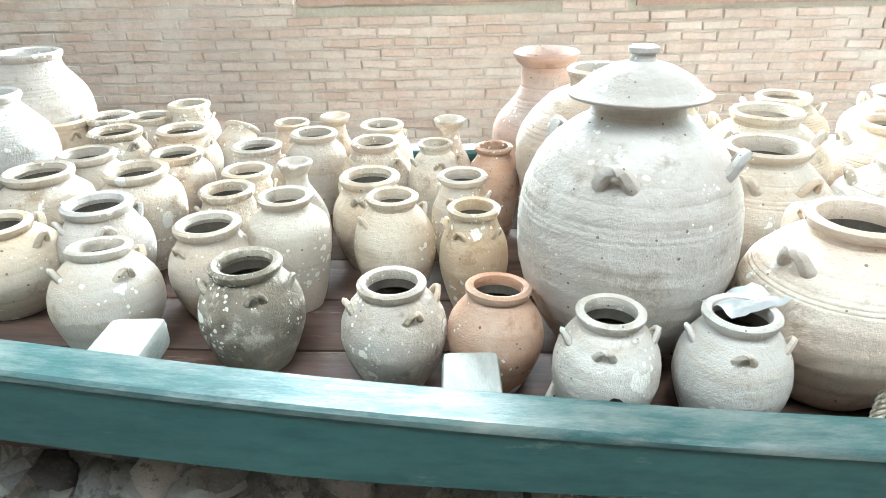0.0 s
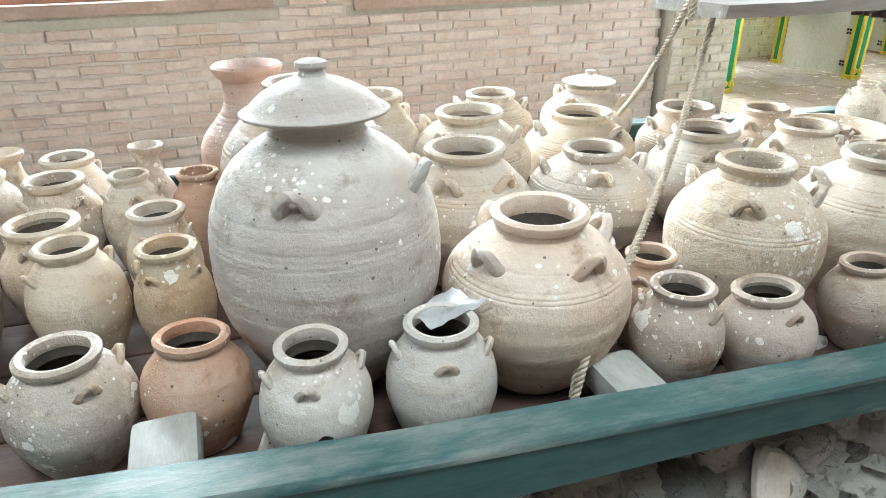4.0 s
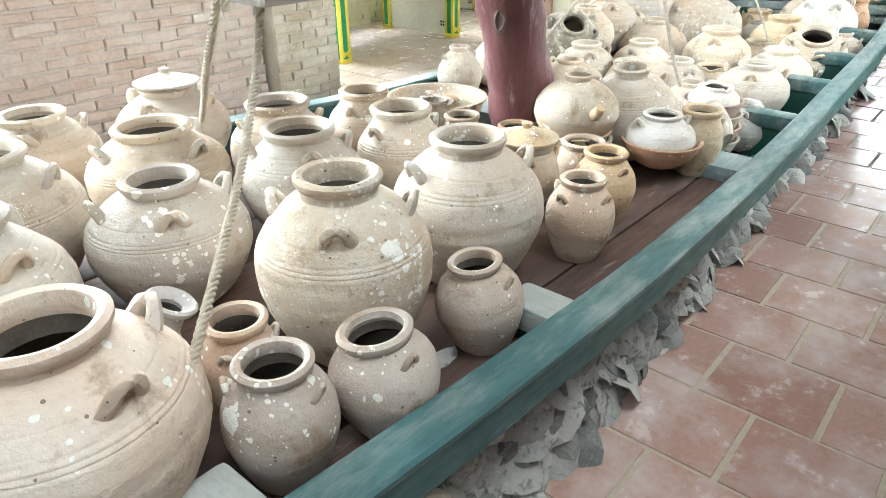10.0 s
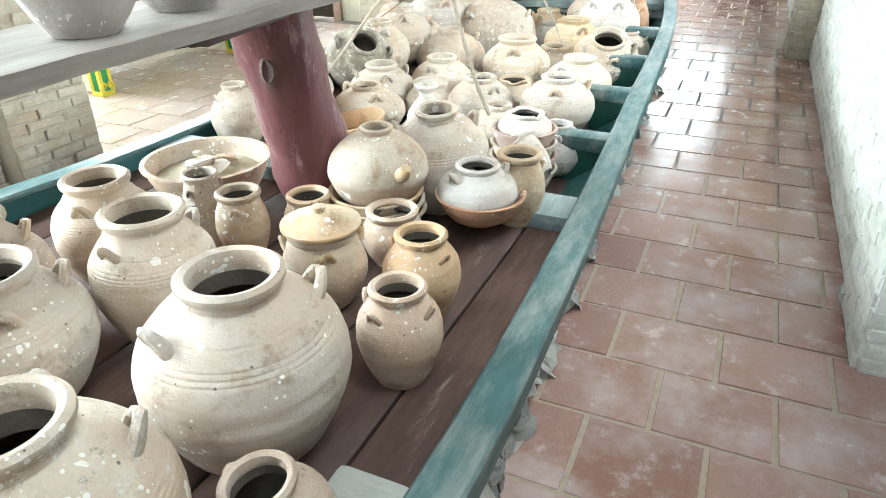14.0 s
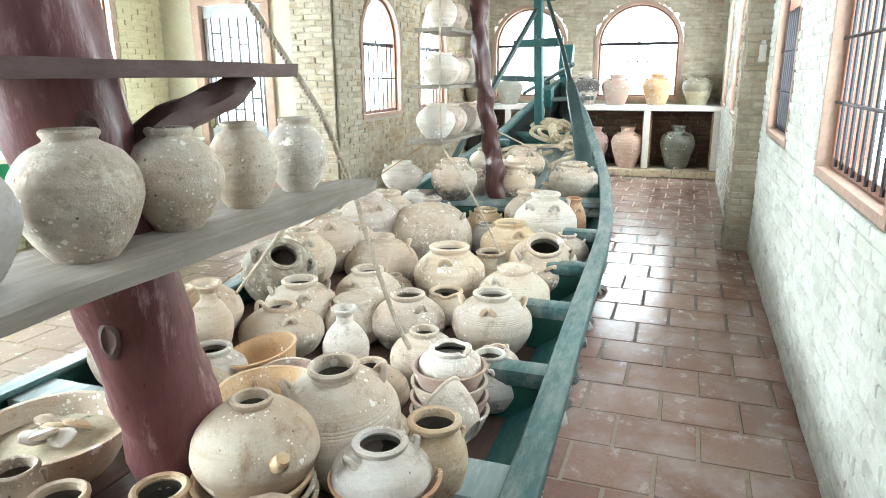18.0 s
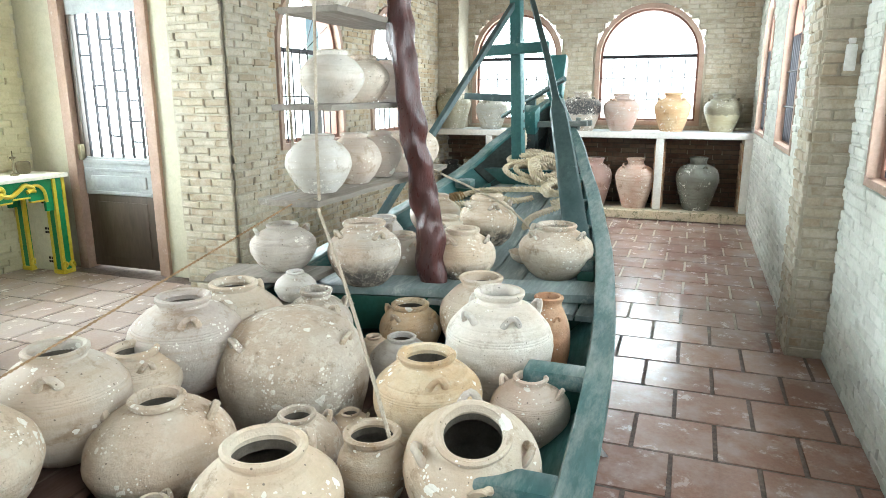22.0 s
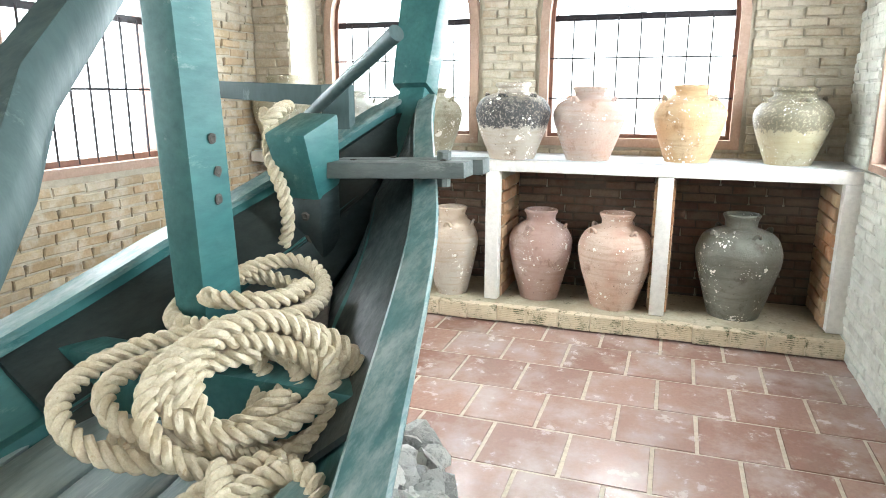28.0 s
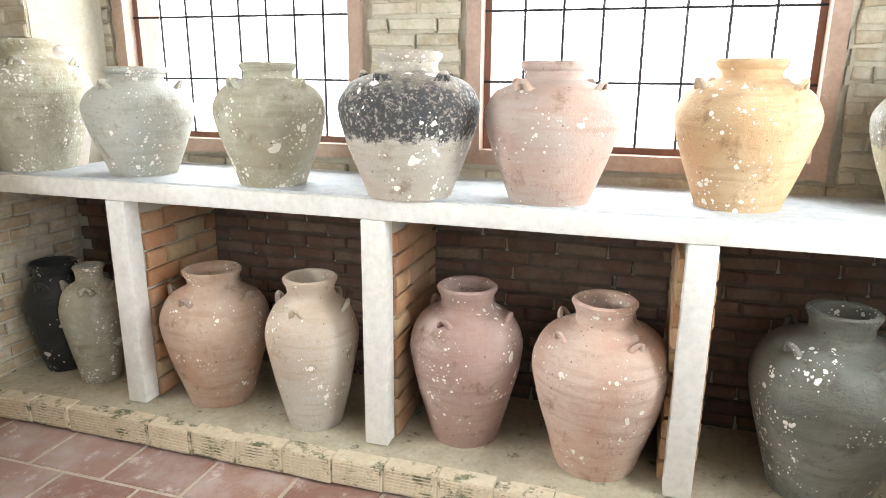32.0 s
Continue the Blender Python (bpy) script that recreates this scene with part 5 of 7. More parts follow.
def jar_profile(kind, h, rr, rb):
    """Outer profile from the foot to the lip, then down inside."""
    lip = min(0.016, rr * 0.22)
    if kind in ("small",):
        c = [(rb * 0.62, 0), (rb * 0.80, h * 0.16), (rb * 0.97, h * 0.38), (rb, h * 0.52), (rb * 0.93, h * 0.68), (max(rr * 0.98, rb * 0.72), h * 0.82), (rr * 0.90, h * 0.895)]
    elif kind == "tall":
        c = [(rb * 0.66, 0), (rb * 0.80, h * 0.15), (rb * 0.97, h * 0.48), (rb, h * 0.64), (rb * 0.93, h * 0.77), (max(rr * 0.95, rb * 0.62), h * 0.87), (rr * 0.88, h * 0.91)]
    elif kind == "bottle":
        c = [(rb * 0.62, 0), (rb * 0.82, h * 0.12), (rb, h * 0.36), (rb * 0.92, h * 0.54), (rb * 0.62, h * 0.70), (rr * 0.72, h * 0.79), (rr * 0.66, h * 0.88)]
    elif kind == "tallneck":
        c = [(rb * 0.60, 0), (rb * 0.84, h * 0.15), (rb, h * 0.40), (rb * 0.93, h * 0.56), (rr * 0.95, h * 0.72), (rr * 0.78, h * 0.80), (rr * 0.78, h * 0.91)]
    elif kind in ("pot", "kettle", "sidepot", "broken"):
        c = [(rb * 0.50, 0), (rb * 0.78, h * 0.12), (rb * 0.98, h * 0.36), (rb, h * 0.48), (rb * 0.90, h * 0.66), (max(rr * 1.02, rb * 0.60), h * 0.84), (rr * 0.90, h * 0.91)]
    elif kind == "bicone":
        c = [(rb * 0.50, 0), (rb * 0.74, h * 0.16), (rb * 0.95, h * 0.38), (rb, h * 0.50), (rb * 0.93, h * 0.66), (max(rr * 1.1, rb * 0.70), h * 0.82), (rr * 1.0, h * 0.90), (rr * 0.94, h * 0.93)]
    elif kind == "great":
        c = [(rb * 0.46, 0), (rb * 0.72, h * 0.13), (rb * 0.94, h * 0.34), (rb, h * 0.52), (rb * 0.95, h * 0.68), (rb * 0.80, h * 0.81), (rb * 0.60, h * 0.89), (rr * 1.02, h * 0.935), (rr * 0.94, h * 0.955)]
    elif kind == "storage":
        c = [(rb * 0.60, 0), (rb * 0.70, h * 0.13), (rb * 0.89, h * 0.38), (rb, h * 0.58), (rb * 0.97, h * 0.69), (rb * 0.80, h * 0.80), (rr * 0.98, h * 0.865), (rr * 0.88, h * 0.895)]
    elif kind == "dome":
        c = [(rb * 0.90, 0), (rb * 0.98, h * 0.25), (rb, h * 0.45), (rb * 0.90, h * 0.70), (rb * 0.68, h * 0.88), (rb * 0.40, h * 0.975), (rr * 0.3, h)]
    else:
        c = [(rb * 0.52, 0), (rb * 0.74, h * 0.13), (rb * 0.95, h * 0.36), (rb, h * 0.52), (rb * 0.93, h * 0.68), (max(rr * 1.05, rb * 0.66), h * 0.83), (rr * 0.92, h * 0.895)]
    prof = [(0, 0.004)] + curve_pts(c, 30 if kind in ("big", "round", "tallneck", "great") else 6)
    if kind in ("big", "round", "tallneck", "great"):
        f = 0.66 + 0.04 * math.sin(h * 900)
        lines = (f, f + 0.022, f + 0.046, f + 0.115)
        depth = 0.0009 if kind == "great" else 0.0017
        prof = [(r - depth * sum(math.exp(-(((z / h) - q) / 0.0045) ** 2) for q in lines) + 0.0004 * math.sin(z * 160), z) for r, z in prof]
    if kind == "dome":
        return prof + [(0, h)]
    zl = h
    bore = 0.54 if kind in ("bottle", "tallneck") else 0.80
    if kind == "great":
        return prof + [(rr * 0.94, h * 0.99), (rr, h), (rr * 0.85, h), (rr * 0.8, h * 0.95), (rb * 0.8, h * 0.75), (rb * 0.85, h * 0.5), (rb * 0.5, h * 0.12), (0, h * 0.09)]
    prof += [(rr * 0.90, h * 0.93), (rr - lip * 0.2, zl - lip * 1.5), (rr + lip * 0.15, zl - lip * 0.9), (rr + lip * 0.15, zl - lip * 0.4), (rr - lip * 0.35, zl), (rr - lip * 1.0, zl - lip * 0.25), (rr * bore - lip * 0.3, h * 0.93), (rr * bore, h * 0.885)]
    zs, rs = [q[1] for q in c], [q[0] for q in c]
    prof += [(min(rr * bore, 0.9 * float(np.interp(h * 0.80, zs, rs))), h * 0.80)]
    prof += [(0.88 * float(np.interp(h * f, zs, rs)), h * f) for f in (0.70, 0.50, 0.22)]
    prof += [(rb * 0.3, h * 0.10), (0, h * 0.09)]
    return prof


def lug(size):
    """A small arched ear that stands on the shoulder."""
    bm = bmesh.new()
    s = size
    path = smooth_path([(-s * 0.60, -s * 0.14, -s * 0.50), (-s * 0.52, s * 0.12, -s * 0.02), (-s * 0.30, s * 0.27, s * 0.46), (0, s * 0.33, s * 0.62), (s * 0.30, s * 0.27, s * 0.46), (s * 0.52, s * 0.12, -s * 0.02), (s * 0.60, -s * 0.14, -s * 0.50)], 5)
    tube(bm, path, lambda u: s * (0.34 - 0.13 * math.sin(math.pi * u)), 10, 0.5)
    return bm


LUG_MESH = {}
JAR_N = [0]


def jar(kind, x, y, z, h, rr, rb, mat, lugs=0, tilt=(0, 0), closed=False, label="", lid=False, group=""):
    JAR_N[0] += 1
    seed = JAR_N[0] * 1.37
    m = JAR_MAT[mat]
    bm = bmesh.new()
    prof = jar_profile(kind, h, rr, rb)
    lathe(bm, prof, 44 if rb > 0.12 else 34, 0.06 if kind == "bicone" else 0.018, seed, 0.008 * math.sin(seed))
    # thrown rings on the shoulder
    for v in bm.verts:
        r = math.hypot(v.co.x, v.co.y)
        if kind == "broken" and v.co.z > h * 0.8:
            a = math.atan2(v.co.y, v.co.x)
            v.co.z -= h * 0.28 * max(0, noise.noise(Vector((math.cos(a) * 1.7, math.sin(a) * 1.7, seed)))) * (v.co.z / h - 0.8) / 0.2
    words = label or f"{JAR_WORDS[mat]} {SHAPE_WORDS[kind]}" + (" with loop lugs" if lugs else "") + ", lime-spotted"
    ob = part("jar" if kind not in ("bottle", "pot", "kettle", "sidepot", "bicone") else {"bottle": "bottle", "kettle": "kettle"}.get(kind, "pot"), bm, m)
    ob.matrix_basis = pose(x, y, z, tilt[0], tilt[1], 0) @ Matrix.Rotation(seed * 2.1, 4, "Z")
    if tilt != (0, 0):
        ob.matrix_basis = pose(x, y, z + 0.5 * h, 0, 0, 0) @ pose(0, 0, 0, tilt[0], tilt[1], 0) @ pose(0, 0, -0.5 * h) @ Matrix.Rotation(seed * 2.1, 4, "Z")
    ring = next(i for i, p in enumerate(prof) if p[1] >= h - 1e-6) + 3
    # Inside faces below the lip get a dark material holding the mouth's shade.
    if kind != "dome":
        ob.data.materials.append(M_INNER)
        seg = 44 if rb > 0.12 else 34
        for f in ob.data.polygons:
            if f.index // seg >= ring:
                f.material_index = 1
    tagged(ob, words, "jar" if kind not in ("bottle", "kettle") else kind, group or "old jars in the boat")
    if lugs:
        zl = h * (0.80 if kind not in ("small", "tall", "storage") else 0.815 if kind == "storage" else 0.79)
        top = next(i for i, p in enumerate(prof) if p[1] >= h * 0.88)
        outer = prof[1:top + 1]
        rl = float(np.interp(zl, [p[1] for p in outer], [p[0] for p in outer]))
        size = max(0.020, min(0.046, rb * 0.25)) if kind != "storage" else 0.036
        key = (mat, round(size, 3))
        if key not in LUG_MESH:
            LUG_MESH[key] = mesh_of("lug", lug(size), m)
        for k in range(lugs):
            a = 2 * math.pi * (k + 0.15 * math.sin(seed + k)) / lugs
            e = new("lug", LUG_MESH[key])
            e.parent = ob
            e.matrix_basis = Matrix.Rotation(a, 4, "Z") @ Matrix.Translation((0, rl - size * 0.05, zl)) @ Matrix.Rotation(radians(-8), 4, "X")
    if closed:
        bm = bmesh.new()
        lathe(bm, [(0, h * 1.0 - 0.012), (rr * 0.86, h - 0.012), (rr * 0.86, h - 0.004), (rr * 0.4, h + 0.002), (0, h + 0.003)], 30, 0.02, seed)
        part("lid", bm, m, ob, "flat pale lid set in the mouth")
    if kind in ("lidded", "lidpot"):
        bm = bmesh.new()
        lathe(bm, [(0, h + 0.004), (rr * 0.9, h + 0.002), (rr * 1.16, h + 0.006), (rr * 1.16, h + 0.012), (rr * 0.8, h + 0.022), (rr * 0.35, h + 0.034), (rr * 0.16, h + 0.038), (rr * 0.20, h + 0.052), (0, h + 0.058)], 32, 0.02, seed)
        part("lid", bm, m, ob, "low domed lid with a knob")
    if kind == "kettle":
        bm = bmesh.new()
        tube(bm, smooth_path([(rb * 0.86, 0, h * 0.52), (rb * 1.08, 0, h * 0.60), (rb * 1.20, 0, h * 0.70)], 4), lambda u: 0.022 - 0.008 * u, 10)
        sp = part("spout", bm, m, ob, "short tapering spout")
        sp.matrix_basis = Matrix.Rotation(radians(235) - seed * 2.1, 4, "Z")
    return ob


def bowl(x, y, z, r, h, mat, tilt=(0, 0), label="", deep=0.5):
    bm = bmesh.new()
    prof = [(0, 0.006), (r * 0.42, 0.004), (r * 0.45, 0)] + curve_pts([(r * 0.50, 0.004), (r * 0.74, h * 0.28), (r * 0.92, h * 0.68), (r * 0.97, h * 0.92)], 4)
    prof += [(r * 1.03, h * 0.95), (r * 1.03, h), (r * 0.95, h), (r * 0.90, h * 0.9), (r * 0.84, h * 0.62), (r * 0.64, h * 0.28), (r * 0.3, h * 0.12), (0, h * 0.10)]
    lathe(bm, prof, 44, 0.012, x * 3 + z)
    ob = part("bowl", bm, JAR_MAT[mat])
    ob.matrix_basis = pose(x, y, z, tilt[0], tilt[1], 0)
    return tagged(ob, label or f"{JAR_WORDS[mat]} ceramic bowl resting among the jars", "bowl", "old bowls in the boat")


jar('small', -0.99, 1.32, 0.476, 0.204, 0.073, 0.125, 'buff', 4)
jar('small', -0.69, 1.16, 0.463, 0.227, 0.060, 0.107, 'buff', 4, tilt=(-8, 0))
jar('small', -0.79, 1.38, 0.467, 0.233, 0.074, 0.104, 'grey', 4)
jar('tall', -1.01, 1.55, 0.477, 0.243, 0.080, 0.114, 'buff', 0)
jar('tall', -0.77, 1.55, 0.466, 0.254, 0.075, 0.104, 'buff', 0)
jar('tall', -0.96, 1.69, 0.474, 0.246, 0.071, 0.093, 'buff', 0)
jar('small', -1.26, 2.13, 0.487, 0.213, 0.078, 0.092, 'buff', 2)
jar('small', -1.12, 2.17, 0.481, 0.219, 0.075, 0.089, 'buff', 2)
jar('small', -1.04, 2.02, 0.478, 0.212, 0.079, 0.101, 'crust', 4)
jar('small', -1.00, 2.20, 0.476, 0.214, 0.071, 0.090, 'buff', 2)
jar('small', -0.88, 2.24, 0.471, 0.249, 0.067, 0.091, 'crust', 4)
jar('small', -0.83, 2.03, 0.469, 0.221, 0.079, 0.105, 'buff', 4)
jar('tall', -0.76, 1.78, 0.466, 0.224, 0.070, 0.094, 'buff', 2)
jar('small', -0.72, 2.16, 0.464, 0.196, 0.058, 0.075, 'buff', 0, tilt=(-35, 15))
jar('small', -0.52, 1.30, 0.456, 0.224, 0.069, 0.096, 'buff', 2)
jar('small', -0.53, 1.48, 0.456, 0.234, 0.063, 0.085, 'crust', 4)
jar('small', -0.39, 1.12, 0.452, 0.223, 0.067, 0.102, 'dark', 4)
jar('small', -0.52, 1.62, 0.456, 0.234, 0.061, 0.076, 'buff', 2)
jar('small', -0.56, 1.87, 0.457, 0.223, 0.070, 0.088, 'crust', 4)
jar('tall', -0.36, 1.35, 0.451, 0.269, 0.058, 0.091, 'buff', 0)
jar('bottle', -0.37, 1.52, 0.451, 0.289, 0.040, 0.071, 'buff', 0)
jar('tall', -0.40, 1.92, 0.452, 0.248, 0.067, 0.090, 'buff', 0)
jar('small', -0.51, 2.12, 0.455, 0.225, 0.055, 0.073, 'buff', 2)
jar('bottle', -0.36, 2.07, 0.451, 0.259, 0.046, 0.064, 'buff', 0)
jar('small', -0.20, 1.56, 0.447, 0.243, 0.073, 0.099, 'crust', 4)
jar('small', -0.13, 1.39, 0.445, 0.255, 0.057, 0.094, 'buff', 2)
jar('small', -0.21, 1.82, 0.447, 0.253, 0.067, 0.102, 'crust', 4)
jar('small', -0.21, 2.04, 0.447, 0.243, 0.066, 0.095, 'buff', 4)
jar('small', -0.04, 1.79, 0.443, 0.257, 0.047, 0.080, 'buff', 4)
jar('bottle', 0.00, 1.91, 0.442, 0.293, 0.043, 0.066, 'crust', 0)
jar('small', 0.03, 1.52, 0.441, 0.259, 0.058, 0.078, 'buff', 4)
jar('small', 0.05, 1.34, 0.440, 0.250, 0.056, 0.077, 'ochre', 4)
jar('tall', 0.12, 1.75, 0.438, 0.262, 0.050, 0.070, 'orange', 0)
jar('small', -0.11, 1.07, 0.445, 0.210, 0.062, 0.101, 'crust', 4)
jar('small', 0.08, 1.06, 0.440, 0.205, 0.059, 0.090, 'orange', 0, tilt=(-4, 3))
HOLED = jar('small', 0.26, 0.94, 0.435, 0.230, 0.056, 0.091, 'white', 4)
jar('small', 0.47, 0.93, 0.429, 0.236, 0.060, 0.094, 'white', 4)
GREAT_TOP = 0.522
GREAT = jar('great', 0.34, 1.19, 0.432, 0.522, 0.088, 0.212, 'grey', 4)
jar('tallneck', 0.29, 2.01, 0.434, 0.471, 0.093, 0.157, 'pink', 0)
jar('big', 0.39, 1.72, 0.431, 0.478, 0.087, 0.214, 'buff', 0)
jar('big', 0.71, 1.06, 0.423, 0.352, 0.089, 0.180, 'pale', 4)
jar('big', 0.63, 1.97, 0.425, 0.378, 0.089, 0.147, 'buff', 2)
jar('round', 1.16, 2.31, 0.411, 0.281, 0.089, 0.163, 'buff', 4)
jar('round', 0.89, 1.85, 0.418, 0.340, 0.097, 0.188, 'buff', 4)
jar('round', 0.73, 1.48, 0.422, 0.351, 0.094, 0.169, 'buff', 4)
jar('lidded', 1.58, 2.32, 0.399, 0.284, 0.088, 0.179, 'buff', 4)
jar('round', 1.31, 1.92, 0.407, 0.292, 0.098, 0.184, 'buff', 4)
jar('round', 1.13, 1.55, 0.412, 0.293, 0.080, 0.173, 'buff', 4)
jar('round', 1.65, 1.83, 0.398, 0.307, 0.090, 0.149, 'buff', 4)
jar('round', 1.54, 1.60, 0.401, 0.302, 0.093, 0.162, 'buff', 4)
jar('big', 1.25, 1.11, 0.408, 0.381, 0.078, 0.167, 'crust', 4)
jar('round', 1.97, 1.81, 0.389, 0.286, 0.078, 0.127, 'buff', 2)
jar('round', 1.83, 1.51, 0.393, 0.314, 0.084, 0.132, 'buff', 2)
jar('big', 1.64, 1.12, 0.398, 0.358, 0.085, 0.177, 'buff', 2)
jar('bottle', 0.92, 1.26, 0.417, 0.204, 0.044, 0.054, 'grey', 0, tilt=(15, 25))
jar('small', 0.98, 1.07, 0.416, 0.218, 0.051, 0.073, 'fawn', 4)
jar('small', 0.95, 0.93, 0.416, 0.222, 0.058, 0.088, 'fawn', 2)
jar('small', 1.135, 0.895, 0.411, 0.199, 0.062, 0.094, 'fawn', 2, tilt=(-6, -4))
jar('small', 1.43, 0.92, 0.404, 0.197, 0.052, 0.089, 'fawn', 2, tilt=(-5, -5))
jar('small', 1.91, 0.97, 0.391, 0.217, 0.056, 0.087, 'fawn', 4)
jar('small', 2.14, 1.03, 0.385, 0.213, 0.059, 0.090, 'tan', 2)
jar('small', 2.34, 1.21, 0.379, 0.157, 0.068, 0.085, 'fawn', 0)
jar('lidpot', 2.09, 1.26, 0.386, 0.204, 0.080, 0.101, 'ochre', 4)
jar('small', 2.34, 1.47, 0.379, 0.155, 0.060, 0.074, 'ochre', 2)
jar('small', 2.20, 1.59, 0.383, 0.197, 0.058, 0.071, 'ochre', 2)
jar('small', 2.22, 1.73, 0.382, 0.218, 0.048, 0.059, 'crust', 2)
jar('kettle', 2.49, 1.33, 0.472, 0.225, 0.046, 0.142, 'ochre', 0)
jar('big', 2.71, 1.24, 0.375, 0.325, 0.062, 0.155, 'buff', 2, tilt=(0, -6))
jar('pot', 2.57, 1.06, 0.445, 0.153, 0.061, 0.114, 'white', 2)
jar('small', 2.70, 0.98, 0.375, 0.223, 0.063, 0.080, 'ochre', 2)
jar('broken', 3.24, 1.13, 0.420, 0.122, 0.067, 0.103, 'white', 0)
jar('pot', 3.50, 2.29, 0.331, 0.232, 0.063, 0.143, 'buff', 2)
jar('pot', 3.61, 2.01, 0.235, 0.226, 0.067, 0.176, 'buff', 2)
jar('bottle', 3.52, 1.66, 0.235, 0.282, 0.049, 0.091, 'white', 0)
jar('pot', 3.86, 1.54, 0.235, 0.247, 0.074, 0.161, 'dark_footed', 2)
jar('round', 3.91, 1.18, 0.235, 0.272, 0.079, 0.168, 'buff', 4)
jar('round', 4.29, 1.18, 0.235, 0.274, 0.080, 0.168, 'buff', 2, closed=True)
jar('round', 4.43, 1.55, 0.235, 0.315, 0.100, 0.182, 'buff', 2)
jar('round', 4.07, 1.83, 0.235, 0.271, 0.075, 0.158, 'buff', 2)
jar('round', 3.80, 2.03, 0.235, 0.277, 0.078, 0.162, 'buff', 4)
jar('pot', 3.82, 1.78, 0.235, 0.212, 0.084, 0.138, 'buff', 2, closed=True)
jar('round', 4.75, 1.14, 0.235, 0.312, 0.098, 0.182, 'buff', 4, tilt=(8, -24))
jar('pot', 4.56, 1.99, 0.235, 0.305, 0.074, 0.203, 'dark_footed', 2)
jar('dome', 5.14, 1.93, 0.235, 0.375, 0.119, 0.262, 'crust', 4)
jar('round', 5.11, 1.41, 0.235, 0.305, 0.091, 0.178, 'ochre', 2)
jar('big', 5.50, 1.28, 0.235, 0.417, 0.090, 0.197, 'white', 4)
jar('big', 5.86, 1.46, 0.235, 0.362, 0.091, 0.179, 'buff', 2)
jar('small', 5.66, 1.13, 0.235, 0.365, 0.054, 0.086, 'orange', 2)
jar('small', 5.79, 1.76, 0.235, 0.232, 0.081, 0.137, 'ochre', 4)
jar('small', 4.73, 1.42, 0.235, 0.220, 0.078, 0.100, 'ochre', 0)
jar('round', 5.50, 2.05, 0.235, 0.345, 0.064, 0.147, 'crust', 2)
jar('round', 5.90, 2.03, 0.501, 0.289, 0.097, 0.168, 'dark_footed', 4)
jar('round', 5.79, 2.39, 0.561, 0.215, 0.070, 0.150, 'grey', 2, label="grey round-bellied jar standing on a loose board")
jar('pot', 5.66, 2.25, 0.461, 0.135, 0.038, 0.092, 'white', 0, label="small chalky white pot on a loose board")
jar('small', 6.20, 1.98, 0.456, 0.223, 0.070, 0.112, 'buff', 2)
jar('round', 6.20, 1.66, 0.456, 0.271, 0.080, 0.158, 'dark_footed', 4)
jar('round', 6.46, 1.26, 0.459, 0.267, 0.097, 0.183, 'crust', 4)
jar('round', 6.86, 1.73, 0.506, 0.281, 0.090, 0.164, 'dark_footed', 4)
jar('round', 6.95, 2.09, 0.519, 0.244, 0.081, 0.153, 'buff', 2)
jar('small', 6.50, 2.22, 0.460, 0.240, 0.070, 0.116, 'grey', 2)
jar('small', 6.64, 1.90, 0.478, 0.219, 0.065, 0.109, 'buff', 2)
jar('bottle', 3.36, 2.16, 0.331, 0.275, 0.044, 0.087, 'buff', 0)
jar('broken', 4.18, 1.48, 0.235, 0.166, 0.079, 0.104, 'buff', 0)
jar('sidepot', 3.98, 2.25, 0.331, 0.289, 0.081, 0.182, 'dark', 2, tilt=(30, -30))
jar('pot', 3.22, 2.05, 0.235, 0.187, 0.072, 0.124, 'grey', 0)
jar('big', -1.38, 2.24, 0.492, 0.406, 0.102, 0.162, 'grey', 0)
jar('big', -1.31, 1.88, 0.489, 0.351, 0.088, 0.151, 'white', 0)
jar('round', 4.79, 2.30, 0.331, 0.225, 0.078, 0.143, 'buff', 2)
jar('pot', 4.22, 2.27, 0.331, 0.295, 0.077, 0.166, 'crust', 2)
jar('round', 4.52, 2.30, 0.331, 0.325, 0.086, 0.183, 'buff', 2)
jar('round', 5.02, 2.29, 0.331, 0.335, 0.093, 0.198, 'pale', 2)
jar('pot', 5.28, 2.28, 0.331, 0.315, 0.091, 0.197, 'buff', 2)
jar('pot', 3.02, 2.27, 0.331, 0.255, 0.048, 0.106, 'crust', 2)
jar('pot', 3.36, 2.30, 0.331, 0.245, 0.058, 0.129, 'buff', 0)
jar('round', 3.52, 1.33, 0.235, 0.234, 0.055, 0.130, 'buff', 0)
jar('pot', 4.78, 1.69, 0.235, 0.203, 0.055, 0.130, 'crust', 2)
jar('pot', 5.47, 1.66, 0.235, 0.203, 0.055, 0.130, 'grey', 0)
jar('round', 5.20, 1.09, 0.235, 0.234, 0.055, 0.130, 'pale', 2)
jar('pot', 3.25, 1.42, 0.235, 0.203, 0.055, 0.130, 'dark_footed', 0)
jar('pot', 2.98, 1.30, 0.235, 0.203, 0.055, 0.130, 'buff', 2)
jar('round', 2.98, 1.93, 0.235, 0.234, 0.055, 0.130, 'ochre', 0)
jar('pot', 3.46, 1.06, 0.235, 0.203, 0.055, 0.130, 'white', 2)
jar('pot', 3.34, 1.63, 0.235, 0.144, 0.039, 0.092, 'buff', 0)
jar('round', 4.33, 1.81, 0.235, 0.164, 0.038, 0.091, 'crust', 2)
jar('pot', 4.54, 1.30, 0.235, 0.138, 0.037, 0.088, 'grey', 0)
jar('pot', 3.67, 1.09, 0.235, 0.135, 0.036, 0.086, 'pale', 2)
jar('round', 5.59, 1.84, 0.235, 0.139, 0.032, 0.077, 'dark_footed', 0)
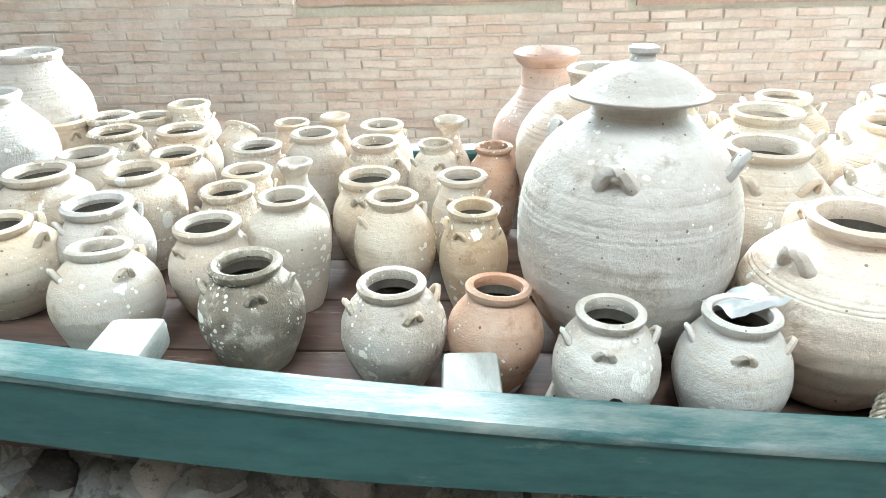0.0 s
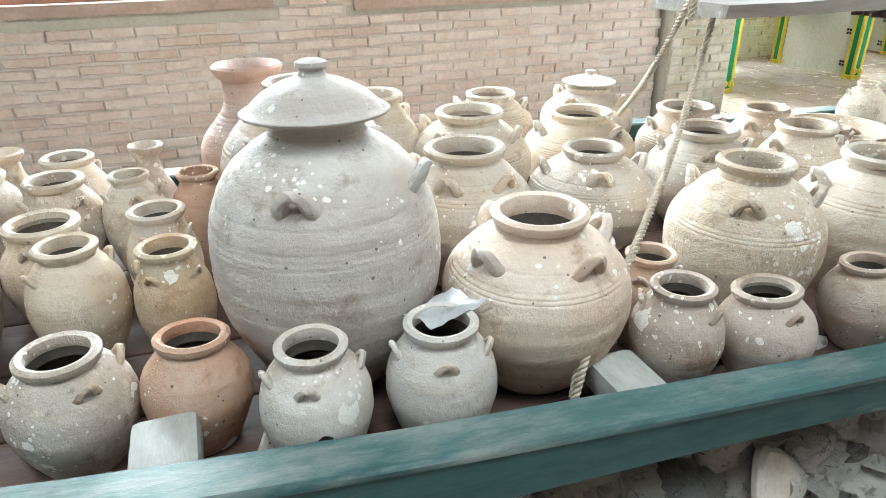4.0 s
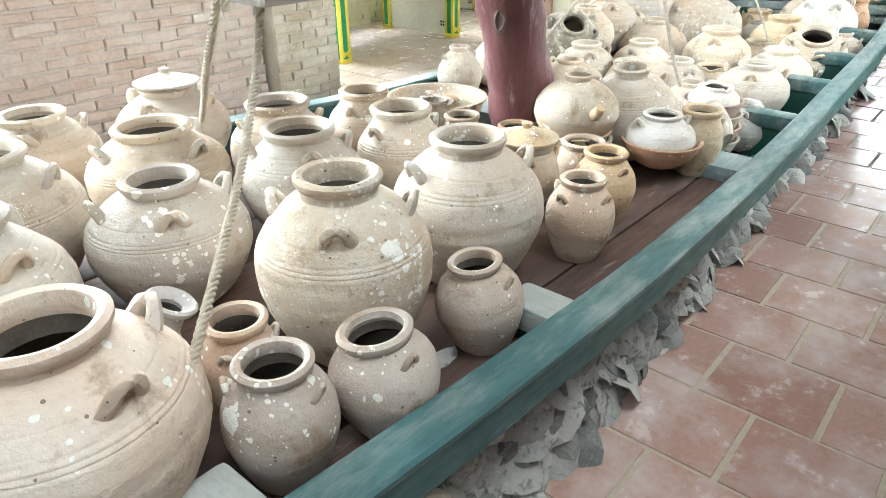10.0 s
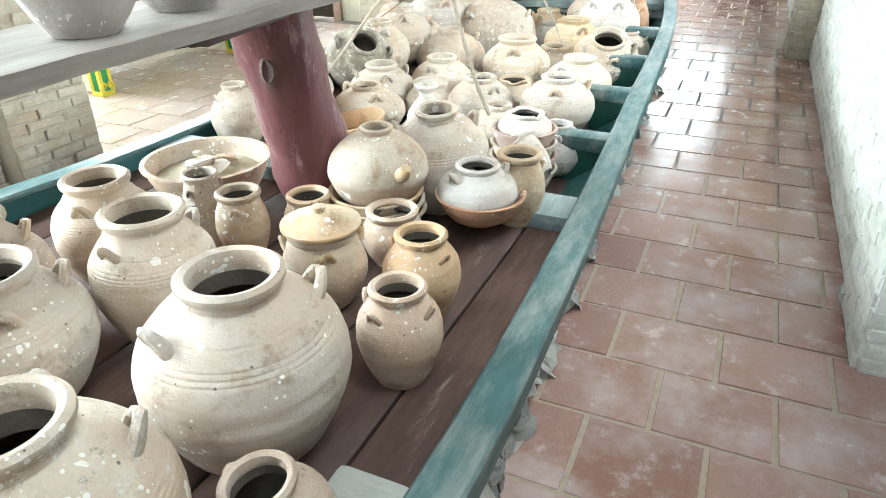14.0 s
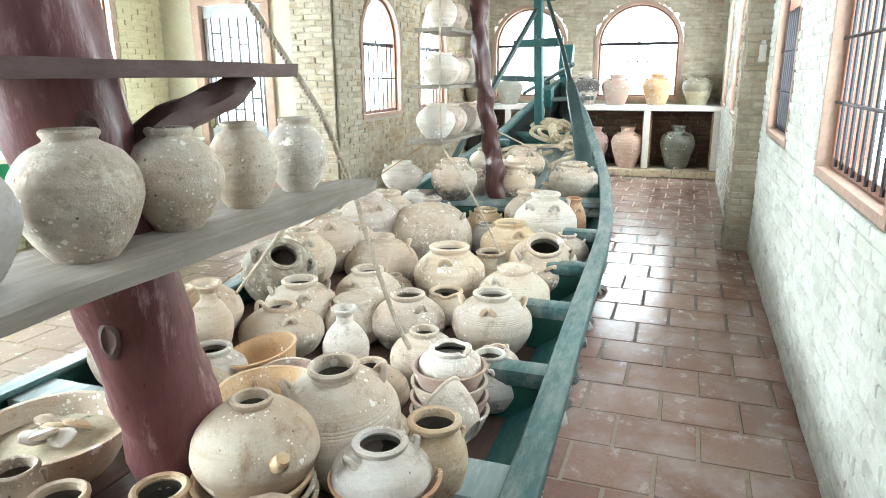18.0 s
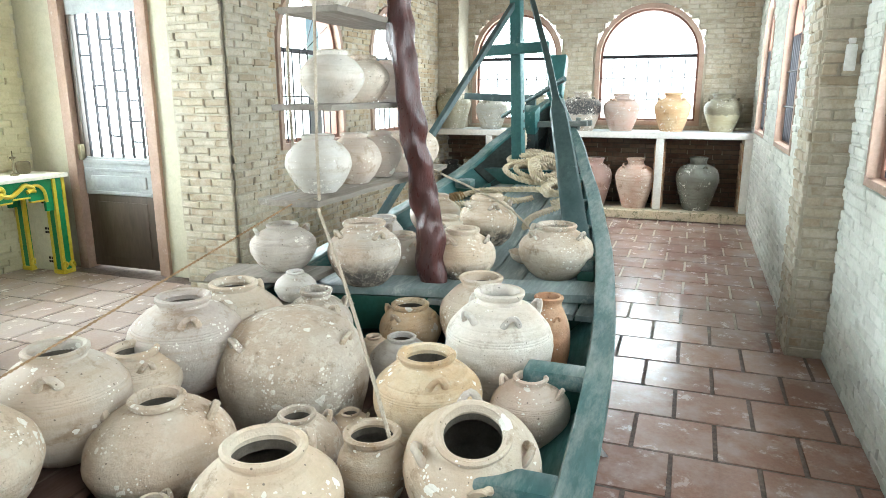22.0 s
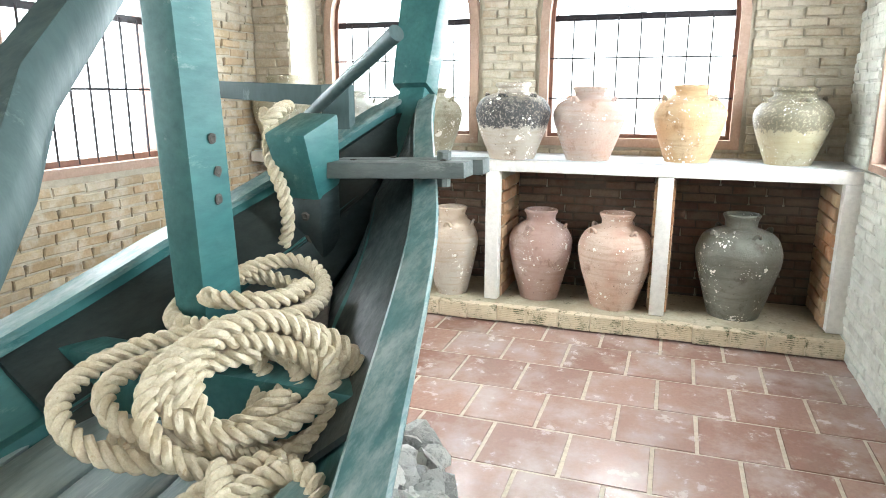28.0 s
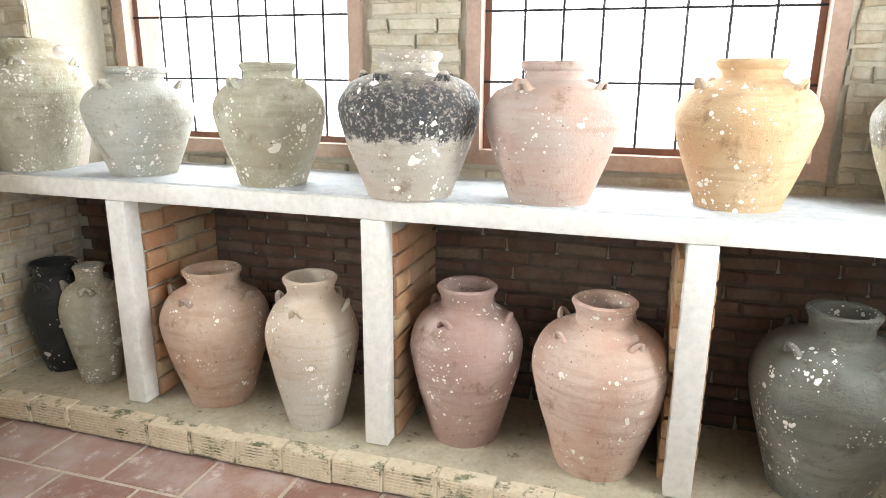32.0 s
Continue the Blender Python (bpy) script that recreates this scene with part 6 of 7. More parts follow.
jar('pot', 4.99, 1.63, 0.235, 0.118, 0.032, 0.076, 'buff', 2)

# boards on the far side that jars stand on
for nm, c, mt, lab in (
    ("bench_board", (2.92, 5.48, 2.10, 2.37, 0.300, 0.330), M_HOLD, "brown bench board along the inner side of the hull"),
    ("loose_board", (5.66, 5.92, 2.18, 2.66, 0.536, 0.560), M_BOARD, "loose weathered grey board across the rail"),
    ("loose_board", (5.50, 5.72, 2.02, 2.36, 0.435, 0.460), M_BOARD, "loose weathered grey board beside the thwart"),
    ("loose_board", (5.30, 5.62, 2.08, 2.32, 0.405, 0.430), M_BOARD_DARK, "dark split board lying beside the thwart"),
):
    bm = bmesh.new()
    vs = box(bm, *c)
    for k, v in enumerate(vs):
        v.co.x += 0.025 * math.sin(k * 2.3 + c[0] * 9) - (0.21 * (v.co.y - 2.2) if nm == "loose_board" else 0)
    bmesh.ops.bevel(bm, geom=list(bm.edges), offset=0.004, segments=2, affect="EDGES")
    ob = part(nm, bm, mt, boat if nm == "bench_board" else None, lab)
    if nm == "bench_board":
        ob.matrix_basis = BI
    else:
        tagged(ob, "", "board", "loose boards beside the thwart")

# dark disc painted as the hole in a front jar, and a pale sherd beside it
bm = bmesh.new()
lathe(bm, [(0, 0), (0.0095, 0), (0.0115, 0.002), (0.012, 0.004), (0.007, 0.001), (0, 0.0005)], 14, 0.25, 4.0)
ob = part("hole", bm, M_DARKHOLE, HOLED, "dark disc in place of a hole through the wall")
spot = Vector((0.255, 0.8485, 0.545))
ob.matrix_basis = HOLED.matrix_basis.inverted() @ Matrix.Translation(spot) @ Matrix.Rotation(radians(90), 4, "X")
bm = bmesh.new()
tri = [(-0.038, 0.0, 0.0), (0.032, 0.012, 0.0), (0.036, 0.02, 0.052), (0.012, 0.012, 0.088)]
lo = [bm.verts.new(p) for p in tri]
hi = [bm.verts.new((p[0], p[1] + 0.011, p[2])) for p in tri]
bm.faces.new(lo)
bm.faces.new(hi[::-1])
for i in range(4):
    bm.faces.new((lo[i], hi[i], hi[(i + 1) % 4], lo[(i + 1) % 4]))
bmesh.ops.recalc_face_normals(bm, faces=bm.faces)
bmesh.ops.bevel(bm, geom=list(bm.edges), offset=0.002, segments=1, affect="EDGES")
ob = part("sherd", bm, JAR_MAT["white"])
ob.matrix_basis = pose(0.175, 0.925, 0.4375, -16, 0, 6)
tagged(ob, "pale broken sherd propped between two jars", "sherd")

# lid of the great jar
bm = bmesh.new()
lathe(bm, [(0, 0), (0.085, 0), (0.088, 0.004)] + curve_pts([(0.124, 0.000), (0.127, 0.006), (0.114, 0.013), (0.088, 0.036), (0.052, 0.054), (0.024, 0.061)], 4) + [(0.020, 0.072), (0.027, 0.077), (0.027, 0.084), (0.018, 0.088), (0, 0.088)], 48, 0.008, 3)
ob = part("lid", bm, JAR_MAT["grey"], GREAT, "conical lid with a knob")
ob.matrix_basis = pose(0, 0, GREAT_TOP + 0.001, 2, 1, 0)

# bowls and basins
bowl(2.46, 1.93, 0.376, 0.192, 0.15, "ochre", label="wide ochre basin holding pale fragments")
for k, (dx, dy, dz) in enumerate(((0.02, 0.01, 0), (-0.04, 0.02, 0.004), (0.05, -0.03, 0.002), (0.0, -0.05, 0), (0.03, 0.05, 0.008), (-0.03, -0.02, 0.012))):
    bm = bmesh.new()
    lathe(bm, [(0, 0), (0.03, 0.004), (0.034, 0.012), (0.02, 0.022), (0, 0.024)], 9, 0.4, k * 3.1)
    ob = part("fragment", bm, JAR_MAT["white" if k % 2 else "ochre"])
    ob.matrix_basis = pose(2.46 + dx, 1.93 + dy, 0.398 + 0.10 + dz, 30 * math.sin(k), 25 * math.cos(k * 2), 60 * k)
    tagged(ob, "pale broken fragment lying in the basin", "fragment", "fragments in the basin")
bm = bmesh.new()
lathe(bm, [(0, 0.02), (0.10, 0.04), (0.158, 0.088), (0.08, 0.096), (0, 0.098)], 28, 0.05, 2)
ob = part("sediment", bm, M_SAND)
ob.matrix_basis = pose(2.46, 1.93, 0.388)
tagged(ob, "dusty sediment filling the basin", "sediment")
for k in range(3):
    bowl(2.47, 1.33, 0.376 + 0.028 * k, 0.140 - 0.004 * k, 0.085, "ochre", label="ochre bowl stacked under the kettle")
bowl(2.57, 1.05, 0.426, 0.125, 0.085, "orange", label="orange-brown bowl holding a white pot")
for k in range(4):
    bowl(3.20, 1.12, 0.236 + 0.05 * k, 0.125 - 0.003 * k, 0.11, "pink" if k % 2 else "buff", label="pale bowl in a stack of nested bowls")
bowl(3.34, 1.89, 0.236, 0.135, 0.155, "tan", (-10, -6), "tan open bowl among the jars")
bowl(3.12, 1.66, 0.236, 0.11, 0.19, "pink", (8, -10), "pinkish open bowl among the jars")
for k in range(3):
    bowl(2.95, 1.62, 0.236 + 0.045 * k, 0.16 - 0.004 * k, 0.13, "ochre", label="large ochre bowl in a nested stack")
bowl(4.20, 2.14, 0.30, 0.105, 0.10, "orange", (160, 10), "orange bowl turned upside down")
bowl(2.98, 0.98, 0.40, 0.10, 0.13, "pale", (-62, 30), "pale crusted bowl leaning on the rail")
bowl(6.62, 1.46, 0.475, 0.085, 0.05, "buff", (8, 0), "small buff dish on the deck")

# ---------------- shelf at the end wall ----------------
SHELF_X, SHELF_Z = 10.90, 0.945
shelf = thing("wall_shelf", 11.1, 1.85, 0.0, "whitish concrete shelf on brick piers along the end wall", "shelf")
SI = shelf.matrix_basis.inverted()


def sbox(name, x0, x1, y0, y1, z0, z1, mat, label="", bevel=0.006):
    bm = bmesh.new()
    box(bm, x0 - 11.1, x1 - 11.1, y0 - 1.85, y1 - 1.85, z0, z1, bevel)
    return part(name, bm, mat, shelf, label)


sbox("slab", SHELF_X, 11.395, 0.07, 3.60, SHELF_Z - 0.065, SHELF_Z, M_CONCRETE, "whitish concrete slab")
sbox("slab_top", SHELF_X + 0.02, 11.39, 0.08, 3.59, SHELF_Z + 0.0005, SHELF_Z + 0.004, M_SHELFTOP, "grey cement top")
for y in (0.075, 0.958, 1.917, 2.892):
    sbox("leg", SHELF_X, SHELF_X + 0.07, y, y + 0.081, 0.105, SHELF_Z - 0.066, M_CONCRETE, "whitish concrete leg")
    sbox("partition", SHELF_X + 0.071, 11.39, y + 0.005, y + 0.08, 0.10, SHELF_Z - 0.066, M_MORTAR, "brick partition")
    for s in (-1, 1):
        yy = y + 0.0425 + s * 0.04
        v = 0.11
        row = 0
        while v < 0.82:
            x = SHELF_X + 0.075 - (0.06 if row % 2 else 0)
            while x < 11.38:
                a, b = max(x, SHELF_X + 0.075), min(x + 0.165, 11.385)
                if b - a > 0.03:
                    q = round((b - a) / 0.0125) * 0.0125
                    o = new("brick", brick_mesh(M_BRICK_RAW, q, (row + int(x * 50)) % 5))
                    o.parent = shelf
                    o.matrix_basis = SI @ Matrix.Translation(((a + b) / 2, yy + s * 0.004, v + 0.03)) @ Matrix.Rotation(0 if s < 0 else math.pi, 4, "Z") @ Matrix.Diagonal((1, 1, 1.45, 1))
                x += 0.175
            v += 0.072
            row += 1
plinth = tagged(part("plinth", boxed(10.83, 11.40, 0.08, 3.62, 0.0, 0.098, 0.004), M_SAND), "dusty cement plinth under the shelf", "plinth", "", "structure")
# hollow bricks along its front
bm = bmesh.new()
box(bm, -0.035, 0.03, -0.0895, 0.0895, -0.045, 0.045, 0.004)
hb = mesh_of("hollow_brick", bm, M_HOLLOW, False)
bm = bmesh.new()
for k in range(7):
    box(bm, -0.0375, -0.035, -0.078, 0.078, -0.036 + k * 0.0115, -0.030 + k * 0.0115)
rib_mesh = mesh_of("ribs", bm, M_HOLLOW, False)
y = 0.17
rng = random.Random(4)
while y < 3.6:
    o = new("hollow_brick", hb)
    o.parent = plinth
    o.matrix_basis = pose(10.82 + rng.uniform(-0.004, 0.004), y, 0.055 + rng.uniform(-0.003, 0.003), rng.uniform(-1.5, 1.5), 0, rng.uniform(-1.5, 1.5))
    r2 = new("brick_ribs", rib_mesh)
    r2.parent = o
    y += 0.181


def storage(x, y, z, h, rr, rb, mat, lugs=4, kind="storage", tilt=(0, 0), label=""):
    return jar(kind, x, y, z, h, rr, rb, mat, lugs, tilt, False, label, group="jars on the end shelf")


storage(11.08, 3.44, 0.949, 0.482, 0.111, 0.211, 'green')
storage(11.10, 2.96, 0.949, 0.385, 0.105, 0.19, 'palegreen')
storage(11.06, 2.39, 0.949, 0.40, 0.090, 0.185, 'green')
storage(11.00, 1.87, 0.949, 0.431, 0.098, 0.214, 'banded')
storage(11.05, 1.44, 0.949, 0.406, 0.096, 0.199, 'pink')
storage(11.14, 0.905, 0.949, 0.415, 0.092, 0.192, 'tan')
storage(11.16, 0.39, 0.949, 0.405, 0.115, 0.192, 'dripped')
storage(11.07, 2.68, 0.098, 0.515, 0.105, 0.2, 'salmon')
storage(11.01, 2.24, 0.098, 0.545, 0.092, 0.162, 'buff')
storage(11.09, 1.7, 0.098, 0.545, 0.098, 0.19, 'mauve')
storage(11.05, 1.25, 0.098, 0.555, 0.098, 0.215, 'pink')
storage(11.1, 0.59, 0.098, 0.58, 0.095, 0.225, 'slate')
storage(11.05, 3.24, 0.098, 0.48, 0.056, 0.122, 'green')
storage(11.1, 3.47, 0.098, 0.46, 0.09, 0.13, 'black')
storage(11.18, 3.42, 0.949, 0.46, 0.085, 0.135, 'white', 4)

# ---------------- shelf boards on the thick post ----------------
def ragged_board(name, x0, x1, y0, y1, z, t, mat, label, tip=0.1):
    """A rough plank with a ragged, tapering end."""
    bm = bmesh.new()
    n = 22
    top, low = [], []
    for i in range(n + 1):
        u = i / n
        x = x0 + (x1 - x0) * u
        k = max(0, (u - 0.82) / 0.18)
        a = y0 + (y1 - y0) * 0.10 * k + 0.006 * noise.noise(Vector((x * 7, 0, z)))
        b = y1 - (y1 - y0) * 0.55 * k + 0.008 * noise.noise(Vector((x * 7, 3, z)))
        s = 0.004 * noise.noise(Vector((x * 5, 9, z)))
        top.append([bm.verts.new((x, a, z + t + s)), bm.verts.new((x, b, z + t + s))])
        low.append([bm.verts.new((x, a + 0.006, z + s)), bm.verts.new((x, b - 0.006, z + s))])
    for i in range(n):
        bm.faces.new((top[i][0], top[i + 1][0], top[i + 1][1], top[i][1]))
        bm.faces.new((low[i][0], low[i][1], low[i + 1][1], low[i + 1][0]))
        bm.faces.new((top[i][0], low[i][0], low[i + 1][0], top[i + 1][0]))
        bm.faces.new((top[i][1], top[i + 1][1], low[i + 1][1], low[i][1]))
    for i in (0, n):
        bm.faces.new((top[i][0], top[i][1], low[i][1], low[i][0]))
    bmesh.ops.recalc_face_normals(bm, faces=bm.faces)
    return tagged(part(name, bm, mat), label, "shelf board")


ragged_board("shelf_board", 1.28, 3.16, 1.30, 1.58, 1.045, 0.03, M_BOARD, "rough weathered grey board lashed to the post", 0.1)
ragged_board("upper_shelf_board", 1.60, 2.86, 1.36, 1.66, 1.375, 0.03, M_BOARD_DARK, "dark ragged board above the jars", 0.1)
for x, y, h, rr, rb, mt in ((1.74, 1.42, 0.22, 0.05, 0.105, "grey"), (1.98, 1.44, 0.225, 0.045, 0.11, "grey"), (2.22, 1.44, 0.22, 0.045, 0.108, "crust"), (2.46, 1.45, 0.205, 0.045, 0.098, "crust"), (2.70, 1.46, 0.20, 0.042, 0.085, "crust"), (2.93, 1.455, 0.195, 0.042, 0.082, "crust")):
    jar("bicone", x, y, 1.075, h, rr, rb, mt, 0, label="crusted lumpy round jar standing on the lashed board", group="jars on the hanging boards")
bm = bmesh.new()
tube(bm, smooth_path([(2.24, 1.56, 1.115), (2.38, 1.535, 1.185), (2.52, 1.51, 1.275), (2.66, 1.485, 1.32), (2.76, 1.47, 1.368)], 6), lambda u: 0.050 - 0.024 * u, 14, 0.5)
tagged(part("shelf_bracket", bm, M_BOARD_DARK), "dark rough branch propping the upper board", "bracket")

for z, x0, x1 in ((0.948, 5.30, 6.72), (1.288, 5.42, 6.28), (1.64, 5.49, 6.28)):
    ragged_board("hanging_shelf", x0, x1, 1.90, 2.16, z, 0.022, M_BOARD, "rough board hung on cords beside the mast")
# White and pale materials put the overexposed glare into these jars' colour.
for x, z, rb, h in ((5.53, 0.971, 0.132, 0.225), (5.83, 0.971, 0.120, 0.215), (6.08, 0.971, 0.110, 0.21), (6.30, 0.971, 0.10, 0.20), (6.56, 0.971, 0.11, 0.20), (5.66, 1.311, 0.132, 0.205), (5.94, 1.311, 0.115, 0.20), (6.20, 1.311, 0.095, 0.19), (5.66, 1.662, 0.11, 0.20), (5.90, 1.662, 0.10, 0.19)):
    jar("bicone", x, 2.03, z, h, rb * 0.48, rb * 0.97, "white" if x < 5.8 else "pale", 0, label="round crusted jar on a hanging board, paled for glare", group="jars on the hanging boards")


# ---------------- ropes ----------------
def rope(name, pts, r, mat, label, strands=3, pitch=0.05, n=14, seg=12, category="rope"):
    """A laid rope: strands twisted about the path; r may be a function of 0..1."""
    o = Vector(pts[0])
    raw = smooth_path([Vector(p) - o for p in pts], 12)
    # even steps along the path
    step = max(0.0035, pitch / 12)
    path, left = [raw[0]], step
    for p, q in zip(raw, raw[1:]):
        ln = (q - p).length
        while ln >= left > 0:
            p = p.lerp(q, left / ln)
            ln = (q - p).length
            path.append(p)
            left = step
        left -= ln
    m = len(path)
    bm = bmesh.new()
    d = (path[1] - path[0]).normalized()
    u = d.orthogonal().normalized()
    frames = []
    for i, p in enumerate(path):
        d = (path[min(i + 1, m - 1)] - path[max(i - 1, 0)]).normalized()
        u = (u - d * u.dot(d)).normalized()
        frames.append((p, u.copy(), d.cross(u)))
    sides = 8 if seg > 9 else 5
    for k in range(strands):
        rings = []
        for i, (p, u, w) in enumerate(frames):
            rr = r(i / (m - 1)) if callable(r) else r
            a = 2 * math.pi * (i * step / pitch + k / strands)
            c = p + (u * math.cos(a) + w * math.sin(a)) * rr * (0.50 + 0.06 * noise.noise(p * 60))
            rs = rr * (0.54 + 0.07 * noise.noise(p * 45 + Vector((k * 7, 0, 0))))
            rings.append([bm.verts.new(c + (u * math.cos(b) + w * math.sin(b)) * rs * (1 + 0.10 * noise.noise((c + u * math.cos(b) * rr + w * math.sin(b) * rr) * 160))) for b in (2 * math.pi * j / sides for j in range(sides))])
        for p, q in zip(rings, rings[1:]):
            for j in range(sides):
                bm.faces.new((p[j], p[(j + 1) % sides], q[(j + 1) % sides], q[j]))
        bm.faces.new(rings[0][::-1])
        bm.faces.new(rings[-1])
    ob = part(name, bm, mat)
    ob.matrix_basis = Matrix.Translation(o)
    return tagged(ob, label, category)


rope("hanging_rope", [(0.70, 0.875, 0.478), (0.75, 0.91, 0.58), (0.90, 1.02, 0.68), (1.12, 1.22, 0.79), (1.30, 1.39, 0.92), (1.38, 1.45, 1.06), (1.40, 1.44, 1.09), (1.45, 1.40, 1.6), (1.5, 1.38, 2.9)], 0.0085, M_CORD, "pale twisted rope tied from the rail to the shelf board", 3, 0.034, 56, 12)
rope("hanging_rope", [(0.70, 0.882, 0.478), (0.745, 0.93, 0.57), (0.84, 1.00, 0.645)], 0.0075, M_CORD, "short doubled rope end tied at the rail", 3, 0.034, 40, 12)
rope("hanging_rope", [(1.455, 1.92, 0.67), (1.36, 1.72, 0.78), (1.26, 1.51, 0.91), (1.235, 1.38, 1.076), (1.24, 1.36, 1.2), (1.3, 1.4, 2.9)], 0.008, M_CORD, "pale twisted rope hung from the shelf board", 3, 0.034, 56, 12)
rope("hanging_rope", [(3.24, 1.27, 0.51), (3.225, 1.31, 0.61), (3.20, 1.37, 0.82), (3.16, 1.41, 1.04), (3.06, 1.40, 1.16), (2.93, 1.40, 1.32), (2.6, 1.5, 1.75), (2.2, 1.62, 2.3)], 0.0085, M_CORD, "pale twisted rope tied round the board's tip", 3, 0.034, 56, 12)
rope("hanging_rope", [(3.64, 2.31, 0.40), (3.42, 1.97, 0.68), (3.22, 1.665, 0.935), (3.13, 1.5, 1.04)], 0.007, M_CORD, "pale cord hung below the board", 3, 0.03, 20, 8)
rope("cord", [(5.34, 1.92, 0.965), (5.40, 1.95, 1.4), (5.52, 1.97, 2.9)], 0.0065, M_CORD, "pale cord holding the hanging boards", 3, 0.03, 8, 6)
rope("cord", [(5.50, 2.12, 0.965), (5.50, 2.12, 1.6), (5.55, 2.05, 2.9)], 0.0065, M_CORD, "pale cord holding the hanging boards", 3, 0.03, 8, 6)
rope("cord", [(4.72, 1.36, 0.44), (5.0, 1.62, 0.72), (5.36, 1.95, 0.97)], 0.0065, M_CORD, "pale cord tied down among the jars", 3, 0.03, 10, 6)
rope("cord", [(3.55, 2.40, 0.44), (4.3, 2.30, 0.62), (5.34, 2.0, 0.97)], 0.0038, M_ROPE_DARK, "thin cord stretched along the boat", 2, 0.03, 10, 6)
rope("cord", [(6.95, 1.42, 0.5), (6.75, 1.60, 0.75), (6.42, 1.92, 0.98)], 0.0065, M_CORD, "pale cord tied down at the mast", 3, 0.03, 10, 6)


def coil(name, centre, u, v, loops, mat, label, seed, lift=0.02):
    """Loose loops of heavy rope in the plane of u and v."""
    rng = random.Random(seed)
    c, u, v = Vector(centre), Vector(u), Vector(v)
    w = u.cross(v).normalized()
    if w.z < 0:
        w = -w
    ph = rng.uniform(0, 6)
    pts = []
    for i in range(loops * 10 + 4):
        a = ph + 2 * math.pi * i / 10
        k = i / 10
        gu, gv = 1 + 0.16 * math.sin(k * 2.3 + seed), 1 + 0.16 * math.cos(k * 1.9 + seed)
        off = u * 0.22 * math.sin(k * 1.7 + seed * 2) + v * 0.16 * math.cos(k * 2.6 + seed)
        pts.append(c + off + u * gu * math.cos(a) + v * gv * math.sin(a) + w * (lift * k + 0.012 * math.sin(2 * a + k)))
    rope(name, pts, 0.0205, mat, label, 3, 0.075, 14, 18, "rope")


coil("rope_coil", (8.08, 1.63, 0.795), (0.115, -0.10, -0.01), (0.055, 0.055, 0.085), 4, M_ROPE, "thick tan rope coil leaning up against the bow beam", 3, 0.010)
coil("rope_coil", (8.06, 1.75, 0.775), (0.115, -0.12, 0.0), (0.085, 0.075, 0.05), 2, M_ROPE, "wide loop of thick tan rope at the bow beam", 5, 0.018)
coil("rope_coil", (7.72, 1.48, 0.69), (0.19, 0.0, 0.02), (0.0, 0.10, 0.0), 3, M_ROPE, "loose loops of thick tan rope inside the rail", 9, 0.020)
coil("rope_coil", (8.40, 1.84, 0.835), (0.16, 0.03, 0.01), (-0.02, 0.13, 0.0), 2, M_ROPE, "coil of thick tan rope round the cross post", 11, 0.03)
ROPE_ON_DECK = [
    [(7.25, 2.34, 0.60), (7.32, 2.27, 0.60), (7.33, 2.15, 0.60), (7.34, 1.97, 0.61), (7.41, 1.86, 0.63), (7.58, 1.87, 0.65), (7.74, 1.92, 0.68), (7.68, 2.01, 0.67), (7.57, 2.05, 0.65), (7.46, 1.99, 0.64), (7.43, 1.89, 0.66), (7.51, 1.83, 0.67), (7.51, 1.73, 0.66), (7.60, 1.64, 0.67)],
    [(7.56, 2.17, 0.65), (7.54, 2.24, 0.65), (7.48, 2.27, 0.64), (7.39, 2.23, 0.63), (7.36, 2.09, 0.64), (7.37, 1.95, 0.66), (7.45, 1.80, 0.66)],
    [(7.54, 2.15, 0.66), (7.66, 2.05, 0.69), (7.69, 1.94, 0.70), (7.76, 1.81, 0.70), (7.74, 1.69, 0.71), (7.66, 1.58, 0.72)],
    [(7.05, 1.56, 0.578), (7.17, 1.57, 0.595), (7.28, 1.54, 0.615), (7.45, 1.43, 0.65), (7.61, 1.38, 0.69), (7.75, 1.40, 0.72), (7.83, 1.49, 0.73), (7.94, 1.50, 0.76)],
    [(7.16, 1.26, 0.595), (7.29, 1.28, 0.61), (7.40, 1.31, 0.64), (7.53, 1.34, 0.67), (7.74, 1.46, 0.73), (7.90, 1.58, 0.76)],
]
for pts in ROPE_ON_DECK:
    rope("deck_rope", pts, 0.0205, M_ROPE, "thick tan rope lying in loose bends on deck", 3, 0.075, 18, 18)
rope("rope_end", [(7.52, 2.20, 0.655), (7.55, 2.16, 0.66), (7.585, 2.125, 0.662)], lambda u: 0.034 - 0.006 * abs(u - 0.5), M_ROPE_DARK, "brown frayed knot at the rope's end", 3, 0.06, 10, 14)
rope("bow_rope", [(8.80, 2.045, 1.24), (8.765, 2.035, 1.15), (8.755, 1.985, 1.02), (8.75, 1.985, 0.92), (8.70, 2.01, 0.85), (8.55, 2.02, 0.835), (8.42, 2.04, 0.83)], 0.02, M_ROPE, "thick tan rope hanging from the bitt post", 3, 0.075, 16, 18)
rope("rope_knot", [(8.77, 2.05, 1.23), (8.80, 2.02, 1.268), (8.87, 2.035, 1.275), (8.85, 2.09, 1.24), (8.79, 2.06, 1.26)], 0.02, M_ROPE, "knot of tan rope on the bitt post", 3, 0.07, 10, 12)

# ---------------- side hall ----------------
door = thing("door_1", 7.12, 4.75, 0.0, "half-glazed brown door with iron bars and grey middle rail", "door", "", "structure")


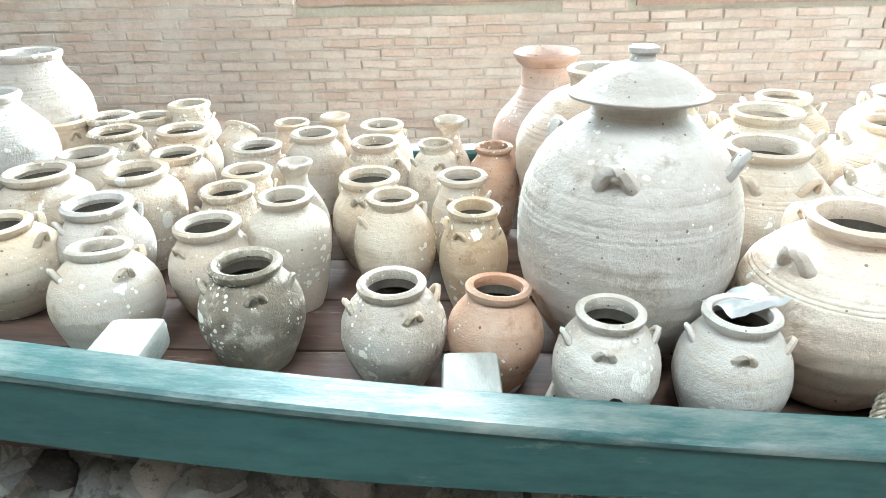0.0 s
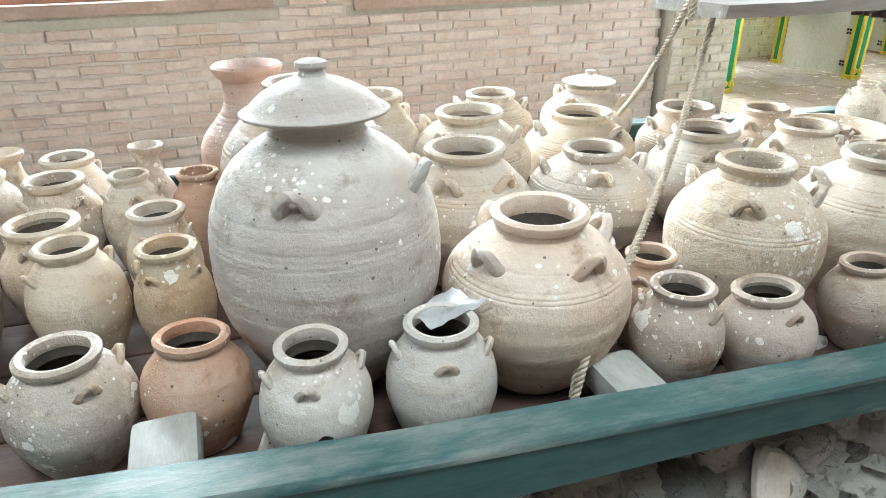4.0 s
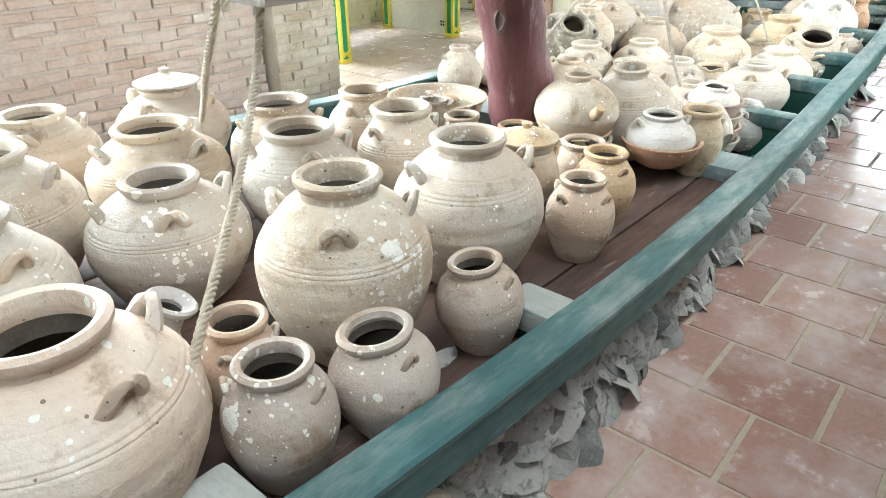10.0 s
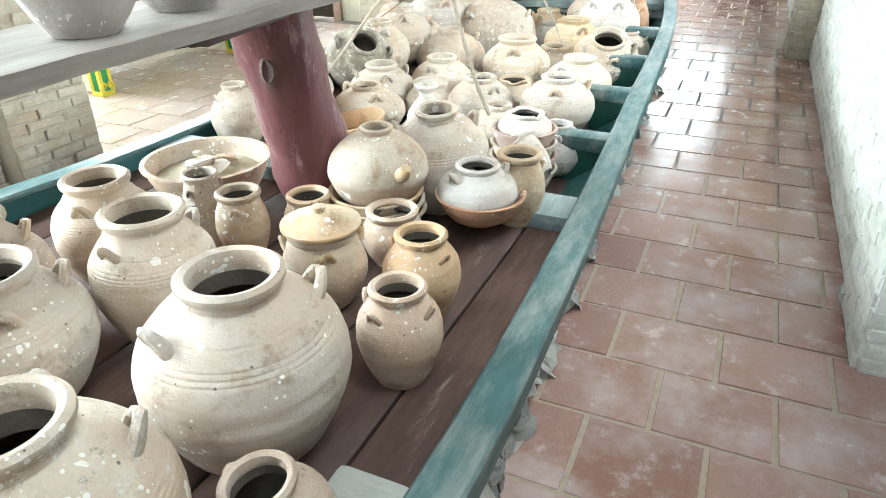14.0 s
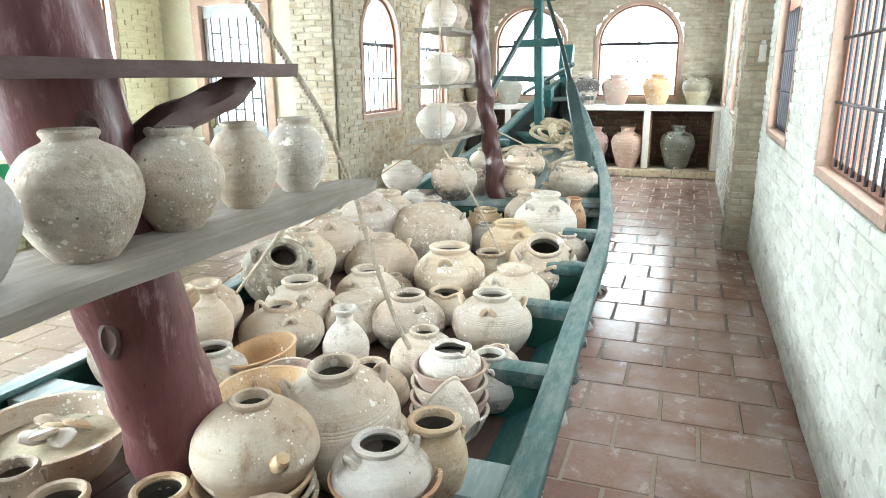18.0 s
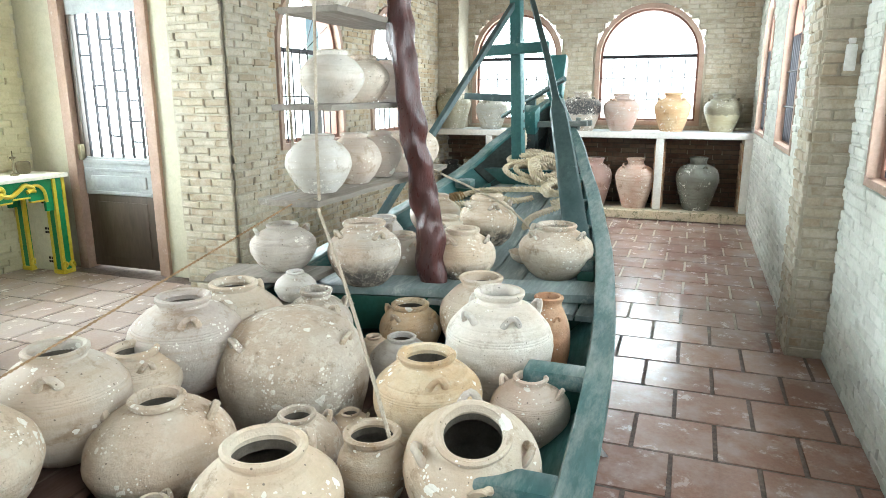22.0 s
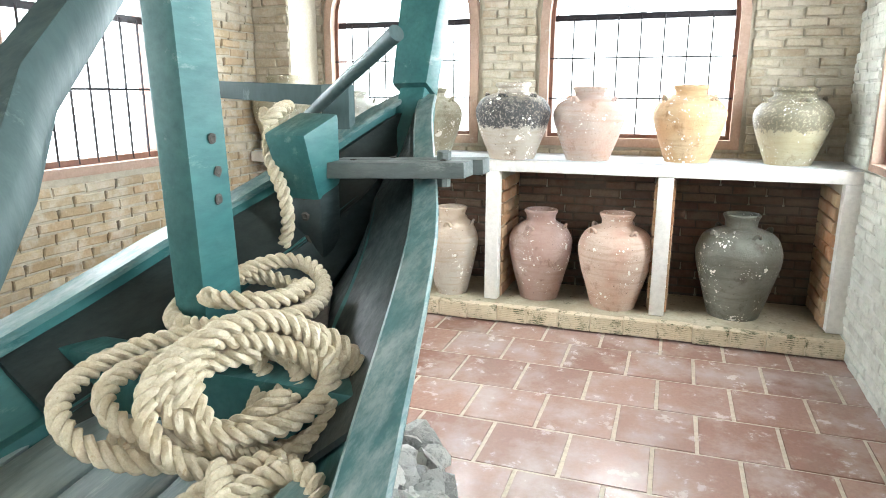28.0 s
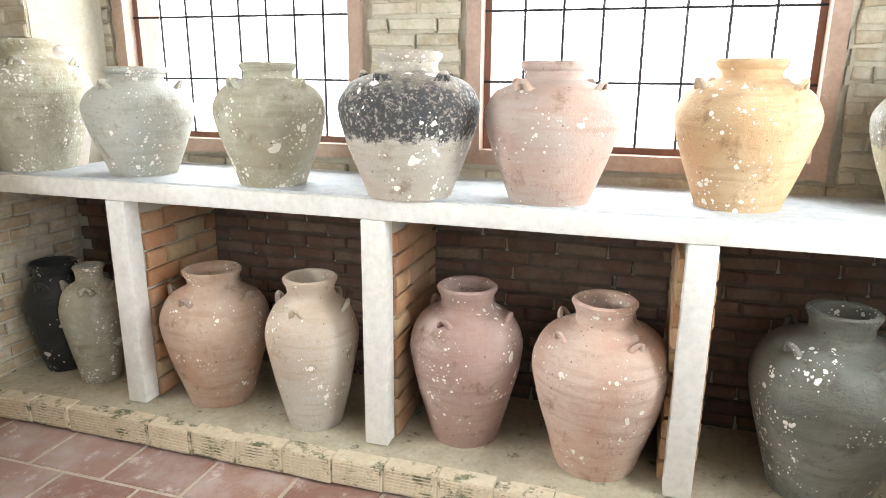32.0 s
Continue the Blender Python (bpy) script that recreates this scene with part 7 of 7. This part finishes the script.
def dbox(name, u0, u1, v0, v1, d0, d1, mat, label="", bevel=0.004):
    bm = bmesh.new()
    box(bm, d0, d1, (u0 - 4.71) * 1.286, (u1 - 4.71) * 1.286, v0, v1, bevel)
    return part(name, bm, mat, door, label)


for a, b in ((4.36, 4.43), (4.99, 5.06)):
    dbox("door_jamb", a, b, 0, 2.05, -0.03, 0.12, M_WOODPALE, "salmon painted jamb")
dbox("door_head", 4.36, 5.06, 2.05, 2.12, -0.03, 0.12, M_WOODPALE, "salmon painted head")
dbox("lower_panel", 4.44, 4.98, 0.02, 0.595, 0.03, 0.06, M_DOOR, "dark brown lower panel")
dbox("panel_mould", 4.52, 4.90, 0.10, 0.54, 0.022, 0.031, M_DOOR)
dbox("middle_rail", 4.44, 4.98, 0.595, 0.885, 0.02, 0.065, M_DOORGREY, "grey middle rail")
dbox("rail_mould", 4.50, 4.92, 0.655, 0.745, 0.008, 0.021, M_DOORGREY)
dbox("rail_mould", 4.46, 4.96, 0.775, 0.80, 0.006, 0.021, M_DOORGREY)
dbox("rail_mould", 4.46, 4.96, 0.835, 0.87, 0.004, 0.021, M_DOORGREY)
dbox("rail_mould", 4.46, 4.96, 0.60, 0.625, 0.006, 0.021, M_DOORGREY)
dbox("top_rail", 4.44, 4.98, 1.93, 2.04, 0.02, 0.065, M_DOORGREY)
for a, b in ((4.435, 4.475), (4.945, 4.985)):
    dbox("stile", a, b, 0.86, 1.93, 0.02, 0.065, M_DOOR)
for k in range(6):
    u = 4.50 + k * 0.082
    dbox("door_bar", u, u + 0.012, 0.86, 1.93, 0.03, 0.045, M_IRON, "", 0)
for k in range(12):
    u = 4.512 + (k % 5) * 0.082
    v = 1.0 + (k * 0.37) % 0.85
    dbox("cross_bar", u, u + 0.07, v, v + 0.012, 0.032, 0.042, M_IRON, "", 0)
dbox("door_handle", 4.95, 4.975, 0.86, 0.98, -0.02, 0.02, M_BRONZE, "small dull handle")


def altar(x0, x1, y0, y1, h, label):
    """An open-fronted altar table: closed ends, stepped green aprons, yellow scrolls and edged legs."""
    ob = thing("altar_table", (x0 + x1) / 2, (y0 + y1) / 2, 0, label, "altar table")
    w, d = (x1 - x0) / 2, (y1 - y0) / 2
    part("top", boxed(-w - 0.03, w + 0.03, -d - 0.03, d + 0.03, h - 0.03, h, 0.006), M_CLOTH, ob, "pale yellowish top")
    for sx in (-1, 1):
        for sy in (-1, 1):
            cx, cy = sx * (w - 0.045), sy * (d - 0.045)
            leg = part("leg", boxed(cx - 0.045, cx + 0.045, cy - 0.045, cy + 0.045, 0.0, h - 0.031, 0.008), M_LACQ, ob, "green lacquered leg")
            for ex in (-1, 1):
                for ey in (-1, 1):
                    part("yellow_edge", boxed(cx + ex * 0.038 - 0.013, cx + ex * 0.038 + 0.013, cy + ey * 0.038 - 0.013, cy + ey * 0.038 + 0.013, 0.03, h - 0.035, 0.004), M_YELLOW, leg, "yellow edge")
            bm = bmesh.new()
            for e in (-1, 1):
                tube(bm, smooth_path([(cx + e * 0.018, cy - 0.05, 0.02), (cx + e * 0.048, cy - 0.052, 0.05), (cx + e * 0.036, cy - 0.052, 0.09), (cx + e * 0.012, cy - 0.05, 0.075), (cx + e * 0.026, cy - 0.05, 0.055)], 4), 0.011, 7)
            part("foot_scroll", bm, M_YELLOW, leg, "yellow scroll at the foot")
            part("foot", boxed(cx - 0.055, cx + 0.055, cy - 0.055, cy + 0.055, 0, 0.035, 0.01), M_YELLOW, leg, "yellow carved foot")
        part("end_panel", boxed(sx * (w - 0.05) - 0.012, sx * (w - 0.05) + 0.012, -d + 0.09, d - 0.09, 0.012, h - 0.031, 0.003), M_CLOTH, ob, "cream end panel")
        # Solid dark squares carry the shade of pierced openwork.
        for v in (0.10, 0.33, 0.56):
            bm = bmesh.new()
            for a in (-1, 1):
                for b in (-1, 1):
                    box(bm, sx * (w - 0.064) - 0.0035, sx * (w - 0.064) + 0.0035, -d + 0.15 + a * 0.014 - 0.009, -d + 0.15 + a * 0.014 + 0.009, v * h / 0.77 + b * 0.014 - 0.009, v * h / 0.77 + b * 0.014 + 0.009)
            part("openwork", bm, M_IRON, ob, "dark squares in place of openwork holes")
    for sy in (-1, 1):
        # stepped apron, deepest at the legs and shallow at mid-span
        y, g = sy * (d - 0.02), w - 0.09
        steps = ((-1, -0.86, 0.24), (-0.86, -0.62, 0.15), (-0.62, -0.34, 0.115), (-0.34, 0.34, 0.135), (0.34, 0.62, 0.115), (0.62, 0.86, 0.15), (0.86, 1, 0.24))
        line = [(g, h - 0.0312), (-g, h - 0.0312)] + [(q * g, h - 0.031 - deep) for a, b, deep in steps for q in (a, b)]
        bm = bmesh.new()
        front, back = [bm.verts.new((u, y - 0.012, v)) for u, v in line], [bm.verts.new((u, y + 0.012, v)) for u, v in line]
        bm.faces.new(front)
        bm.faces.new(back[::-1])
        for k in range(len(line)):
            q = (k + 1) % len(line)
            bm.faces.new((front[k], back[k], back[q], front[q]))
        bmesh.ops.recalc_face_normals(bm, faces=bm.faces)
        part("apron", bm, M_LACQ, ob, "green stepped apron")
        for a, b, deep in steps[1:6]:
            part("yellow_edge", boxed(a * g, b * g, y - 0.016, y + 0.016, h - 0.043 - deep, h - 0.0305 - deep, 0.003), M_YELLOW, ob, "yellow edge under the apron")
        yy = sy * (d + 0.002)
        for c in (-0.80, 0.80):
            bm = bmesh.new()
            e, q = (-1 if c > 0 else 1), c * (w - 0.09)
            tube(bm, smooth_path([(q - e * 0.03, yy, h - 0.20), (q - e * 0.02, yy, h - 0.12), (q + e * 0.02, yy, h - 0.075), (q + e * 0.07, yy, h - 0.07), (q + e * 0.085, yy, h - 0.10), (q + e * 0.05, yy, h - 0.11)], 5), 0.012, 8)
            part("carving", bm, M_YELLOW, ob, "yellow corner scroll")
        for c in (-1, 1):
            bm = bmesh.new()
            tube(bm, smooth_path([(0, yy, h - 0.12), (c * 0.05, yy, h - 0.13), (c * 0.10, yy, h - 0.10), (c * 0.09, yy, h - 0.06), (c * 0.05, yy, h - 0.07), (c * 0.07, yy, h - 0.10), (c * 0.15, yy, h - 0.125), (c * 0.22, yy, h - 0.09), (c * 0.27, yy, h - 0.06), (c * 0.33, yy, h - 0.09), (c * 0.28, yy, h - 0.11)], 5), 0.017, 8)
            part("carving", bm, M_YELLOW, ob, "yellow scroll carving")
    return ob


altar(5.80, 6.97, 5.13, 5.56, 0.775, "green and yellow carved altar table beside the door")
altar(4.12, 5.60, 4.38, 5.30, 0.90, "large open altar table with cream ends and green-yellow legs")

# on the altars
def offering(name, x, y, z, prof, mat, label, category):
    bm = bmesh.new()
    lathe(bm, prof, 24, 0.01, x)
    ob = part(name, bm, mat)
    ob.matrix_basis = pose(x, y, z)
    return tagged(ob, label, category)


chest = thing("offering_chest", 5.05, 4.80, 0.90, "low green lacquered chest on the large altar", "chest")
part("body", boxed(-0.46, 0.46, -0.15, 0.15, 0.0, 0.15, 0.006), M_LACQ, chest)
part("lid", boxed(-0.475, 0.475, -0.165, 0.165, 0.151, 0.185, 0.006), M_LACQ, chest)
part("moulding", boxed(-0.44, 0.44, -0.158, -0.1505, 0.02, 0.05, 0.002), M_YELLOW, chest, "yellow moulding")
for x in (4.72, 4.84, 4.95):
    offering("incense_pot", x, 4.80, 1.086, [(0, 0), (0.04, 0), (0.055, 0.03), (0.05, 0.07), (0.035, 0.08), (0.045, 0.095), (0.03, 0.095), (0, 0.05)], M_BRONZE, "small dark bronze incense pot on the chest", "incense pot")
offering("white_vase", 4.72, 4.50, 0.90, [(0, 0), (0.03, 0), (0.04, 0.05), (0.03, 0.10), (0.013, 0.13), (0.013, 0.16), (0.022, 0.18), (0.012, 0.18), (0, 0.12)], M_PLASTIC, "small white porcelain vase on the altar", "vase")
offering("candlestick", 6.72, 5.30, 0.775, [(0, 0), (0.03, 0), (0.03, 0.01), (0.008, 0.02), (0.008, 0.12), (0.02, 0.125), (0.02, 0.135), (0.004, 0.14), (0.004, 0.18), (0, 0.18)], M_BRONZE, "thin bronze candlestick on the small altar", "candlestick")
offering("incense_pot", 6.84, 5.36, 0.775, [(0, 0), (0.04, 0), (0.05, 0.03), (0.05, 0.08), (0.04, 0.09), (0, 0.06)], M_BRONZE, "small dark incense pot on the small altar", "incense pot")

# broken stub of an old bracket under the lashed board
bm = bmesh.new()
beam(bm, (2.36, 1.52, 1.02), (2.02, 1.50, 1.012), 0.09, 0.05, 0.12, 0.04, (0, 0, 1), 0.0)
for k in range(6):
    y = 1.445 + 0.02 * k
    beam(bm, (2.03, y, 1.010), (1.985 - 0.02 * (k % 3), y + 0.004, 1.004), 0.016, 0.03, 0.006, 0.012, (0, 0, 1), 0.0)
tagged(part("bracket_stub", bm, M_BOARD_DARK), "splintered dark stub of a bracket under the board", "bracket")

# light switch box on the pilaster
sw = thing("switch_box", 6.972, 0.0, 1.45, "small white plastic box fixed on the pilaster", "switch box")
part("cover", boxed(-0.024, 0.0, -0.024, 0.024, 0.0, 0.12, 0.006), M_PLASTIC, sw)
part("lamp", boxed(-0.018, -0.002, -0.016, 0.016, 0.122, 0.15, 0.006), M_PLASTIC, sw)

# sheet in the mouth of a white jar
bm = bmesh.new()
for i in range(9):
    for j in range(9):
        bm.verts.new((i * 0.014 - 0.056, j * 0.011 - 0.044, 0.014 * noise.noise(Vector((i * 0.4, j * 0.4, 2))) + 0.002 * i))
bm.verts.ensure_lookup_table()
for i in range(8):
    for j in range(8):
        bm.faces.new([bm.verts[k] for k in (i * 9 + j, i * 9 + 9 + j, i * 9 + 10 + j, i * 9 + 1 + j)])
bmesh.ops.solidify(bm, geom=bm.faces[:], thickness=0.002)
ob = part("clear_sheet", bm, M_PAPER)
ob.matrix_basis = pose(0.49, 0.968, 0.652, -10, 5, 20)
tagged(ob, "crumpled clear plastic sheet lying in a jar's mouth", "plastic sheet")

# ---------------- shells under the boat ----------------
def shell_mesh(k):
    rng = random.Random(k)
    bm = bmesh.new()
    n, m = 11, 4
    rx, ry = rng.uniform(0.050, 0.082), rng.uniform(0.034, 0.052)
    grid = []
    for j in range(m + 1):
        row = []
        for i in range(n):
            a = 2 * math.pi * i / n
            q = j / m
            rr = q * (1 + 0.25 * noise.noise(Vector((math.cos(a) * 1.5, math.sin(a) * 1.5, k * 3.3))))
            row.append(bm.verts.new((rx * rr * math.cos(a), ry * rr * math.sin(a), 0.026 * (1 - q * q) + 0.012 * noise.noise(Vector((i * 1.3, j * 1.7, k)))))) if j else None
        grid.append(row)
    c = bm.verts.new((0, 0, 0.026))
    for i in range(n):
        bm.faces.new((c, grid[1][i], grid[1][(i + 1) % n]))
        for j in range(1, m):
            bm.faces.new((grid[j][i], grid[j + 1][i], grid[j + 1][(i + 1) % n], grid[j][(i + 1) % n]))
    bmesh.ops.solidify(bm, geom=bm.faces[:], thickness=0.012)
    return mesh_of("shell", bm, M_SHELL)


SHELLS = [shell_mesh(k) for k in range(12)]


def shell_bank(x0, x1, count, y_of, zmax, seed, depth=0.26):
    rng = random.Random(seed)
    verts, faces = [], []
    for i in range(count):
        x = rng.uniform(x0, x1)
        u = rng.random()
        y = y_of(x) + depth * u + rng.uniform(-0.03, 0.03)
        z = 0.012 + zmax * u * rng.uniform(0.5, 1.0)
        m = Matrix.Translation((x, y, z)) @ Matrix.Rotation(rng.uniform(-0.1, 1.5), 4, "X") @ Matrix.Rotation(rng.uniform(-0.9, 0.9), 4, "Y") @ Matrix.Rotation(rng.uniform(0, 6.3), 4, "Z") @ Matrix.Scale(rng.choice((0.7, 0.9, 1.1, 1.3, 1.55)), 4)
        me = SHELLS[rng.randrange(12)]
        b = len(verts)
        verts += [m @ v.co for v in me.vertices]
        faces += [[b + j for j in f.vertices] for f in me.polygons]
    me = bpy.data.meshes.new("shell_bank")
    me.from_pydata(verts, [], faces)
    me.materials.append(M_SHELL)
    me.polygons.foreach_set("use_smooth", [True] * len(me.polygons))
    me.set_sharp_from_angle(angle=radians(48))
    return tagged(new("shell_bank", me), "bank of grey oyster shells heaped along the hull", "shells", "", "stuff")


shell_bank(-1.6, 1.7, 900, lambda x: y_near(x) + 0.13, 0.37, 1, 0.07)
shell_bank(1.7, 2.6, 230, lambda x: y_near(x) + 0.13, 0.24, 2, 0.08)
shell_bank(2.6, 7.0, 240, lambda x: y_near(x) + 0.12, 0.08, 5, 0.1)
shell_bank(7.8, 9.3, 220, lambda x: y_near(x) + 0.0, 0.12, 3, 0.35)

# pale worn slab leaning among the shells
bm = bmesh.new()
rim = [(0.062 * math.cos(a) * (1 + 0.12 * math.sin(2 * a + 0.6)), 0.105 * math.sin(a) * (1 + 0.08 * math.cos(3 * a)), 0) for a in [2 * math.pi * i / 28 for i in range(28)]]
low = [bm.verts.new(p) for p in rim]
mid = [bm.verts.new((p[0], p[1], 0.014)) for p in rim]
high = [bm.verts.new((p[0] * 0.86, p[1] * 0.88, 0.024)) for p in rim]
for a, b in ((low, mid), (mid, high)):
    for i in range(28):
        bm.faces.new((a[i], a[(i + 1) % 28], b[(i + 1) % 28], b[i]))
bm.faces.new(high)
bm.faces.new(low[::-1])
slab = part("stone_slab", bm, M_SLAB)
slab.matrix_basis = pose(1.155, 0.800, 0.165, 64, 0, 10)
tagged(slab, "pale worn oval sherd leaning among the oyster shells", "sherd")

# floor tiles in half bond
bm = bmesh.new()
box(bm, -0.5, 0.5, -0.5, 0.5, -0.01, 0.0)
bmesh.ops.bevel(bm, geom=[e for e in bm.edges if e.verts[0].co.z > -0.001 and e.verts[1].co.z > -0.001], offset=0.012, segments=1, affect="EDGES")
tile_mesh = mesh_of("floor_tile", bm, M_TILE, False)
floor_ob = bpy.data.objects["floor"]


def row_x(k):
    return float(np.interp(k, [-26, 0, 9, 14, 27, 31], [-5.2, 2.37, 4.80, 6.33, 10.58, 11.9]))


spots = []
for i in range(-22, 30):
    x0, x1 = row_x(i), row_x(i + 1)
    for j in range(-9, 30):
        y = (0.49 if i % 2 == 0 else 0.65) + 0.31 * (j + 0.5)
        x = (x0 + x1) / 2
        if -4.3 < x < 11.3 and -2.2 < y < 9.1 and not (y > 3.65 and (x > 7.1 or x < -1)) and not (y < -0.35 and x > 3):
            spots.append((x, y, x1 - x0 - 0.009))
spots.sort(key=lambda p: (max(0, abs(p[1] - 0.5) - 0.5)) * 3 + abs(p[0] - 6.0) * 0.5)
field = {"tile_field": ([], [], M_TILE), "dusty_tile_field": ([], [], M_TILE_GLARE)}
rng = random.Random(9)
for k, (x, y, w) in enumerate(spots):
    # Hall tiles take the copy paled for glare.
    verts, faces, _ = field["dusty_tile_field" if y > 2.6 and x < 7 else "tile_field"]
    m = pose(x, y, rng.uniform(-0.0012, 0.0012), rng.uniform(-0.15, 0.15), rng.uniform(-0.15, 0.15), rng.uniform(-0.5, 0.5)) @ Matrix.Diagonal((w, 0.299, 1, 1))
    if k < 300:
        o = new("floor_tile", tile_mesh)
        o.parent = floor_ob
        o.matrix_basis = m
    else:
        q = len(verts)
        verts += [m @ v.co for v in tile_mesh.vertices]
        faces += [[q + j for j in f.vertices] for f in tile_mesh.polygons]
for nm, (verts, faces, mt) in field.items():
    me = bpy.data.meshes.new(nm)
    me.from_pydata(verts, [], faces)
    me.materials.append(mt)
    o = new(nm, me)
    o.parent = floor_ob
    tagged(o, "", "", "", "stuff")

for job in BRICK_JOBS:
    lay_bricks(*job)
